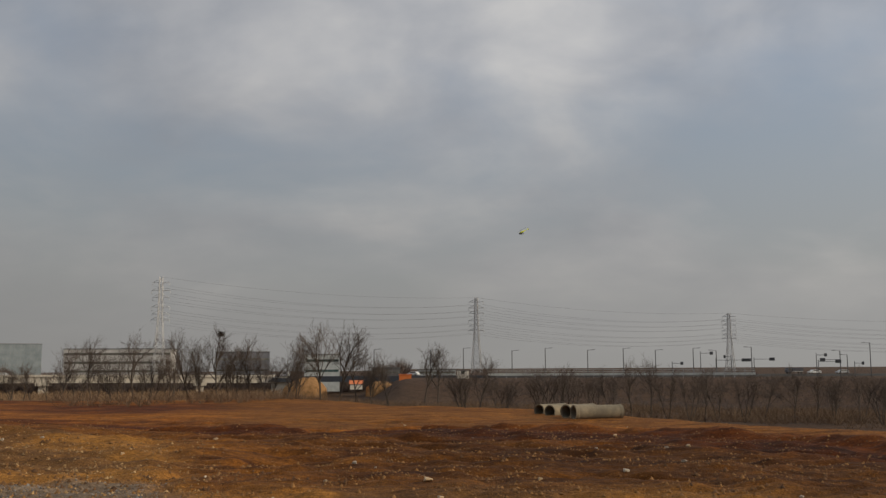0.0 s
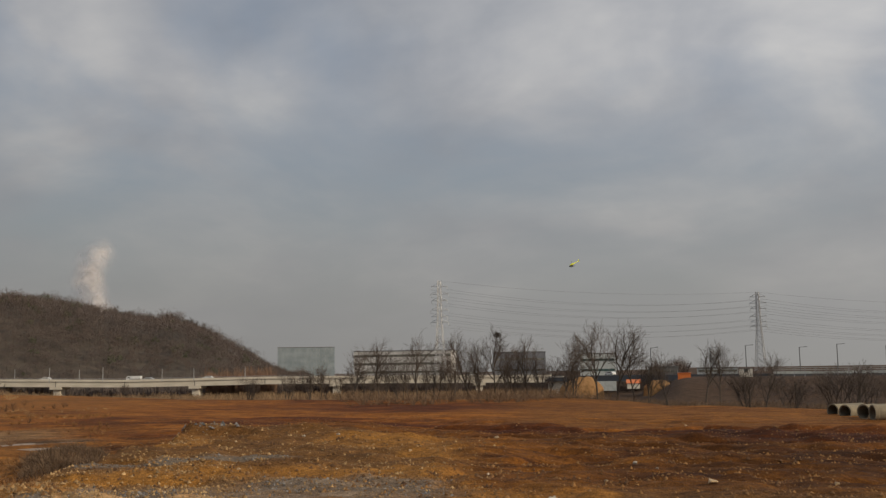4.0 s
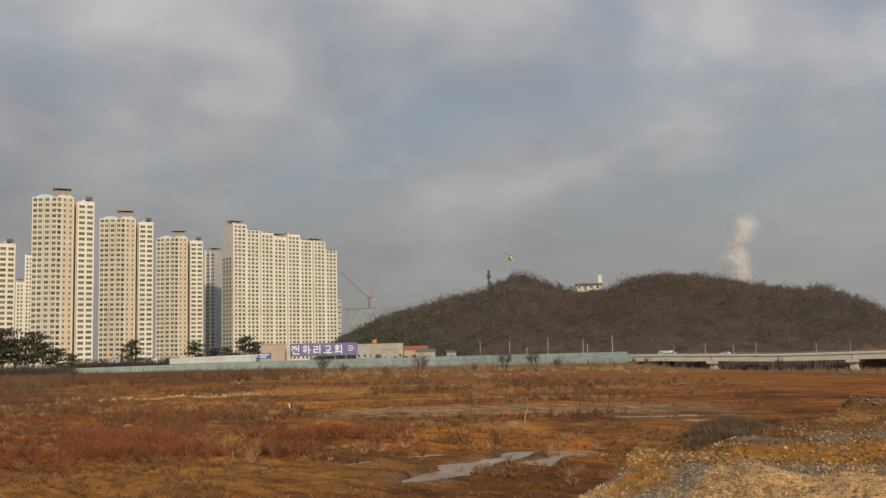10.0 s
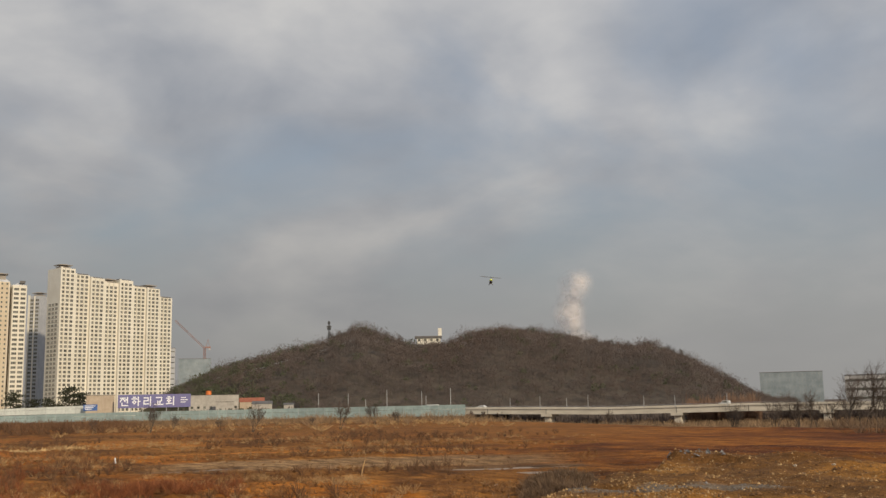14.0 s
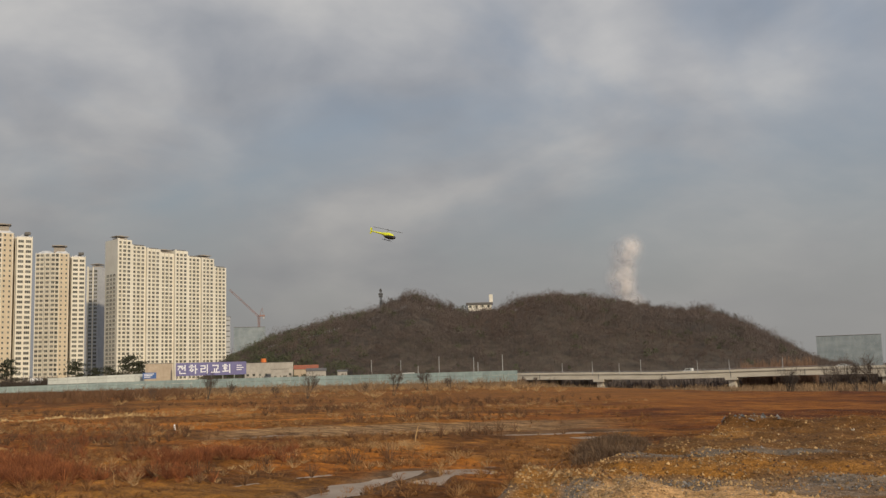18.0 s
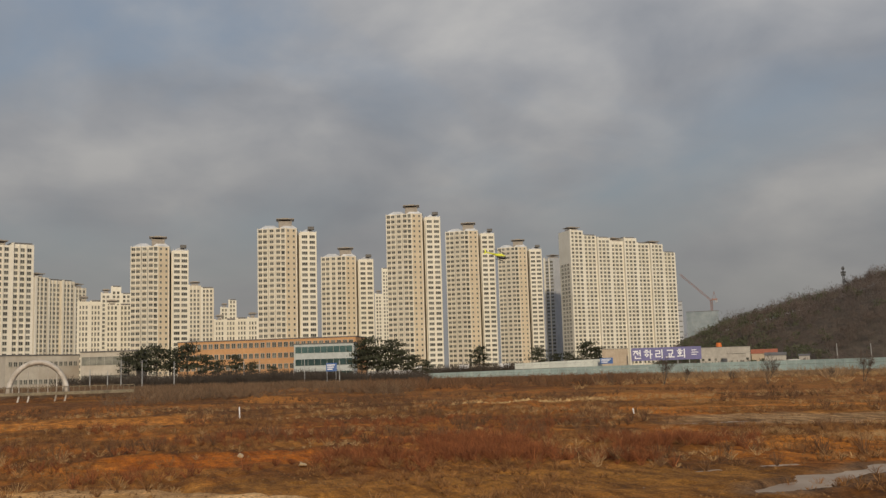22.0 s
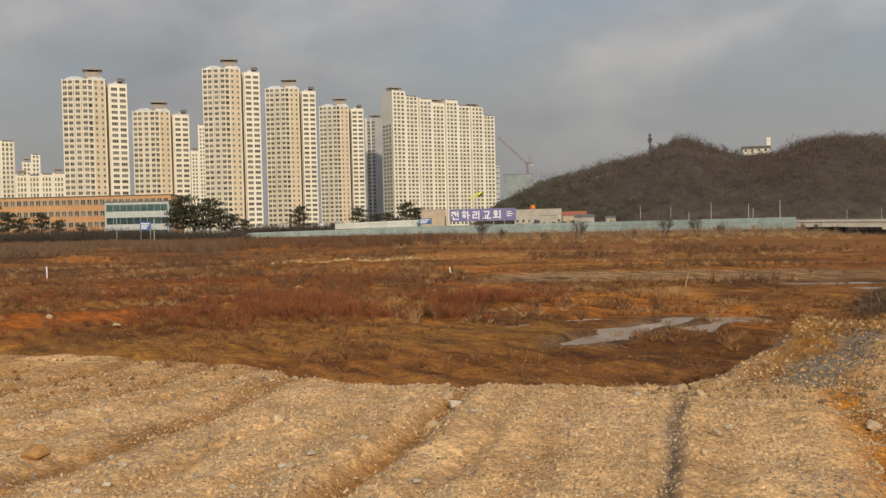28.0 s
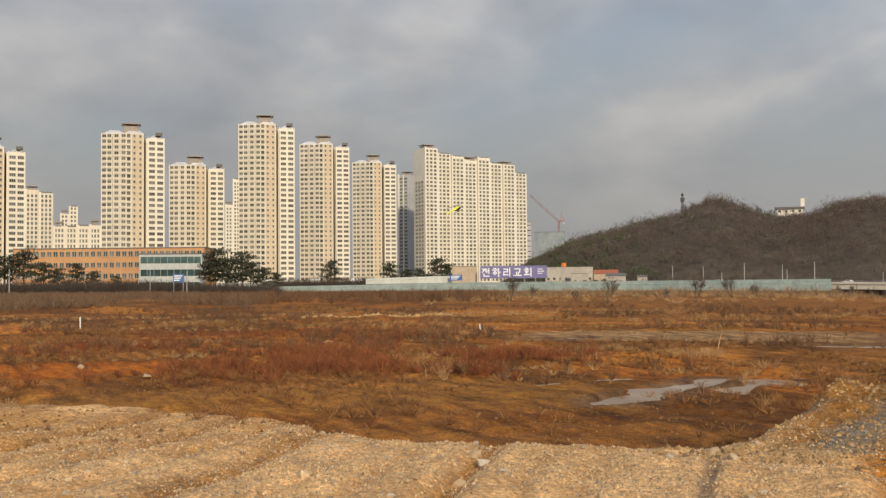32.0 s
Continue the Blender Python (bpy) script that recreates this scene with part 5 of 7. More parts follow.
def tower_crane():
    az, d = 56.25, 960
    z0 = height(2.5, d)
    ob = thing("tower_crane", "red luffing tower crane with a raised jib", "crane", facing(az, d, z0))
    M["crane"] = mat("crane_red", (0.28, 0.15, 0.12), (0.36, 0.20, 0.16), 1.0, 0.6)
    h = height(3.5, d) - z0
    part("mast", segs_mesh("mast", lattice_segs(h, 2.0, 2.0, [], 0.99)[0], M["crane"], 3), None, ob)
    tip = Vector((-d * math.tan(radians(57.86 - 56.25)), 0, height(5.03, d) - z0))
    root = Vector((0, 0, h))
    js = []
    side = Vector((0, 1, 0))
    up = (tip - root).normalized().cross(side).normalized()
    chords = (side * 0.7, -side * 0.7, up * 1.4)
    for i in range(14):
        t0, t1 = i / 14, (i + 1) / 14
        for k in range(3):
            js.append((root + chords[k] + (tip - root) * t0, root + chords[k] + (tip - root) * t1, 0.16))
            js.append((root + chords[k] + (tip - root) * t0, root + chords[(k + 1) % 3] + (tip - root) * t1, 0.09))
    part("jib", segs_mesh("jib", js, M["crane"], 3), None, ob)
    c = bmesh.new()
    box_bm(c, 0.5, 5.5, -1.2, 1.2, h - 0.8, h + 0.6)
    part("counter_jib", c, M["crane"], ob)
    b = bmesh.new()
    box_bm(b, 3.6, 5.4, -1.0, 1.0, h - 3.0, h - 0.9)
    part("counterweight", b, M["grey_wall"], ob)
    a = [((1.0, 0, h), (3.0, 0, h + 7.5), 0.2), ((4.5, 0, h), (3.0, 0, h + 7.5), 0.15)]
    part("frame", segs_mesh("frame", a, M["crane"], 3), None, ob)


tower_crane()


# concrete pipes on the edge of the field
M["pipe"] = mat("old_concrete_pipe", (0.20, 0.165, 0.11), (0.30, 0.25, 0.165), 2.5, 0.9, bump=0.3, c3=(0.14, 0.12, 0.085), scale2=0.9)
M["pipe_dark"] = mat("pipe_inner_shade", (0.03, 0.026, 0.02), (0.05, 0.045, 0.035), 2.5, 0.95)


def concrete_pipe(az, d, turn, r=0.38, L=2.5, sink=0.06):
    z0 = zg(az, d) + r - sink
    ob = thing("concrete_pipe", "weathered concrete pipe lying on the bare soil", "pipe", facing(az, d, z0, turn), "concrete pipes")
    bm = bmesh.new()
    N = 28
    rings = [(0, r), (0.16, r), (0.2, r * 0.95), (L - 0.2, r * 0.95), (L - 0.14, r), (L, r), (L, r * 0.84), (0, r * 0.84)]
    vs = [[bm.verts.new((x - L / 2, math.cos(2 * math.pi * k / N) * q, math.sin(2 * math.pi * k / N) * q)) for k in range(N)] for x, q in rings]
    for i in range(len(rings)):
        for k in range(N):
            bm.faces.new((vs[i][k], vs[i][(k + 1) % N], vs[(i + 1) % len(rings)][(k + 1) % N], vs[(i + 1) % len(rings)][k]))
    part("shell", bm, M["pipe"], ob)
    # a near-black disc across the bore stands for the shade deep inside
    c = bmesh.new()
    tube_bm(c, (-L / 2 + 0.9, 0, 0), (-L / 2 + 0.95, 0, 0), r * 0.835, r * 0.835, 20)
    part("silt", c, M["pipe_dark"], ob)
    return ob


concrete_pipe(-8.7, 51.5, 26, L=2.65)
concrete_pipe(-7.7, 54.0, 52, L=2.3)
concrete_pipe(-6.75, 57.0, 52, L=2.3, sink=0.16)
concrete_pipe(-6.15, 59.0, 50, L=2.3, sink=0.18)


# the footbridge arch beyond the field's far corner
def arch_bridge():
    d = 150
    ob = thing("arch_bridge", "white steel arch footbridge over a ditch", "bridge", facing(93.6, d, LOW))
    M["arch_white"] = mat("white_paint_worn", (0.50, 0.46, 0.41), (0.68, 0.64, 0.58), 1.5, 0.6, c3=(0.34, 0.29, 0.24), scale2=0.6)
    half = d * math.radians(1.45)
    crown = height(1.08, d) - LOW
    for y in (0.0, 3.0):
        pts = [Vector((half * math.cos(math.pi * i / 18), y, 1.05 + (crown - 1.05) * math.sin(math.pi * i / 18))) for i in range(19)]
        ab = bmesh.new()
        rings = []
        for i, p in enumerate(pts):
            t = math.pi * i / 18
            out_ = Vector((math.cos(t), 0, math.sin(t)))
            rings.append([ab.verts.new(p + out_ * 0.34 * math.cos(k * math.pi / 4) + Vector((0, 1, 0)) * 0.30 * math.sin(k * math.pi / 4)) for k in range(8)])
        for q0, q1 in zip(rings, rings[1:]):
            for k in range(8):
                ab.faces.new((q0[k], q0[(k + 1) % 8], q1[(k + 1) % 8], q1[k]))
        ab.faces.new(rings[0])
        ab.faces.new(rings[-1][::-1])
        part("arch", ab, M["arch_white"], ob, smooth=True)
        for i in range(3, 16, 2):
            hb = bmesh.new()
            tube_bm(hb, pts[i], (pts[i].x, y, 1.3), 0.03, 0.05, 5)
            part("hanger", hb, M["arch_white"], ob)
    b = bmesh.new()
    box_bm(b, -half - 2, half + 9, -0.5, 3.5, 0.9, 1.3)
    part("deck", b, M["pipe"], ob)
    rl = bmesh.new()
    box_bm(rl, -half - 2, half + 9, -0.5, -0.4, 1.98, 2.06)
    for i in range(26):
        x = -half - 2 + i * (2 * half + 11) / 25
        box_bm(rl, x, x + 0.07, -0.5, -0.4, 1.3, 1.98)
    part("railing", rl, M["pipe"], ob)
    for x in (-half + 1, -1.5, 2.0, half - 0.5):
        p = bmesh.new()
        tube_bm(p, (x, -0.2, -1.0), (x + 0.4, -0.2, 0.9), 0.12, 0.12, 7)
        part("prop", p, M["arch_white"], ob)


arch_bridge()


def road_sign(az, d, el0, el1, w):
    z0 = zg(az, d)
    ob = thing("road_sign", "blue road sign on two posts", "road sign", facing(az, d, z0), "road signs")
    a, b = height(el0, d) - z0, height(el1, d) - z0
    M.setdefault("sign_sky", mat("blue_sign_face", (0.035, 0.10, 0.30), (0.05, 0.13, 0.36), 1.0, 0.4))
    s = bmesh.new()
    box_bm(s, -w / 2, w / 2, -0.06, 0.0, a, b)
    face = part("sign_face", s, M["sign_sky"], ob)
    for k in range(3):
        g = bmesh.new()
        box_bm(g, -w * 0.4, w * (0.1 + 0.12 * k), -0.1, -0.06, a + (b - a) * (0.2 + 0.25 * k), a + (b - a) * (0.32 + 0.25 * k))
        part("text_bar", g, M["letter"], face)
    for x in (-w * 0.42, w * 0.42):
        p = bmesh.new()
        tube_bm(p, (x, 0.08, -0.5), (x, 0.08, b), 0.09, 0.09, 6)
        part("post", p, M["steel"], ob)


road_sign(77.9, 285, 0.15, 0.62, 3.0)
road_sign(62.2, 478, 0.12, 0.45, 6.0)
for az, w in ((70.3, 5.0), (67.95, 5.5), (72.9, 3.2)):
    b = bmesh.new()
    d = 500
    box_bm(b, -w / 2, w / 2, -0.1, 0.1, height(0.02, d), height(0.30, d))
    box_bm(b, -w / 2 + 0.2, -w / 2 + 0.4, 0.1, 0.3, LOW, height(0.28, d))
    ob = new("notice_board", finish(b, "notice_board", M["letter"]))
    ob.matrix_basis = facing(az, d, 0)
    tagged(ob, "white notice board behind the fence", "notice board")


# ---- the wooded hill ----
RIDGE = [(23.5, -0.2), (25.4, 0.6), (26.7, 1.25), (28.2, 2.05), (29.1, 2.55), (30.7, 3.3), (31.9, 3.33), (33.1, 3.55), (34.7, 3.82), (36.6, 4.1), (38.2, 4.4), (39.9, 4.46), (41.15, 4.2), (42.4, 3.78), (44.3, 3.70), (45.4, 3.85), (46.7, 4.2), (47.7, 4.45), (48.6, 4.2), (49.4, 3.9), (51.3, 3.4), (53.2, 2.9), (55.7, 2.35), (57.0, 1.75), (58.0, 1.4), (59.2, 0.5), (60.0, -0.2)]
HILL_NEAR, HILL_TOP, HILL_FAR = 500.0, 680.0, 880.0


def hill_z(az, d):
    az, d = np.asarray(az, float), np.asarray(d, float)
    el = curve(az, RIDGE) - 0.64
    zr = np.maximum(EYE + HILL_TOP * np.tan(np.radians(el)), LOW - 2)
    t = np.clip((d - HILL_NEAR) / (HILL_TOP - HILL_NEAR), 0, 1)
    u = np.clip((d - HILL_TOP) / (HILL_FAR - HILL_TOP), 0, 1)
    lump = (fbm(az * 9.0, d, 60.0, 3, 91) - 0.5) * 9.0 * np.sin(np.pi * np.clip(t, 0, 1)) * np.clip((zr + 1) / 30, 0, 1)
    return (LOW - 5.0) + (zr - LOW + 5.0) * (1 - (1 - t) ** 1.55) * (1 - 0.8 * u ** 1.5) + lump


def build_hill():
    az, d = np.linspace(22.5, 60.5, 110), np.concatenate([np.linspace(HILL_NEAR - 5, HILL_TOP, 46), np.linspace(HILL_TOP + 10, HILL_FAR, 12)])
    A, D = np.meshgrid(az, d)
    Z = hill_z(A, D)
    V = np.stack([-np.sin(np.radians(A)) * D, np.cos(np.radians(A)) * D, Z], -1).reshape(-1, 3)
    na = len(az)
    i, j = np.meshgrid(np.arange(len(d) - 1), np.arange(na - 1), indexing="ij")
    q = np.stack([i * na + j, (i + 1) * na + j, (i + 1) * na + j + 1, i * na + j + 1], -1).reshape(-1, 4)
    me = poly_mesh("hill", V, q, M["hill"])
    me.shade_smooth()
    return tagged(new("hill", me), "wooded hill covered with bare winter trees", "hill", kind="structure")


build_hill()


def sliver_mesh(name, base, tip, w_base, w_tip, material, r):
    """Thin four-cornered blades from base to tip, each turned at random about its length."""
    D = tip - base
    D = D / np.maximum(np.linalg.norm(D, axis=1, keepdims=True), 1e-6)
    rnd = r.normal(size=D.shape)
    S = np.cross(D, rnd)
    S /= np.maximum(np.linalg.norm(S, axis=1, keepdims=True), 1e-6)
    wb, wt = np.broadcast_to(w_base, len(D))[:, None] / 2, np.broadcast_to(w_tip, len(D))[:, None] / 2
    V = np.stack([base - S * wb, base + S * wb, tip + S * wt, tip - S * wt], 1).reshape(-1, 3)
    F = np.arange(len(V)).reshape(-1, 4)
    return poly_mesh(name, V, F, material)


def polar(az, d, z):
    return np.stack([-np.sin(np.radians(az)) * d, np.cos(np.radians(az)) * d, z], -1)


def brooms(centres, heights, n, r, spread=0.45, low=0.25):
    """Fans of blades for bare crowns: from the fork of each tree out to its crown."""
    N = len(centres)
    C, H = np.repeat(centres, n, 0), np.repeat(heights, n)
    th, ph = r.uniform(0, 2 * np.pi, N * n), np.sqrt(r.uniform(0.0, 1.0, N * n))
    rad = H * spread * ph
    zt = H * (low + (1 - low) * np.sqrt(np.maximum(0.02, 1 - (ph * 0.92) ** 2)) * r.uniform(0.6, 1.0, N * n))
    tip = C + np.stack([np.cos(th) * rad, np.sin(th) * rad, zt], -1)
    mid = C + np.stack([np.cos(th) * rad * 0.45, np.sin(th) * rad * 0.45, zt * 0.55], -1)
    return mid, tip, C, H


# twig colours lifted towards grey-mauve: the haze over the hill is put in them
M["woods"] = mat("bare_twigs", (0.094, 0.073, 0.063), (0.150, 0.119, 0.104), 0.13, 1.0, island=0.05, c3=(0.118, 0.084, 0.067), scale2=0.014)
M["pine_far"] = mat("hillside_pine_needles", (0.060, 0.066, 0.036), (0.098, 0.104, 0.058), 0.13, 0.95, island=0.15)
M["pine"] = mat("pine_needles", (0.030, 0.034, 0.018), (0.058, 0.060, 0.032), 0.5, 0.9, island=0.4)
M["bark"] = mat("bark", (0.055, 0.042, 0.033), (0.10, 0.078, 0.060), 3.0, 0.95, bump=0.3, vary=0.25)
M["twig"] = mat("twig", (0.075, 0.055, 0.043), (0.12, 0.09, 0.07), 2.0, 0.95, vary=0.25)


def crown_slivers(name, centres, heights, n, r, shape, low, length, w_base, w_tip, material, label):
    """Small twigs all through the shell of each crown, lying along its surface."""
    C, H = np.repeat(centres, n, 0), np.repeat(heights, n)
    way = r.normal(0, 1, (len(C), 3))
    way[:, 2] = np.abs(way[:, 2]) * 0.9 - 0.25
    way /= np.linalg.norm(way, axis=1, keepdims=True)
    squash = np.repeat(r.uniform(0.8, 1.25, (len(centres), 3)), n, 0)
    mid = C + (way * (r.uniform(0.25, 1, len(C)) ** 0.45)[:, None] * np.array(shape) * squash + np.array([0, 0, low])) * H[:, None]
    D = np.cross(way, r.normal(0, 1, way.shape)) * 0.8 + np.array([0, 0, 0.55]) + way * 0.35 + r.normal(0, 0.15, way.shape)
    D /= np.linalg.norm(D, axis=1, keepdims=True)
    tip = mid + D * (length * r.uniform(0.6, 1.3, len(C)) * H)[:, None]
    S = np.cross(D, way + r.normal(0, 0.35, way.shape))
    S /= np.maximum(np.linalg.norm(S, axis=1, keepdims=True), 1e-6)
    V = np.stack([mid - S * w_base / 2, mid + S * w_base / 2, tip + S * w_tip / 2, tip - S * w_tip / 2], 1).reshape(-1, 3)
    ob = new(name, poly_mesh(name, V, np.arange(len(V)).reshape(-1, 4), material))
    return tagged(ob, label, "woods", kind="stuff")


def hill_woods():
    r = rng(401)
    N = 7600
    az = r.uniform(23.5, 59.6, N)
    d = HILL_NEAR + (HILL_TOP + 26 - HILL_NEAR) * r.uniform(0, 1, N) ** 0.8
    z = hill_z(az, d)
    keep = z > LOW - 4.0
    az, d, z = az[keep], d[keep], z[keep]
    grove = fbm(az * 9.0, d, 40.0, 3, 97)
    pine = r.uniform(0, 1, len(az)) < (0.03 + 0.75 * smooth(46, 54, az + 10 * (grove - 0.5)) * (1 - smooth(590, 680, d)) * smooth(0.40, 0.52, grove) + 0.35 * smooth(50, 57, az))
    P = polar(az, d, z)
    H = r.uniform(4.6, 8.8, len(az)) * np.where(r.uniform(0, 1, len(az)) < 0.12, 1.4, 1.0) * (0.45 + 1.1 * fbm(az * 9.0, d, 22.0, 3, 95)) * (0.6 + 0.4 * smooth(0, 18, z))
    # taller open crowns on the two knolls
    H = H * (1 + 0.45 * np.exp(-((az - 47.4) / 1.3) ** 2) * smooth(640, 670, d) + 0.35 * np.exp(-((az - 30.8) / 0.9) ** 2) * smooth(640, 670, d))
    crown_slivers("hill_woods", P[~pine], H[~pine], 64, r, (0.40, 0.40, 0.44), 0.54, 0.10, 0.16, 0.10, M["woods"], "dense leafless brown woods on the hillside")
    t = np.stack([P[~pine], P[~pine] + np.stack([0 * H[~pine], 0 * H[~pine], H[~pine] * 0.6], -1)], 1)
    tagged(new("hill_trunks", sliver_mesh("hill_trunks", t[:, 0], t[:, 1], 0.20, 0.12, M["bark"], r)), "thin trunks of the woods on the hillside", "woods", kind="stuff")
    crown_slivers("hill_pines", P[pine], H[pine] * 0.9, 48, r, (0.36, 0.36, 0.40), 0.55, 0.12, 0.42, 0.34, M["pine_far"], "dark green pines among the bare hillside woods")


hill_woods()


# ---- trees ----
def branch_segs(r, h, stems=1, spread=0.5, twiggy=1.0, least=0.012, lift=0.26):
    """Rods of a bare tree h metres high: (trunk and limbs, twigs)."""
    wood, twigs = [], []

    def run(p, way, length, rad, level):
        bits = 3 if level < 2 else 2
        q, w = Vector(p), Vector(way)
        joints = [(q.copy(), w.copy())]
        for i in range(bits):
            w = (w + Vector(r.normal(0, 0.10 + 0.05 * level, 3)) + Vector((0, 0, 0.05))).normalized()
            n = q + w * (length / bits)
            t0, t1 = rad * (1 - 0.7 * i / bits), rad * (1 - 0.7 * (i + 1) / bits)
            (wood if level < 2 else twigs).append((q.copy(), n.copy(), max(t0, least), max(t1, least * 0.75)))
            q = n
            joints.append((q.copy(), w.copy()))
        if level >= 4:
            return
        kids = (8, 6, 5, 5)[level]
        kids = max(2, int(round(kids * (twiggy if level else 1))))
        for k in range(kids):
            f = 0.42 + 0.58 * (k + r.uniform(0, 0.8)) / kids if level == 0 else 0.25 + 0.75 * (k + r.uniform(0, 0.8)) / kids
            f = min(f, 0.98) * bits
            j, fr = int(f), f - int(f)
            a, b = joints[j][0], joints[min(j + 1, bits)][0]
            start = a + (b - a) * fr
            base = joints[j][1]
            th = r.uniform(0, 2 * math.pi)
            side = base.orthogonal().normalized()
            side = (side * math.cos(th) + base.cross(side) * math.sin(th))
            ang = r.uniform(0.45, 0.85) * (1.0 if level else spread * 1.7)
            way2 = (base * math.cos(ang) + side * math.sin(ang) + Vector((0, 0, lift))).normalized()
            run(start, way2, length * r.uniform(0.46, 0.68) * (1.0 - 0.25 * (f / bits) if level == 0 else 1.0), rad * r.uniform(0.4, 0.55), level + 1)

    for s in range(stems):
        tilt = Vector((r.normal(0, 0.25 if stems > 1 else 0.05), r.normal(0, 0.25 if stems > 1 else 0.05), 1)).normalized()
        run(Vector((r.normal(0, 0.12) * (stems > 1), r.normal(0, 0.12) * (stems > 1), -0.2)), tilt, h * r.uniform(0.62, 0.75), h * 0.016 / (1 + 0.3 * (stems > 1)), 0)
    return wood, twigs


TREE_KINDS = []
for k, (stems, spread, twiggy, least) in enumerate(((1, 0.5, 0.88, 0.009), (1, 0.38, 0.88, 0.009), (2, 0.40, 0.68, 0.009), (1, 0.58, 0.88, 0.009), (3, 0.36, 0.6, 0.009), (1, 0.3, 0.75, 0.009), (5, 0.55, 0.5, 0.014), (4, 0.5, 0.36, 0.032))):
    wood, twigs = branch_segs(rng(500 + k), 8.0, stems, spread, twiggy, least)
    top = max(s[1].z for s in wood + twigs)
    TREE_KINDS.append((segs_mesh("trunk", wood, M["bark"], 6), segs_mesh("crown", twigs, M["twig"], 3), top))


def bare_tree(az, d, top_el, kind, label="leafless tree on the edge of the field", group="bare trees", name="bare_tree", turn=0.0, z0=None):
    base = zg(az, d) if z0 is None else z0
    trunk, crown, top = TREE_KINDS[kind]
    s = (height(top_el, d) - base) / top
    ob = thing(name, label, "tree", Matrix.Translation(at(az, d, base)) @ Matrix.Rotation(radians(turn), 4, "Z") @ Matrix.Scale(s, 4), group)
    part("trunk", trunk, None, ob)
    part("crown", crown, None, ob)
    return ob


rt = rng(77)
for az, el, k in ((21.0, 1.31, 0), (20.2, 0.9, 2), (19.39, 1.69, 1), (18.2, 1.0, 4), (17.27, 2.16, 5), (16.4, 1.1, 2), (15.3, 1.2, 4), (14.19, 2.11, 0), (13.6, 1.5, 1), (12.81, 2.43, 3), (11.9, 1.3, 4), (10.92, 1.80, 1), (9.9, 1.2, 2), (9.03, 1.80, 0), (8.4, 1.3, 4), (7.03, 2.61, 1), (6.0, 2.51, 0), (5.02, 1.70, 3), (4.2, 0.6, 4), (3.08, 0.89, 2)):
    bare_tree(az, 101 + rt.uniform(-4, 6), el + 0.3, k, turn=rt.uniform(0, 360))
for az, el, k in ((1.13, 1.62, 0), (0.32, 1.52, 3)):
    bare_tree(az, 150, el, k, "tall pale leafless tree behind the field", turn=rt.uniform(0, 360))
for az, el, k in ((-1.95, 0.96, 0), (-1.2, 0.2, 6), (-3.4, -0.5, 6), (-6.46, 0.35, 6), (-7.3, 0.1, 4), (-5.6, 0.0, 6), (-8.6, -0.1, 4), (-9.6, 0.2, 2), (-10.6, 0.71, 5), (-11.7, 0.89, 5), (-12.6, 0.2, 2), (-13.8, 0.1, 4), (-14.6, 0.2, 5), (-15.3, 0.0, 2), (-16.7, 0.1, 4), (-17.7, 0.0, 0), (-19.3, 0.27, 3), (-20.4, 0.0, 5), (-21.3, -0.2, 4), (-22.6, 0.1, 2), (-23.6, -0.3, 6), (-24.5, 0.1, 0)):
    bare_tree(az, 84 + rt.uniform(-3, 5), el, k, turn=rt.uniform(0, 360))
for az, el, k in ((24.6, 0.3, 4), (23.3, 0.5, 2), (22.4, 0.6, 0), (26.8, -0.1, 6)):
    bare_tree(az, 118 + rt.uniform(-3, 5), el, k, turn=rt.uniform(0, 360))
for az, d, el, k in ((59.1, 134, 0.42, 4), (53.6, 120, 0.30, 4), (48.7, 126, 0.42, 6), (46.7, 150, 0.25, 2), (57.9, 150, -0.2, 6), (45.4, 150, -0.25, 6), (72.5, 150, -0.15, 6), (33.3, 125, -0.55, 6), (61.9, 140, -0.4, 6), (50.4, 140, -0.45, 6), (55.3, 135, -0.5, 6)):
    bare_tree(az, d, el + 0.15, 7, "small spreading leafless bush in the dry field", "field bushes", "bare_bush", rt.uniform(0, 360))

for k in range(17):
    bare_tree(9.0 + k * 0.9 + rt.uniform(-0.4, 0.4), 116 + rt.uniform(-6, 10), rt.uniform(-0.2, 0.8), int(rt.choice((0, 1, 5))), "slender leafless tree in a row before the road bridge", turn=rt.uniform(0, 360))

# taller trees along the two knolls of the hill
for k in range(46):
    az = rt.uniform(45.3, 49.0) if k < 24 else rt.uniform(28.6, 33.4) if k < 38 else rt.uniform(33.4, 42.0)
    d = rt.uniform(655, 690)
    z = float(hill_z(az, d))
    bare_tree(az, d, math.degrees(math.atan2(z + rt.uniform(8.0, 12.5) * (1.0 if k < 24 else 0.85) - EYE, d)), int(rt.choice((0, 1, 3))), "airy leafless tree on the hill's ridge", "ridge trees", turn=rt.uniform(0, 360), z0=z - 0.3)

# a nest in the crown of one tree
nest = new("bird_nest", segs_mesh("bird_nest", [(Vector(rt.normal(0, 0.10, 3)), Vector(rt.normal(0, 0.13, 3)) * 1.2, 0.02) for _ in range(160)], M["bark"], 3))
nest.matrix_basis = Matrix.Translation(at(12.62, 101, height(1.98, 101)))
tagged(nest, "dark ball of twigs, a bird nest in a tree", "nest")


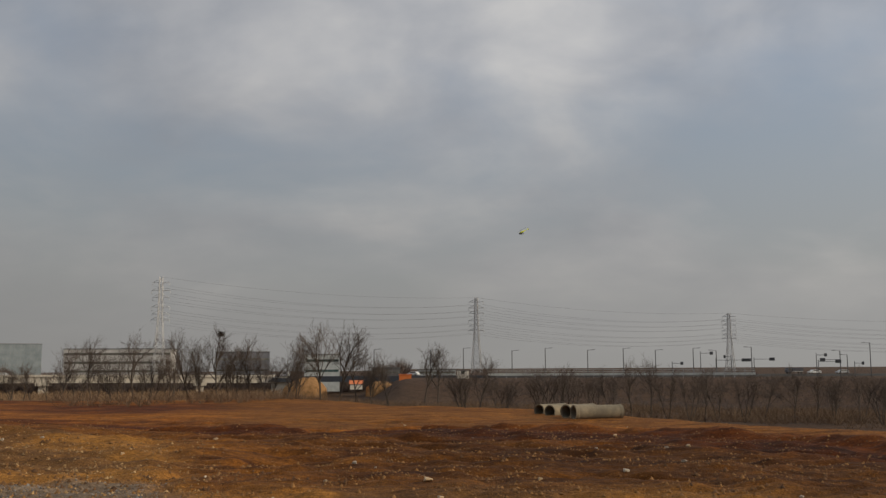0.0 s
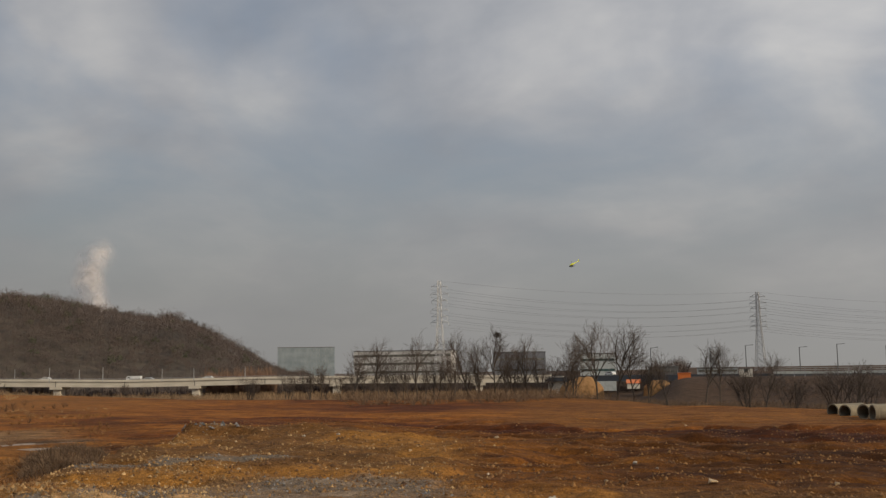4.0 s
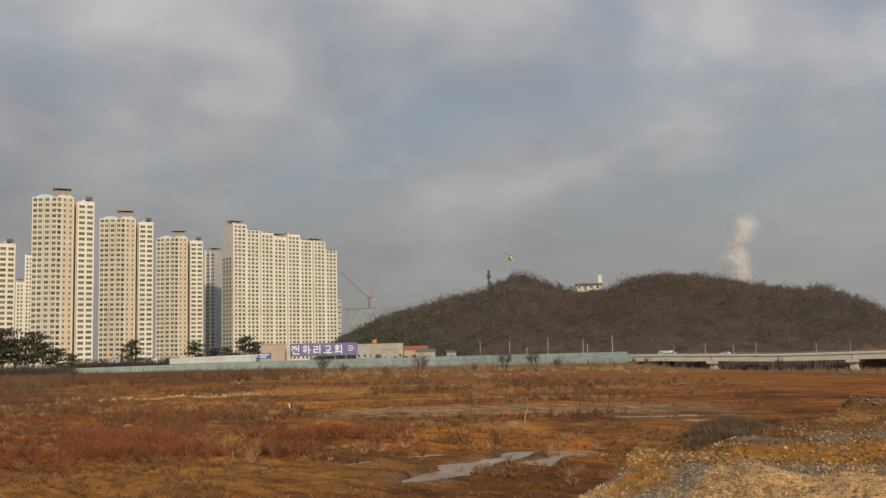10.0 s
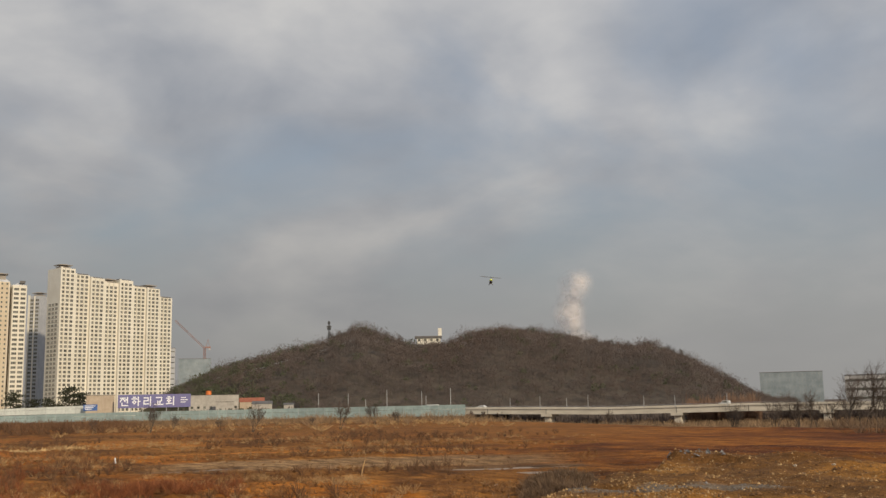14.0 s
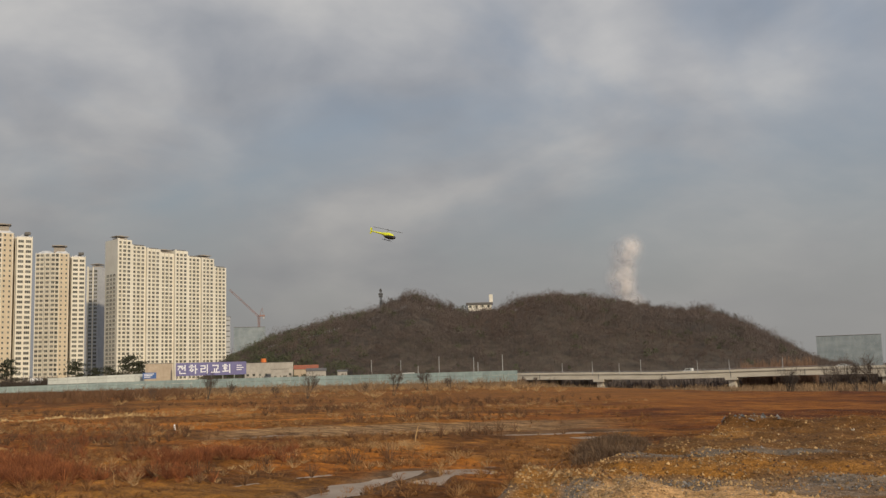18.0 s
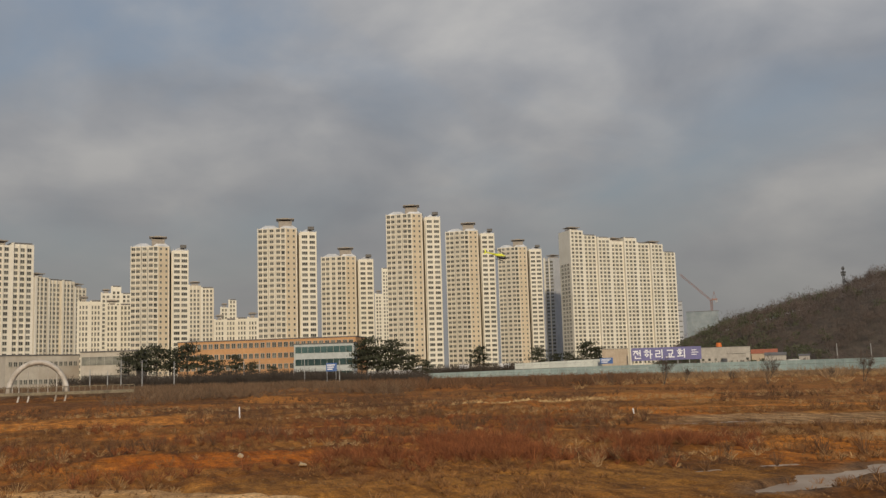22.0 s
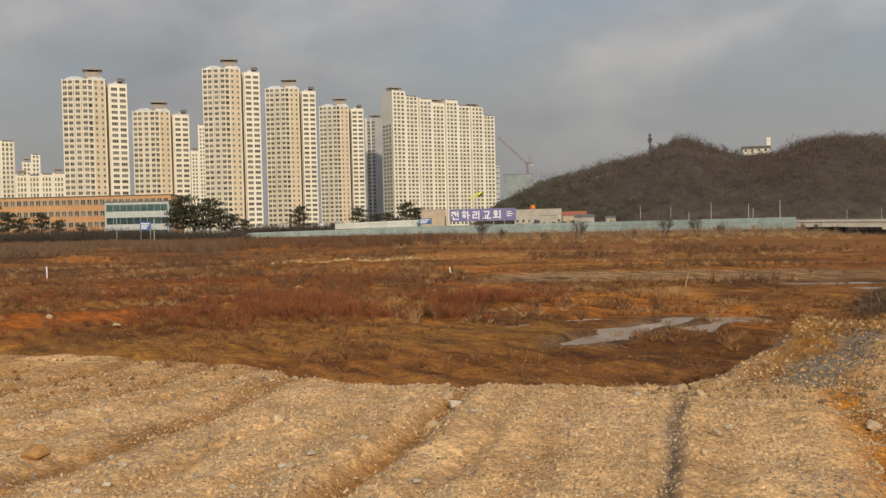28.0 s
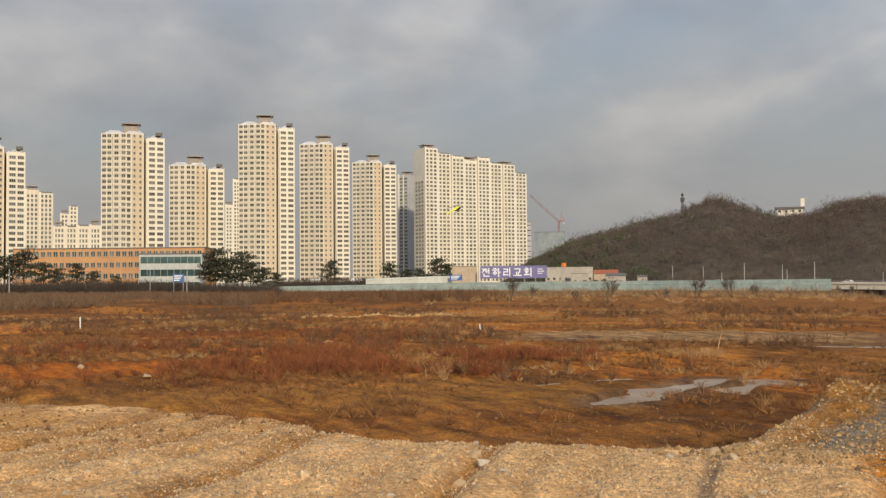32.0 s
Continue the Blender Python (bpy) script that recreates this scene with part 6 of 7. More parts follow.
def pine_meshes(seed, h):
    r = rng(seed)
    segs = [((0, 0, -0.3), (0.1 * h * 0.1, 0, h * 0.5), h * 0.022, h * 0.016), ((0.01 * h, 0, h * 0.5), (0.03 * h, 0.01 * h, h * 0.95), h * 0.016, 0.03)]
    b, e = [], []
    for k in range(9):
        z = h * (0.42 + 0.55 * k / 8)
        th = k * 2.4 + r.uniform(0, 0.5)
        L = h * 0.30 * (1.05 - 0.6 * k / 8)
        q = Vector((math.cos(th) * L, math.sin(th) * L, z + 0.05 * h))
        segs.append(((0.02 * h, 0, z - 0.03 * h), tuple(q), h * 0.008, 0.02))
        n = 110
        off = r.normal(0, 1, (n, 3)) * np.array([0.105, 0.105, 0.024]) * h
        c = np.array(q) * np.array([0.75, 0.75, 1]) + off
        b.append(c)
        e.append(c + r.normal(0, 1, (n, 3)) * 0.028 * h + np.array([0, 0, 0.014 * h]))
    return segs_mesh("trunk", segs, M["bark"], 6), sliver_mesh("crown", np.concatenate(b), np.concatenate(e), 0.02 * h, 0.035 * h, M["pine"], r)


PINES = [pine_meshes(600 + k, 10.0) for k in range(3)]


def pine_tree(az, d, top_el, k, label="dark green pine with a spreading crown"):
    base = zg(az, d)
    s = (height(top_el, d) - base) / 10.3
    ob = thing("pine_tree", label, "pine tree", Matrix.Translation(at(az, d, base)) @ Matrix.Rotation(az * 3.0, 4, "Z") @ Matrix.Scale(s, 4), "pine trees")
    part("trunk", PINES[k % 3][0], None, ob)
    part("crown", PINES[k % 3][1], None, ob)


for k, (az, el) in enumerate(((75.9, 1.89), (75.3, 1.3), (74.4, 1.75), (73.95, 1.15), (73.2, 0.85), (76.2, 1.3), (72.5, 0.6), (69.45, 1.22), (66.0, 1.09), (63.3, 1.33), (62.7, 1.0), (65.0, 0.72), (64.3, 0.75), (83.2, 1.12), (84.2, 0.9), (85.9, 1.8), (86.7, 1.5), (87.5, 1.75), (88.3, 1.6), (89.0, 1.4), (82.4, 0.75), (81.2, 0.5), (84.9, 1.2))):
    pine_tree(az, 325 if az > 72 else 520, el, k)


# ---- scrub, grass and weeds ----
# strips of the field that nothing grows on: headings and distances
BARE = ((86, 104, 58, 76), (78.5, 91, 30.3, 36.6), (68, 77.5, 40.6, 43.4), (36, 60, 45, 55.5), (36, 62, 61, 65))


def scrub(name, label, az0, az1, d0, d1, n, h0, h1, material, blades, seed, width=0.05, top=0.5, spread=0.5, patchy=0.0, least=0.48):
    r = rng(seed)
    az, d = r.uniform(az0, az1, n), np.sqrt(r.uniform(d0 ** 2, d1 ** 2, n))
    P = polar(az, d, 0 * d)
    if patchy:
        keep = fbm(P[:, 0], P[:, 1], patchy, 3, seed) + r.uniform(-0.08, 0.08, n) > least
        P, az, d = P[keep], az[keep], d[keep]
    # the growth thins out raggedly towards the borders of its patch
    rim = np.minimum(np.minimum(az - az0, az1 - az) / (0.16 * (az1 - az0)), np.minimum(d - d0, d1 - d) / (0.16 * (d1 - d0)))
    keep = rim + 1.6 * (fbm(P[:, 0], P[:, 1], 0.12 * d0 + 2.0, 3, seed + 7) - 0.5) > r.uniform(0, 0.7, len(rim))
    if 711 <= seed <= 715:
        for a0, a1, r0, r1 in BARE:
            keep &= ~((az > a0) & (az < a1) & (d > r0) & (d < r1) & (r.uniform(0, 1, len(d)) < 0.96))
    P = P[keep]
    P[:, 2] = ground_z(P[:, 0], P[:, 1]) - 0.02
    mid, tip, C, H = brooms(P, r.uniform(h0, h1, len(P)), blades, r, spread, 0.3)
    base = C + (mid - C) * 0.25
    ob = new(name, sliver_mesh(name, base, tip, width * 0.6, width * top, material, r))
    return tagged(ob, label, "vegetation", kind="stuff")


M["brush"] = mat("brown_brush", (0.115, 0.072, 0.042), (0.19, 0.122, 0.072), 0.3, 1.0, island=0.35)
M["field_weed"] = mat("red_brown_weeds", (0.105, 0.054, 0.027), (0.18, 0.096, 0.047), 0.3, 1.0, island=0.35)
M["tan_brush"] = mat("tan_dry_brush", (0.20, 0.125, 0.066), (0.31, 0.205, 0.115), 0.3, 1.0, island=0.35)
M["rust_weed"] = mat("rust_red_weeds", (0.13, 0.040, 0.014), (0.30, 0.105, 0.036), 2.0, 1.0, island=0.4)
M["straw"] = mat("dry_straw", (0.33, 0.20, 0.085), (0.46, 0.30, 0.14), 0.6, 0.95, island=0.35)
M["dry_grass"] = mat("brown_dry_grass", (0.12, 0.052, 0.018), (0.34, 0.170, 0.058), 2.2, 0.95, island=0.25)
M["tan_twig"] = mat("tan_young_twigs", (0.17, 0.10, 0.065), (0.25, 0.155, 0.10), 0.3, 1.0, island=0.3)

scrub("strip_brush", "tangled leafless brush below the field's edge", -27, 25, 74, 135, 8000, 0.4, 1.5, M["brush"], 14, 701, 0.025, 0.6, 0.9, 9.0, 0.44)
scrub("bank_woods", "young leafless trees on the road bank", -28, 1, 150, 326, 5000, 0.5, 1.8, M["woods"], 16, 702, 0.05, 0.5, 0.9)
scrub("fence_brush", "brown brush in front of the panel fence", 39, 63, 140, 430, 3000, 0.8, 2.3, M["tan_brush"], 22, 703, 0.06, 0.6, 0.8, 22.0, 0.5)
scrub("fence_thicket", "brown leafless thicket in front of the fence", 59, 77, 110, 430, 3000, 0.8, 2.4, M["field_weed"], 22, 709, 0.06, 0.6, 0.8, 22.0, 0.45)
scrub("fence_grass", "tall straw-coloured grass before the panel fence", 38, 64, 110, 420, 3800, 0.25, 0.8, M["straw"], 20, 704, 0.05, 0.7, 1.0, 30.0)
scrub("town_thicket", "brown thicket of bare shrubs under the pines", 72, 93, 285, 322, 1500, 2.0, 5.4, M["bark"], 30, 721, 0.09, 0.6, 0.7)
scrub("street_shrubs", "dark leafless shrubs along the street before the towers", 62.6, 73.5, 488, 515, 800, 5.5, 9.5, M["bark"], 26, 723, 0.14, 0.6, 0.6)
scrub("ditch_brush", "brown brush beyond the arch footbridge", 89, 99, 162, 270, 3000, 0.5, 2.4, M["brush"], 18, 722, 0.05, 0.6, 0.9, 12.0, 0.46)
scrub("town_brush", "brown leafless brush below the buildings", 73, 90.5, 105, 270, 7000, 0.5, 1.9, M["brush"], 16, 705, 0.05, 0.6, 0.9, 12.0, 0.46)
scrub("bridge_brush", "brown brush under the road bridge", 8, 43, 300, 400, 2600, 2.2, 4.4, M["tan_brush"], 16, 706, 0.12, 0.7, 0.8)
scrub("poplar_brush", "upright tan saplings at the foot of the hill", 25.2, 29.6, 440, 490, 260, 10.0, 15.0, M["tan_twig"], 30, 707, 0.16, 0.6, 0.12)
scrub("far_thicket", "dark leafless thicket behind the road bridge", 2, 25.5, 432, 505, 900, 6.0, 10.5, M["woods"], 34, 710, 0.22, 0.6, 0.5)
scrub("hill_foot_brush", "dark brush along the foot of the hill", 19, 60, 470, 520, 1800, 3.0, 7.0, M["woods"], 18, 708, 0.25, 1.2, 0.4)
scrub("field_grass", "brown dry grass over the field", 34, 108, 12.5, 75, 17000, 0.10, 0.28, M["dry_grass"], 22, 711, 0.016, 0.5, 0.9, 4.0, 0.50)
scrub("field_straw", "pale straw tufts over the field", 34, 108, 20, 95, 6400, 0.10, 0.40, M["straw"], 22, 712, 0.016, 0.4, 0.9, 5.0, 0.54)
scrub("rust_weeds", "rust-red weeds in a broad patch", 54, 80, 27, 41, 3600, 0.15, 0.62, M["rust_weed"], 30, 713, 0.013, 0.5, 0.8, 3.0, 0.53)
scrub("rust_weeds_far", "red-brown weeds over the far field", 58, 106, 26, 62, 3000, 0.15, 0.5, M["rust_weed"], 26, 714, 0.018, 0.5, 0.7, 5.0, 0.56)
scrub("brown_weeds", "brown weed stalks over the field", 36, 108, 26, 110, 6000, 0.2, 0.7, M["field_weed"], 24, 715, 0.022, 0.5, 0.6, 6.0, 0.54)
scrub("heap_weeds", "dark twigs over a low heap", 34.2, 38.5, 27, 33, 900, 0.15, 0.45, M["brush"], 14, 716, 0.014, 0.6, 0.8)
scrub("straw_line", "line of pale straw along a furrow", 47, 60, 35, 38.5, 700, 0.12, 0.4, M["straw"], 18, 717, 0.012, 0.4, 0.9, 3.0, 0.5)


def stalk(az, d, h, material, label, lean=0.0, r=0.018, name="weed_stalk"):
    ob = thing(name, label, "plant", Matrix.Translation(at(az, d, zg(az, d))) @ Matrix.Rotation(radians(az), 4, "Z"), "tall stalks")
    rr = rng(int(az * 100))
    p, segs, twigs = Vector((0, 0, -0.05)), [], []
    for i in range(4):
        q = p + Vector((lean * h / 4 + rr.normal(0, 0.02), rr.normal(0, 0.03), h / 4))
        segs.append((p, q, r * (1 - 0.2 * i), r * (1 - 0.2 * (i + 1))))
        if i:
            twigs.append((q, q + Vector((rr.normal(0, 0.12), rr.normal(0, 0.12), 0.1)), r * 0.5, r * 0.3))
        p = q
    part("stem", segs_mesh("stem", segs, material, 6), None, ob)
    for t in twigs:
        part("side_shoot", segs_mesh("side_shoot", [t], material, 4), None, ob)


stalk(47.52, 39, 0.85, M["straw"], "bent straw-coloured stalk standing in the field", 0.15, 0.035)
stalk(56.8, 17.5, 0.55, M["dry_grass"], "thin dead stalk beside the puddle", 0.1, 0.012)
stalk(63.9, 27, 0.5, M["straw"], "thin dead stalk in the field", -0.2, 0.012)
stalk(33.2, 26, 1.0, M["bark"], "leaning dead twig on a gravel heap", -0.9, 0.012)
stalk(35.0, 24, 1.1, M["bark"], "leaning dead twig on a gravel heap", 1.1, 0.012)
for az, d, h in ((83.05, 66, 0.75), (60.8, 58, 0.3)):
    b = bmesh.new()
    tube_bm(b, (0, 0, -0.3), (-0.12, 0, h), 0.045, 0.04, 7)
    ob = new("marker_post", finish(b, "marker_post", M["letter"]))
    ob.matrix_basis = Matrix.Translation(at(az, d, zg(az, d)))
    tagged(ob, "short white marker post in the dry field", "post", "marker posts")


# ---- stones, puddles ----
M["stone"] = mat("pale_stone", (0.42, 0.31, 0.19), (0.60, 0.48, 0.33), 9.0, 0.9, bump=0.4, vary=0.25, c3=(0.42, 0.28, 0.13), scale2=2.0)
M["stone_grey"] = mat("grey_stone", (0.40, 0.33, 0.24), (0.58, 0.50, 0.39), 9.0, 0.9, bump=0.4, vary=0.25)
M["clod_rock"] = mat("orange_soil_lump", (0.34, 0.17, 0.05), (0.46, 0.26, 0.09), 6.0, 0.95, bump=0.5, vary=0.2)
M["pebble"] = mat("pebbles", (0.42, 0.26, 0.12), (0.62, 0.43, 0.23), 6.0, 0.9, island=0.35)
M["gravel_bits"] = mat("grey_gravel", (0.13, 0.115, 0.10), (0.25, 0.228, 0.20), 6.0, 0.9, island=0.5)
M["clod"] = mat("orange_clods", (0.17, 0.078, 0.022), (0.28, 0.142, 0.045), 5.0, 0.95, island=0.4)


def rock_mesh(seed):
    """A broken stone: the hull of a few random points, with worn edges."""
    r = rng(seed)
    bm = bmesh.new()
    for p in r.normal(0, 1, (15, 3)):
        p = p / np.linalg.norm(p) * r.uniform(0.42, 0.56)
        bm.verts.new(p * np.array([1.0, 0.9, 0.85]))
    hull = bmesh.ops.convex_hull(bm, input=bm.verts)
    bmesh.ops.delete(bm, geom=[g for g in hull["geom_interior"] if isinstance(g, bmesh.types.BMVert)], context="VERTS")
    bmesh.ops.bevel(bm, geom=list(bm.edges), offset=0.035, segments=1, affect="EDGES")
    return finish(bm, "rock", M["clod_rock"] if seed >= 806 else M["stone"] if seed % 2 else M["stone_grey"])


ROCKS = [rock_mesh(800 + i) for i in range(8)]


def rock(az, d, size, kind, label="pale stone lying on the bare ground", flat=0.62, sink=0.3):
    r = rng(int(abs(az) * 317 + d * 71))
    z = zg(az, d) + size * flat * (0.5 - sink)
    ob = new("rock", ROCKS[kind % 8])
    ob.matrix_basis = Matrix.Translation(at(az, d, z)) @ Matrix.Rotation(r.uniform(0, 6.3), 4, "Z") @ Matrix.Diagonal((size, size * r.uniform(0.7, 1.0), size * flat, 1))
    return tagged(ob, label, "stone", "loose stones")


for az, d, s, k, lb in ((61.2, 9.75, 0.21, 1, "pale grey stone on the edge of the fill"), (60.8, 9.35, 0.2, 0, "ochre stone on the edge of the fill"), (62.1, 8.6, 0.17, 3, "ochre stone in a wheel rut"), (47.87, 10.0, 0.22, 1, "rounded tan stone on the edge of the fill"), (46.9, 9.5, 0.16, 3, "tan stone beside a rut"), (66.1, 7.7, 0.08, 4, "small white stone in a wheel rut"), (70.3, 7.0, 0.12, 3, "ochre stone on the gravel fill"), (83.9, 8.1, 0.26, 6, "orange block of soil on the fill"), (71.0, 8.7, 0.22, 1, "tan stone on the gravel fill"), (79.6, 29.5, 0.32, 1, "tan boulder among red soil"), (83.05, 34.0, 0.36, 3, "tan boulder among red soil"), (33.6, 12.7, 0.14, 1, "pale stone on a gravel heap"), (28.0, 13.3, 0.12, 3, "pale stone on a gravel heap"), (52.3, 12.6, 0.3, 1, "tan stone at the foot of the fill"), (73.4, 30.5, 0.35, 6, "orange clod among red weeds"), (69.6, 44, 0.6, 7, "heap of orange clods in the field"), (46.0, 8.0, 0.13, 3, "tan stone on the gravel fill"), (45.2, 8.3, 0.1, 2, "dark stone on the gravel fill"), (46.6, 7.2, 0.12, 5, "tan stone on the gravel fill"), (38.0, 8.8, 0.2, 3, "tan stone on the gravel fill")):
    rock(az, d, s, k, lb)
rs_ = rng(91)
for i in range(150):
    az = rs_.uniform(44, 98) if i < 90 else rs_.uniform(-20, 44)
    d = rs_.uniform(5.5, 11.5) if i < 90 else rs_.uniform(12, 46)
    rock(az, d, rs_.uniform(0.035, 0.10) * (1 if i < 90 else 2.0), int(rs_.integers(0, 6)), "small stone on the bare ground")


def pebbles(name, label, az0, az1, d0, d1, n, s0, s1, material, seed, power=1.0, mask=None):
    """Loose small stones, half sunk in the ground, as joined four-sided lumps."""
    r = rng(seed)
    az = r.uniform(az0, az1, n)
    d = d0 + (d1 - d0) * r.uniform(0, 1, n) ** power
    # thinning out towards the borders
    rim = np.minimum(np.minimum(az - az0, az1 - az) / (0.12 * (az1 - az0)), np.minimum(d - d0 + 0.2, d1 - d) / (0.12 * (d1 - d0)))
    keep = (rim > r.uniform(0, 1, n)) | (d < d0 + 0.12 * (d1 - d0)) & (az > az0 + 0.12 * (az1 - az0))
    az, d = az[keep], d[keep]
    P = polar(az, d, 0 * d)
    if mask is not None:
        keep = mask(P[:, 0], P[:, 1], az, d)
        P = P[keep]
    drift = fbm(P[:, 0], P[:, 1], 1.3, 4, seed + 3) + r.uniform(-0.16, 0.16, len(P)) > 0.45
    P = P[drift]
    n = len(P)
    S = s0 * (s1 / s0) ** (r.uniform(0, 1, n) ** 2.2)
    P[:, 2] = ground_z(P[:, 0], P[:, 1]) + S * 0.12
    unit = np.array([(1, 0, -0.3), (0, 1, -0.3), (-1, 0, -0.3), (0, -1, -0.3), (0, 0, 0.85)], float) * 0.5
    jit = unit[None] * r.uniform(0.6, 1.25, (n, 5, 1)) + r.normal(0, 0.08, (n, 5, 3))
    th = r.uniform(0, 2 * np.pi, n)
    c, s = np.cos(th)[:, None], np.sin(th)[:, None]
    V = np.stack([jit[..., 0] * c - jit[..., 1] * s, jit[..., 0] * s + jit[..., 1] * c, jit[..., 2]], -1) * S[:, None, None] + P[:, None, :]
    F = np.array([(0, 1, 4), (1, 2, 4), (2, 3, 4), (3, 0, 4)])
    F = (np.arange(n)[:, None, None] * 5 + F[None]).reshape(-1, 3)
    tagged(new(name, poly_mesh(name, V.reshape(-1, 3), F, material)), label, "gravel", kind="stuff")


in_gravel = lambda x, y, az, d: gravel_cover(x, y, az, d) + rng(5).uniform(-0.3, 0.3, len(x)) > 0.45
on_heap = lambda x, y, az, d: (d < curve(az, FILL_EDGE) + 0.4 + 3.0 * np.exp(-((az - 46.0) / 2.6) ** 2)) & (rng(6).uniform(0, 1, len(x)) < 0.25 + 0.75 * smooth(24, 31, az))
on_fill = lambda x, y, az, d: d < curve(az, FILL_EDGE) + 0.4
M["fill_grit"] = mat("warm_grey_grit", (0.20, 0.155, 0.11), (0.36, 0.29, 0.22), 6.0, 0.9, island=0.45)
M["heap_stone"] = mat("brown_rubble", (0.24, 0.13, 0.042), (0.46, 0.29, 0.125), 6.0, 0.9, island=0.5)
pebbles("fill_pebbles", "pale pebbles strewn over the gravel fill", 24, 103, 4.5, 13.0, 120000, 0.010, 0.045, M["pebble"], 901, 1.0, on_fill)
pebbles("fill_gravel", "grey gravel bits strewn over the fill", 20, 103, 4.5, 13.5, 42000, 0.010, 0.035, M["fill_grit"], 902, 1.0, on_fill)
pebbles("heap_gravel", "grey gravel on the heaps", 10, 47, 9.0, 30, 30000, 0.015, 0.06, M["gravel_bits"], 903, 1.2, in_gravel)
pebbles("heap_pebbles", "ochre pebbles on the heaps", 12, 51, 9.5, 30, 66000, 0.016, 0.085, M["heap_stone"], 904, 1.0, on_heap)
pebbles("soil_clods", "orange clods over the dug soil", -27, 44, 13, 62, 70000, 0.02, 0.09, M["clod"], 905, 1.0)
M["dark_clod"] = mat("dark_wet_clods", (0.10, 0.046, 0.016), (0.19, 0.09, 0.03), 3.0, 0.95, island=0.4)
in_holes = lambda x, y, az, d: fbm(x * 0.5, y, 2.2, 4, 65) > 0.54
pebbles("dark_clods", "dark clods and torn roots over the dug soil", -27, 44, 14, 44, 42000, 0.02, 0.11, M["dark_clod"], 915, 1.0, in_holes)
sand = lambda x, y, az, d: np.abs(d - 79 - 1.5 * np.sin(az * 2.0)) < 1.4 * fbm(x, y, 3.0, 3, 66)
M["sand"] = mat("ochre_sand", (0.42, 0.25, 0.09), (0.58, 0.38, 0.17), 3.0, 0.95, island=0.3)
pebbles("sand_heaps", "pale sand heaps in a line over the field", 62, 72, 74, 84, 7000, 0.12, 0.45, M["sand"], 916, 1.0, sand)
pebbles("white_rubble", "pale rubble along a dark heap", 27, 36, 26.0, 29.5, 700, 0.05, 0.22, M["gravel_bits"], 906)
pebbles("field_clods", "brown clods over the field", 44, 101, 11, 60, 26000, 0.02, 0.10, M["clod"], 907)

def water_material():
    m = mat("muddy_water", (0.30, 0.215, 0.145), (0.40, 0.30, 0.21), 0.8, 0.46, c3=(0.26, 0.175, 0.105), scale2=0.35, stretch=(0.5, 1.6, 1))
    m.node_tree.nodes["Principled BSDF"].inputs["Specular IOR Level"].default_value = 0.35
    return m


M["water"] = water_material()
for k, (line, w) in enumerate(PUDDLES):
    level = LOW - 0.045 - (0.035 if k > 1 else 0.0) - 0.006 * k
    pts = [at(a, d, level) for a, d in line]
    bm = bmesh.new()
    lo = Vector((min(p.x for p in pts) - w - 1, min(p.y for p in pts) - w - 1, LOW - 0.045))
    hi = Vector((max(p.x for p in pts) + w + 1, max(p.y for p in pts) + w + 1, 0))
    outline = []
    for i in range(40):
        t = 2 * math.pi * i / 40
        c = (lo + hi) / 2
        outline.append((c.x + math.cos(t) * (hi.x - lo.x) * 0.56, c.y + math.sin(t) * (hi.y - lo.y) * 0.56))
    vs = [bm.verts.new((x, y, level)) for x, y in outline]
    bm.faces.new(vs)
    ob = new("puddle", finish(bm, "puddle", M["water"]))
    tagged(ob, "shallow muddy puddle that mirrors the grey sky", "puddle", kind="structure")


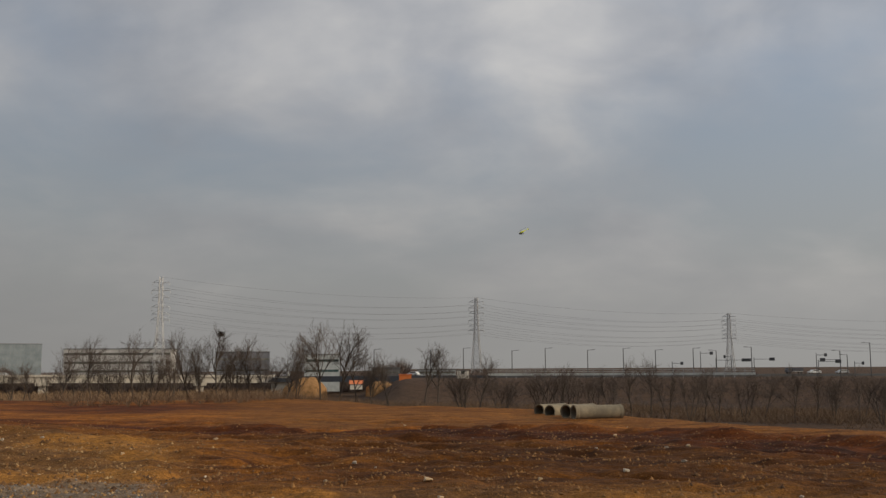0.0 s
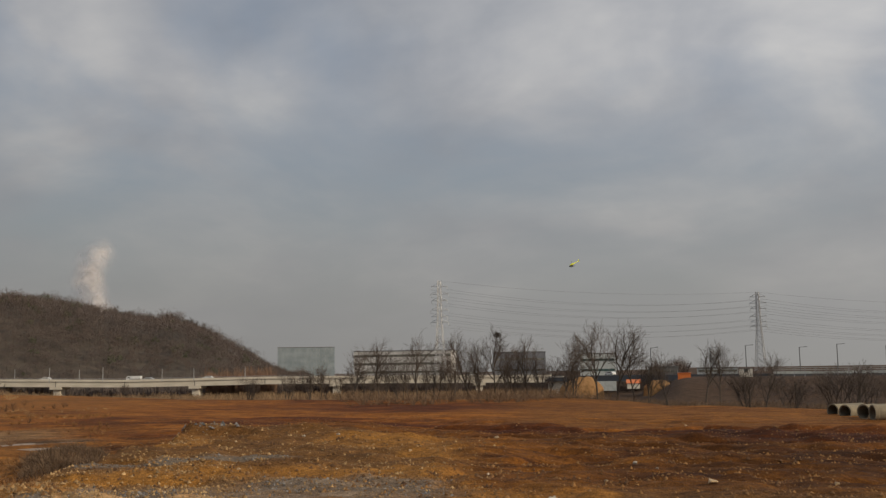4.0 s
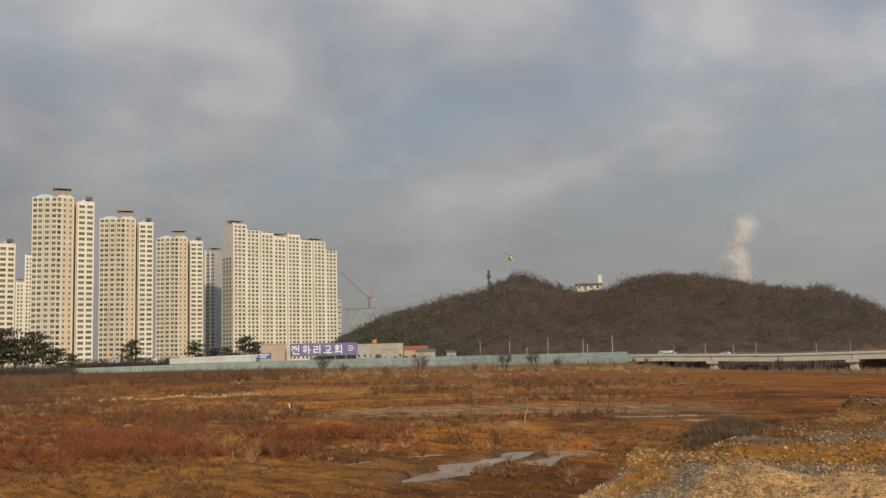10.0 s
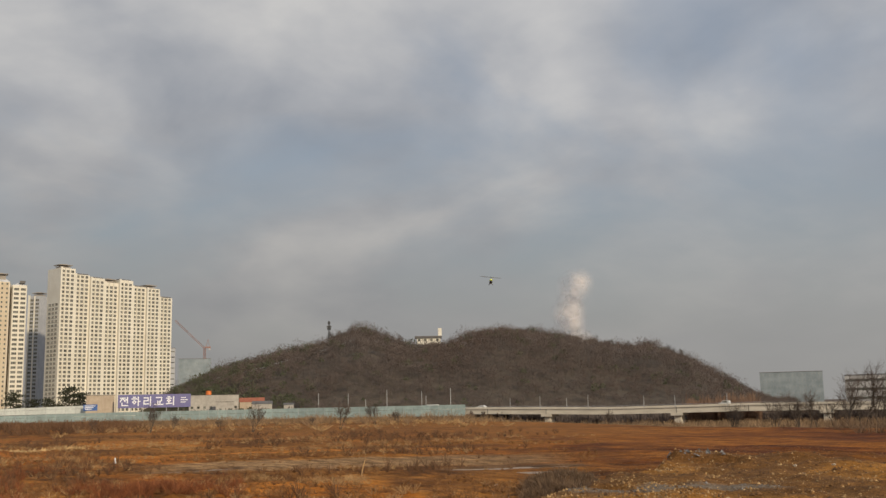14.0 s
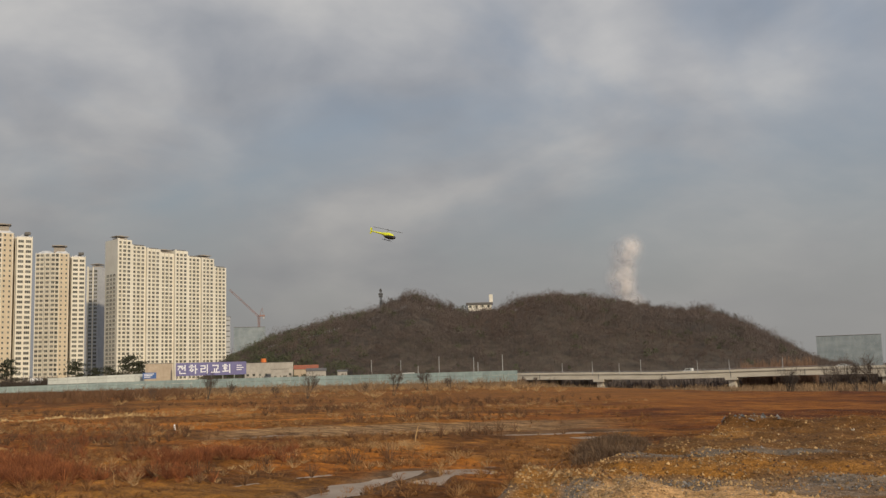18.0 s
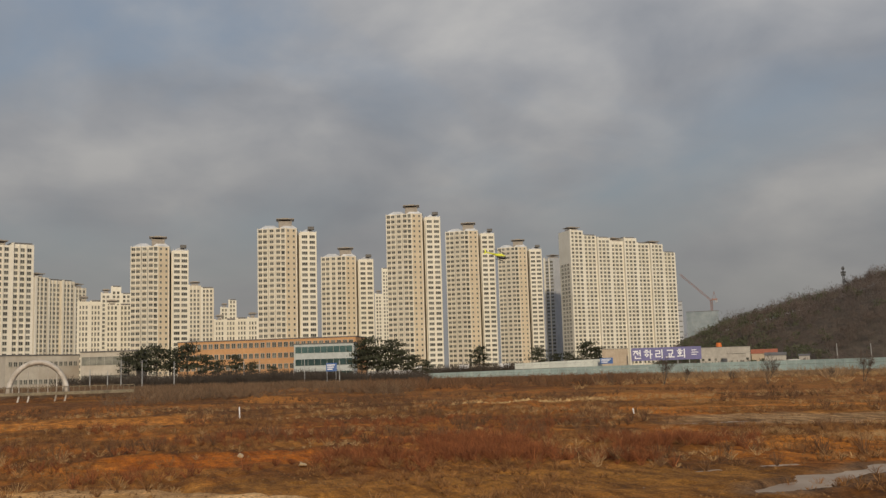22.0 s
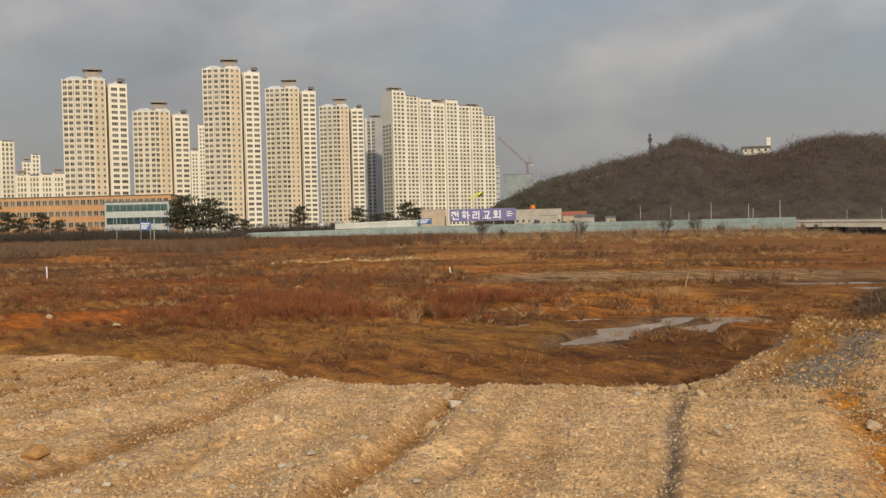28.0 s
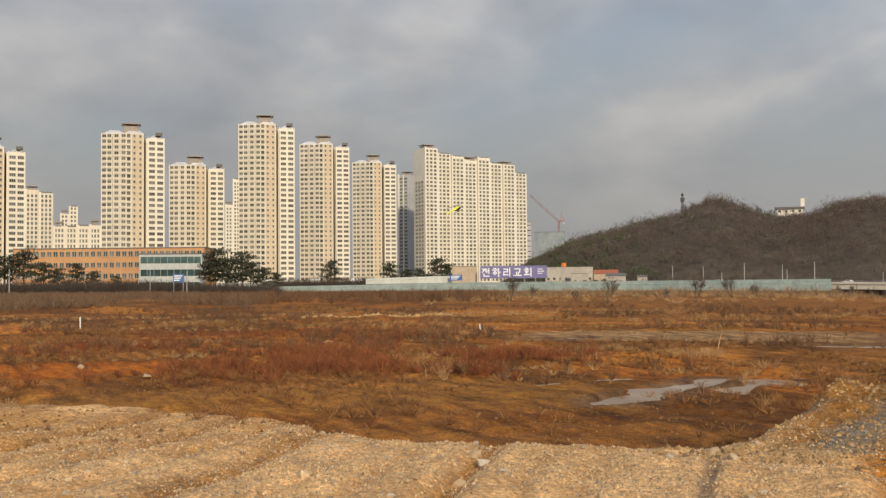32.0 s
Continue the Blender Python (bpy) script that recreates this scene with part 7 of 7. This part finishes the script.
# ---- the steam plume behind the hill ----
def steam_material():
    m = bpy.data.materials.new("steam")
    m.use_nodes = True
    n, l = m.node_tree.nodes, m.node_tree.links
    n.remove(n["Principled BSDF"])
    tc = n.new("ShaderNodeTexCoord")
    t = n.new("ShaderNodeTexNoise")
    t.inputs["Scale"].default_value, t.inputs["Detail"].default_value = 0.06, 4.0
    l.new(tc.outputs["Object"], t.inputs["Vector"])
    r = n.new("ShaderNodeMapRange")
    r.inputs["From Min"].default_value, r.inputs["From Max"].default_value = 0.38, 0.66
    r.inputs["To Min"].default_value, r.inputs["To Max"].default_value = 0.25, 1.0
    l.new(t.outputs["Fac"], r.inputs["Value"])
    # thin towards the rim of each puff
    sub_, flat, far = n.new("ShaderNodeVectorMath"), n.new("ShaderNodeVectorMath"), n.new("ShaderNodeVectorMath")
    sub_.operation, flat.operation, far.operation = "SUBTRACT", "MULTIPLY", "LENGTH"
    sub_.inputs[1].default_value, flat.inputs[1].default_value = (0.5, 0.5, 0.5), (2, 0, 2)
    l.new(tc.outputs["Generated"], sub_.inputs[0])
    l.new(sub_.outputs[0], flat.inputs[0])
    l.new(flat.outputs[0], far.inputs[0])
    rim = n.new("ShaderNodeMapRange")
    rim.interpolation_type = "SMOOTHSTEP"
    rim.inputs["From Min"].default_value, rim.inputs["From Max"].default_value = 0.05, 0.9
    rim.inputs["To Min"].default_value, rim.inputs["To Max"].default_value = 0.72, 0.0
    l.new(far.outputs["Value"], rim.inputs["Value"])
    dens = n.new("ShaderNodeMath")
    dens.operation = "MULTIPLY"
    l.new(rim.outputs[0], dens.inputs[0])
    l.new(r.outputs[0], dens.inputs[1])
    tl, tr, add, mx = n.new("ShaderNodeBsdfTranslucent"), n.new("ShaderNodeBsdfTransparent"), n.new("ShaderNodeMixShader"), n.new("ShaderNodeMixShader")
    tl.inputs["Color"].default_value = (0.95, 0.90, 0.88, 1)
    di = n.new("ShaderNodeBsdfDiffuse")
    di.inputs["Color"].default_value = (0.95, 0.90, 0.88, 1)
    add.inputs[0].default_value = 0.5
    l.new(di.outputs[0], add.inputs[1])
    l.new(tl.outputs[0], add.inputs[2])
    l.new(dens.outputs[0], mx.inputs[0])
    l.new(tr.outputs[0], mx.inputs[1])
    l.new(add.outputs[0], mx.inputs[2])
    l.new(mx.outputs[0], n["Material Output"].inputs["Surface"])
    return m


M["steam"] = steam_material()
PLUME_D = 900.0
steam = thing("steam_plume", "white steam plume rising behind the hill", "steam", facing(35.3, PLUME_D, height(2.3, PLUME_D)))
PUFFS = []
rp = rng(55)
for k in range(13):
    f = (k + 0.5) / 13
    size = 14.0 + 4.0 * f + rp.uniform(-1.5, 2.5)
    bm = bmesh.new()
    bmesh.ops.create_icosphere(bm, subdivisions=3, radius=1.0)
    bmesh.ops.delete(bm, geom=[v for v in bm.verts if v.co.y > 0.15], context="VERTS")
    for v in bm.verts:
        v.co *= size * (1 + 0.34 * noise.noise(v.co * 1.7 + Vector((k, 0, 0))) + 0.12 * noise.noise(v.co * 4 + Vector((0, k, 0))))
    puff = part("puff", bm, M["steam"], steam, smooth=True)
    x = rp.uniform(-4, 4) + 2.5 * math.sin(f * 7.0) + 4 * f
    puff.matrix_basis = Matrix.Translation((x, rp.uniform(-14, 14), f * 66))
    PUFFS.append((puff, x, puff.location.y, f * 66, f))


# ---- vehicles on the road ----
def paint(name, c):
    return mat(name, c, tuple(min(1, v * 1.1) for v in c), 2.0, 0.3)


M["car_white"], M["car_grey"], M["car_dark"] = paint("white_car_paint", (0.72, 0.72, 0.70)), paint("silver_car_paint", (0.42, 0.43, 0.44)), paint("dark_car_paint", (0.07, 0.07, 0.08))
M["tyre"] = mat("tyre_rubber", (0.02, 0.02, 0.02), (0.035, 0.035, 0.035), 4.0, 0.9)


def vehicle(kind, material, label):
    ob = thing(kind, label, "truck" if kind == "truck" else "car")
    L, W = (6.2, 2.1) if kind == "truck" else (4.6, 1.8)
    b = bmesh.new()
    if kind == "truck":
        box_bm(b, -L / 2, L / 2 - 1.9, -W / 2, W / 2, 0.75, 0.95)
        part("load_bed", b, M["steel"], ob)
        bx = bmesh.new()
        box_bm(bx, -L / 2, L / 2 - 2.1, -W / 2, W / 2, 0.954, 2.2)
        part("box", bx, material, ob)
        prof = [(L / 2 - 1.85, 0.5), (L / 2, 0.5), (L / 2, 1.3), (L / 2 - 0.45, 2.15), (L / 2 - 1.85, 2.15)]
    else:
        roof = 1.45 if kind == "car" else 1.9
        prof = [(-L / 2, 0.35), (L / 2, 0.35), (L / 2, 0.75), (L / 2 - 0.9, 0.92), (L / 2 - 1.6, roof), (-L / 2 + (0.9 if kind == "car" else 0.15), roof), (-L / 2, 0.95)]
    c = bmesh.new()
    lo, hi = [c.verts.new((x, -W / 2, z)) for x, z in prof], [c.verts.new((x, W / 2, z)) for x, z in prof]
    for i in range(len(prof)):
        c.faces.new((lo[i], lo[(i + 1) % len(prof)], hi[(i + 1) % len(prof)], hi[i]))
    c.faces.new(lo)
    c.faces.new(hi[::-1])
    body = part("body" if kind != "truck" else "cab", c, material, ob)
    top = 1.4 if kind == "car" else 1.85
    for s in (-1, 1):
        g = bmesh.new()
        x0, x1 = (-L / 2 + 0.8, L / 2 - 1.5) if kind != "truck" else (L / 2 - 1.6, L / 2 - 0.5)
        box_bm(g, x0, x1, s * (W / 2) - 0.02, s * (W / 2) + 0.02, 0.98 if kind != "truck" else 1.3, top - 0.08)
        part("side_window", g, M["window"], body)
    for x in (-L / 2 + 0.85, L / 2 - 0.9):
        for s in (-1, 1):
            t = bmesh.new()
            tube_bm(t, (x, s * (W / 2 - 0.1) - 0.1, 0.34), (x, s * (W / 2 - 0.1) + 0.1, 0.34), 0.34, 0.34, 14)
            part("wheel", t, M["tyre"], ob)
    return ob


VEHICLES = [
    (vehicle("truck", M["car_white"], "small white box truck on the road bridge"), 6.0, 35.2, 9.5),
    (vehicle("car", M["car_white"], "white car on the road bridge"), 6.0, 39.9, 11.0),
    (vehicle("car", M["car_grey"], "silver car on the road bridge"), 9.0, 38.0, 10.0),
    (vehicle("car", M["car_white"], "white car following on the road bridge"), 9.0, 35.1, 10.0),
    (vehicle("van", M["car_white"], "white van on the road bridge"), 19.0, 33.2, 9.8),
    (vehicle("car", M["car_white"], "white car near the end of the bridge"), 32.0, 40.7, 10.0),
    (vehicle("truck", M["car_dark"], "dark truck on the road along the bank"), 1.0, -18.3, 8.0),
    (vehicle("car", M["car_white"], "white car on the road along the bank"), 1.0, -19.4, 8.0),
    (vehicle("car", M["car_grey"], "silver car on the road along the bank"), 1.0, -20.8, 8.0),
]


# ---- the model helicopter ----
M["heli_yellow"] = mat("lime_yellow_paint", (0.72, 0.78, 0.03), (0.82, 0.86, 0.05), 6.0, 0.35)
M["heli_black"] = mat("black_plastic", (0.015, 0.015, 0.016), (0.03, 0.03, 0.03), 6.0, 0.4)
M["blade"] = mat("dark_blade", (0.07, 0.075, 0.06), (0.12, 0.12, 0.10), 6.0, 0.4)


def loft(rings, material, parent, name, label="", sides=14):
    """A body of round cross-sections along x: x, half width, bottom, top."""
    bm = bmesh.new()
    vs = []
    for x, w, b, t in rings:
        vs.append([bm.verts.new((x, math.cos(a) * w, (b + t) / 2 + math.sin(a) * (t - b) / 2)) for a in (2 * math.pi * k / sides for k in range(sides))])
    for i in range(len(rings) - 1):
        for k in range(sides):
            bm.faces.new((vs[i][k], vs[i][(k + 1) % sides], vs[i + 1][(k + 1) % sides], vs[i + 1][k]))
    bm.faces.new(vs[0])
    bm.faces.new(vs[-1][::-1])
    return part(name, bm, material, parent, label, smooth=True)


heli = thing("model_helicopter", "lime-yellow radio-controlled model helicopter in flight", "helicopter")
loft([(0.43, 0.02, -0.10, -0.03), (0.36, 0.07, -0.14, 0.02), (0.26, 0.092, -0.17, 0.045), (0.10, 0.098, -0.18, 0.03), (-0.08, 0.08, -0.15, 0.0), (-0.16, 0.03, -0.10, -0.03)], M["heli_black"], heli, "belly", "black lower body with the mechanics")
loft([(0.34, 0.02, 0.0, 0.03), (0.30, 0.05, -0.02, 0.06), (0.22, 0.08, -0.04, 0.09), (0.10, 0.092, -0.04, 0.125), (-0.05, 0.09, -0.10, 0.11), (-0.25, 0.05, -0.04, 0.07), (-0.62, 0.036, -0.01, 0.055), (-0.84, 0.028, 0.0, 0.045)], M["heli_yellow"], heli, "tail_boom", "lime-yellow tail boom and body")
b = bmesh.new()
for s in ((-0.76, 0.04, -0.86, 0.19), (-0.76, 0.01, -0.84, -0.10)):
    lo, hi = [], []
    for y, out_ in ((-0.005, lo), (0.005, hi)):
        out_ += [b.verts.new(p) for p in ((s[0], y, s[1]), (s[0] - 0.10, y, s[1]), (s[2] - 0.05, y, s[3]), (s[2] + 0.02, y, s[3]))]
    b.faces.new(lo)
    b.faces.new(hi[::-1])
    for i in range(4):
        b.faces.new((lo[i], lo[(i + 1) % 4], hi[(i + 1) % 4], hi[i]))
part("tail_fin", b, M["heli_yellow"], heli)
b = bmesh.new()
tube_bm(b, (0, 0, 0.08), (0, 0, 0.235), 0.012, 0.010, 8)
part("mast", b, M["steel"], heli)
for s in (-1, 1):
    b = bmesh.new()
    tube_bm(b, (-0.16, s * 0.12, -0.24), (0.26, s * 0.12, -0.24), 0.010, 0.010, 6)
    skid = part("skid", b, M["heli_black"], heli)
    for x in (-0.05, 0.14):
        b = bmesh.new()
        tube_bm(b, (x, s * 0.04, -0.10), (x, s * 0.12, -0.24), 0.009, 0.009, 6)
        part("strut", b, M["heli_black"], skid)
b = bmesh.new()
tube_bm(b, (-0.05, 0, -0.012), (0.05, 0, 0.012), 0.018, 0.018, 8)
rotor = part("main_rotor", b, M["heli_black"], heli, m=Matrix.Translation((0, 0, 0.235)))
for s in (-1, 1):
    b = bmesh.new()
    box_bm(b, min(s * 0.05, s * 0.70), max(s * 0.05, s * 0.74), -0.038, 0.038, -0.006, 0.008)
    part("blade", b, M["blade"], rotor)
b = bmesh.new()
tube_bm(b, (0, -0.015, 0), (0, 0.015, 0), 0.014, 0.014, 8)
tail_rotor = part("tail_rotor", b, M["heli_black"], heli, m=Matrix.Translation((-0.82, 0.045, 0.03)))
for s in (-1, 1):
    b = bmesh.new()
    box_bm(b, -0.014, 0.014, -0.003, 0.003, min(s * 0.012, s * 0.13), max(s * 0.012, s * 0.13))
    part("tail_blade", b, M["blade"], tail_rotor)


# ---- motion ----
# seconds, heading, elevation, distance, turn of the nose (0 left, 90 towards the viewer), nose up, lean
FLIGHT = [
    (0, -4.61, 7.79, 112, 20, -25, 0), (0.5, -4.86, 8.36, 112, 25, -25, 0), (1, -4.36, 8.84, 114, 30, -25, 0),
    (1.5, -3.45, 8.83, 116, 40, -28, 0), (2, -2.40, 8.34, 118, 45, -30, 0), (2.5, -0.83, 7.77, 115, 40, -30, 0),
    (3, 1.32, 7.13, 112, 32, -30, 0), (3.5, 3.98, 6.42, 108, 28, -30, 0), (5.5, 20.95, 4.46, 92, 18, -13, 0),
    (6, 26.49, 3.92, 74, 0, -12, 0), (6.5, 32.65, 3.51, 78, -10, -15, 0), (7, 40.33, 3.53, 84, -22, -22, 0),
    (7.5, 45.12, 4.99, 80, -55, 0, 0), (8, 47.19, 6.52, 75, -80, 28, 0), (8.5, 47.99, 7.85, 74, -75, 30, 8),
    (9, 48.27, 8.07, 74, -70, 30, 16), (9.5, 48.06, 7.34, 80, -72, 28, 14), (10, 48.00, 5.57, 88, -72, 25, 10),
    (10.5, 47.59, 3.52, 70, -58, 22, 15), (11, 46.93, 1.32, 66, -55, 15, 3), (11.5, 45.83, 0.97, 95, -20, 0, 0),
    (12, 44.32, 1.59, 82, 45, -5, 0), (12.5, 42.77, 2.63, 75, 75, 0, 0), (13, 41.96, 4.43, 68, 90, 0, 3),
    (13.5, 40.78, 6.34, 66, 88, -8, -4), (14, 39.89, 7.04, 60, 90, 0, -3), (14.5, 39.10, 7.30, 58, 55, -10, 0),
    (16.5, 40.72, 8.12, 49, 38, -16, 0), (17, 42.85, 8.12, 49, 150, -8, 0), (17.5, 45.33, 7.93, 50, 98, 0, -8),
    (18, 48.85, 8.01, 46, 160, -15, 0), (18.5, 52.26, 8.43, 46, 132, -22, 0), (19, 55.24, 8.62, 45, 8, -2, -4),
    (19.5, 58.77, 8.87, 48, 160, -16, 0), (20, 61.55, 8.80, 49, 92, 0, 18), (20.5, 63.66, 8.10, 46, 4, 0, 0),
    (21, 65.85, 7.60, 49, 90, 0, 20), (21.5, 67.73, 6.77, 54, 178, 4, 0), (22, 68.05, 6.51, 56, 182, -14, 0),
    (22.5, 68.45, 6.72, 62, 110, 0, 0), (23, 68.15, 6.65, 68, 235, 12, 0), (23.5, 67.62, 7.10, 74, 240, 10, 0),
    (24, 66.75, 7.03, 85, 100, 0, 0), (24.5, 65.62, 6.32, 80, 172, 0, 0), (25, 64.19, 5.36, 80, 165, 0, 0),
    (25.5, 62.47, 5.04, 80, 155, -10, 0), (27.5, 58.19, 3.05, 76, 205, 10, 0), (28, 59.06, 1.78, 74, 215, 25, 0),
    (28.5, 60.28, 1.83, 76, 200, 15, 0), (29, 61.38, 2.61, 74, 132, -25, 0), (29.5, 62.24, 4.21, 68, 130, -35, 0),
    (30, 62.52, 5.34, 66, 130, -35, 0), (30.5, 62.19, 6.28, 74, 95, 0, 0), (31, 62.28, 6.30, 75, 185, 12, 0),
    (31.5, 62.34, 5.30, 74, 235, 28, 0), (32, 62.16, 4.26, 72, 212, 28, 0),
]


def motions():
    ts = [p[0] for p in FLIGHT]
    cols = list(zip(*FLIGHT))
    steps = [k * 0.1 for k in range(321)]
    val = lambda c, t: float(np.interp(t, ts, cols[c]))
    rows = []
    for t in steps:
        az, el, d, turn, up, lean = (val(c, t) for c in range(1, 7))
        p = at(az, d * math.cos(radians(el)), EYE + d * math.sin(radians(el)))
        m = Matrix.Translation(p) @ Matrix.Rotation(radians(az + 180 + turn), 4, "Z") @ Matrix.Rotation(radians(-up), 4, "Y") @ Matrix.Rotation(radians(lean), 4, "X")
        rows.append((t, m))
    walk(heli, rows)
    spin = [k / 30 for k in range(961)]
    walk(rotor, [(t, pose(0, 0, 0.235, 0, 0, 77.0 * k)) for k, t in enumerate(spin)])
    walk(tail_rotor, [(t, pose(-0.82, 0.045, 0.03, 0, 83.0 * k, 0)) for k, t in enumerate(spin)])
    for ob, t0, az, speed in VEHICLES:
        s0 = road_length_at(az)
        rows = []
        for k in range(17):
            t = k * 2.0
            p, h = along_road(max(0.0, s0 + speed * (t - t0)))
            rows.append((t, pose(p.x, p.y, p.z + 0.02, 0, 0, h)))
        walk(ob, rows)
    for k, (puff, x, y, z, f) in enumerate(PUFFS):
        sway = 1.0 + 2.0 * f
        walk(puff, [(t, pose(x + sway * math.sin(0.17 * t + 2.1 * f + 0.3 * k) - 0.12 * t * f, y, z + 0.35 * t + 2.0 * math.sin(0.25 * t + k), 0, 4.0 * math.sin(0.1 * t + k), 0)) for t in (0.0, 4.0, 8.0, 12.0, 16.0, 20.0, 24.0, 28.0, 32.0)])


motions()
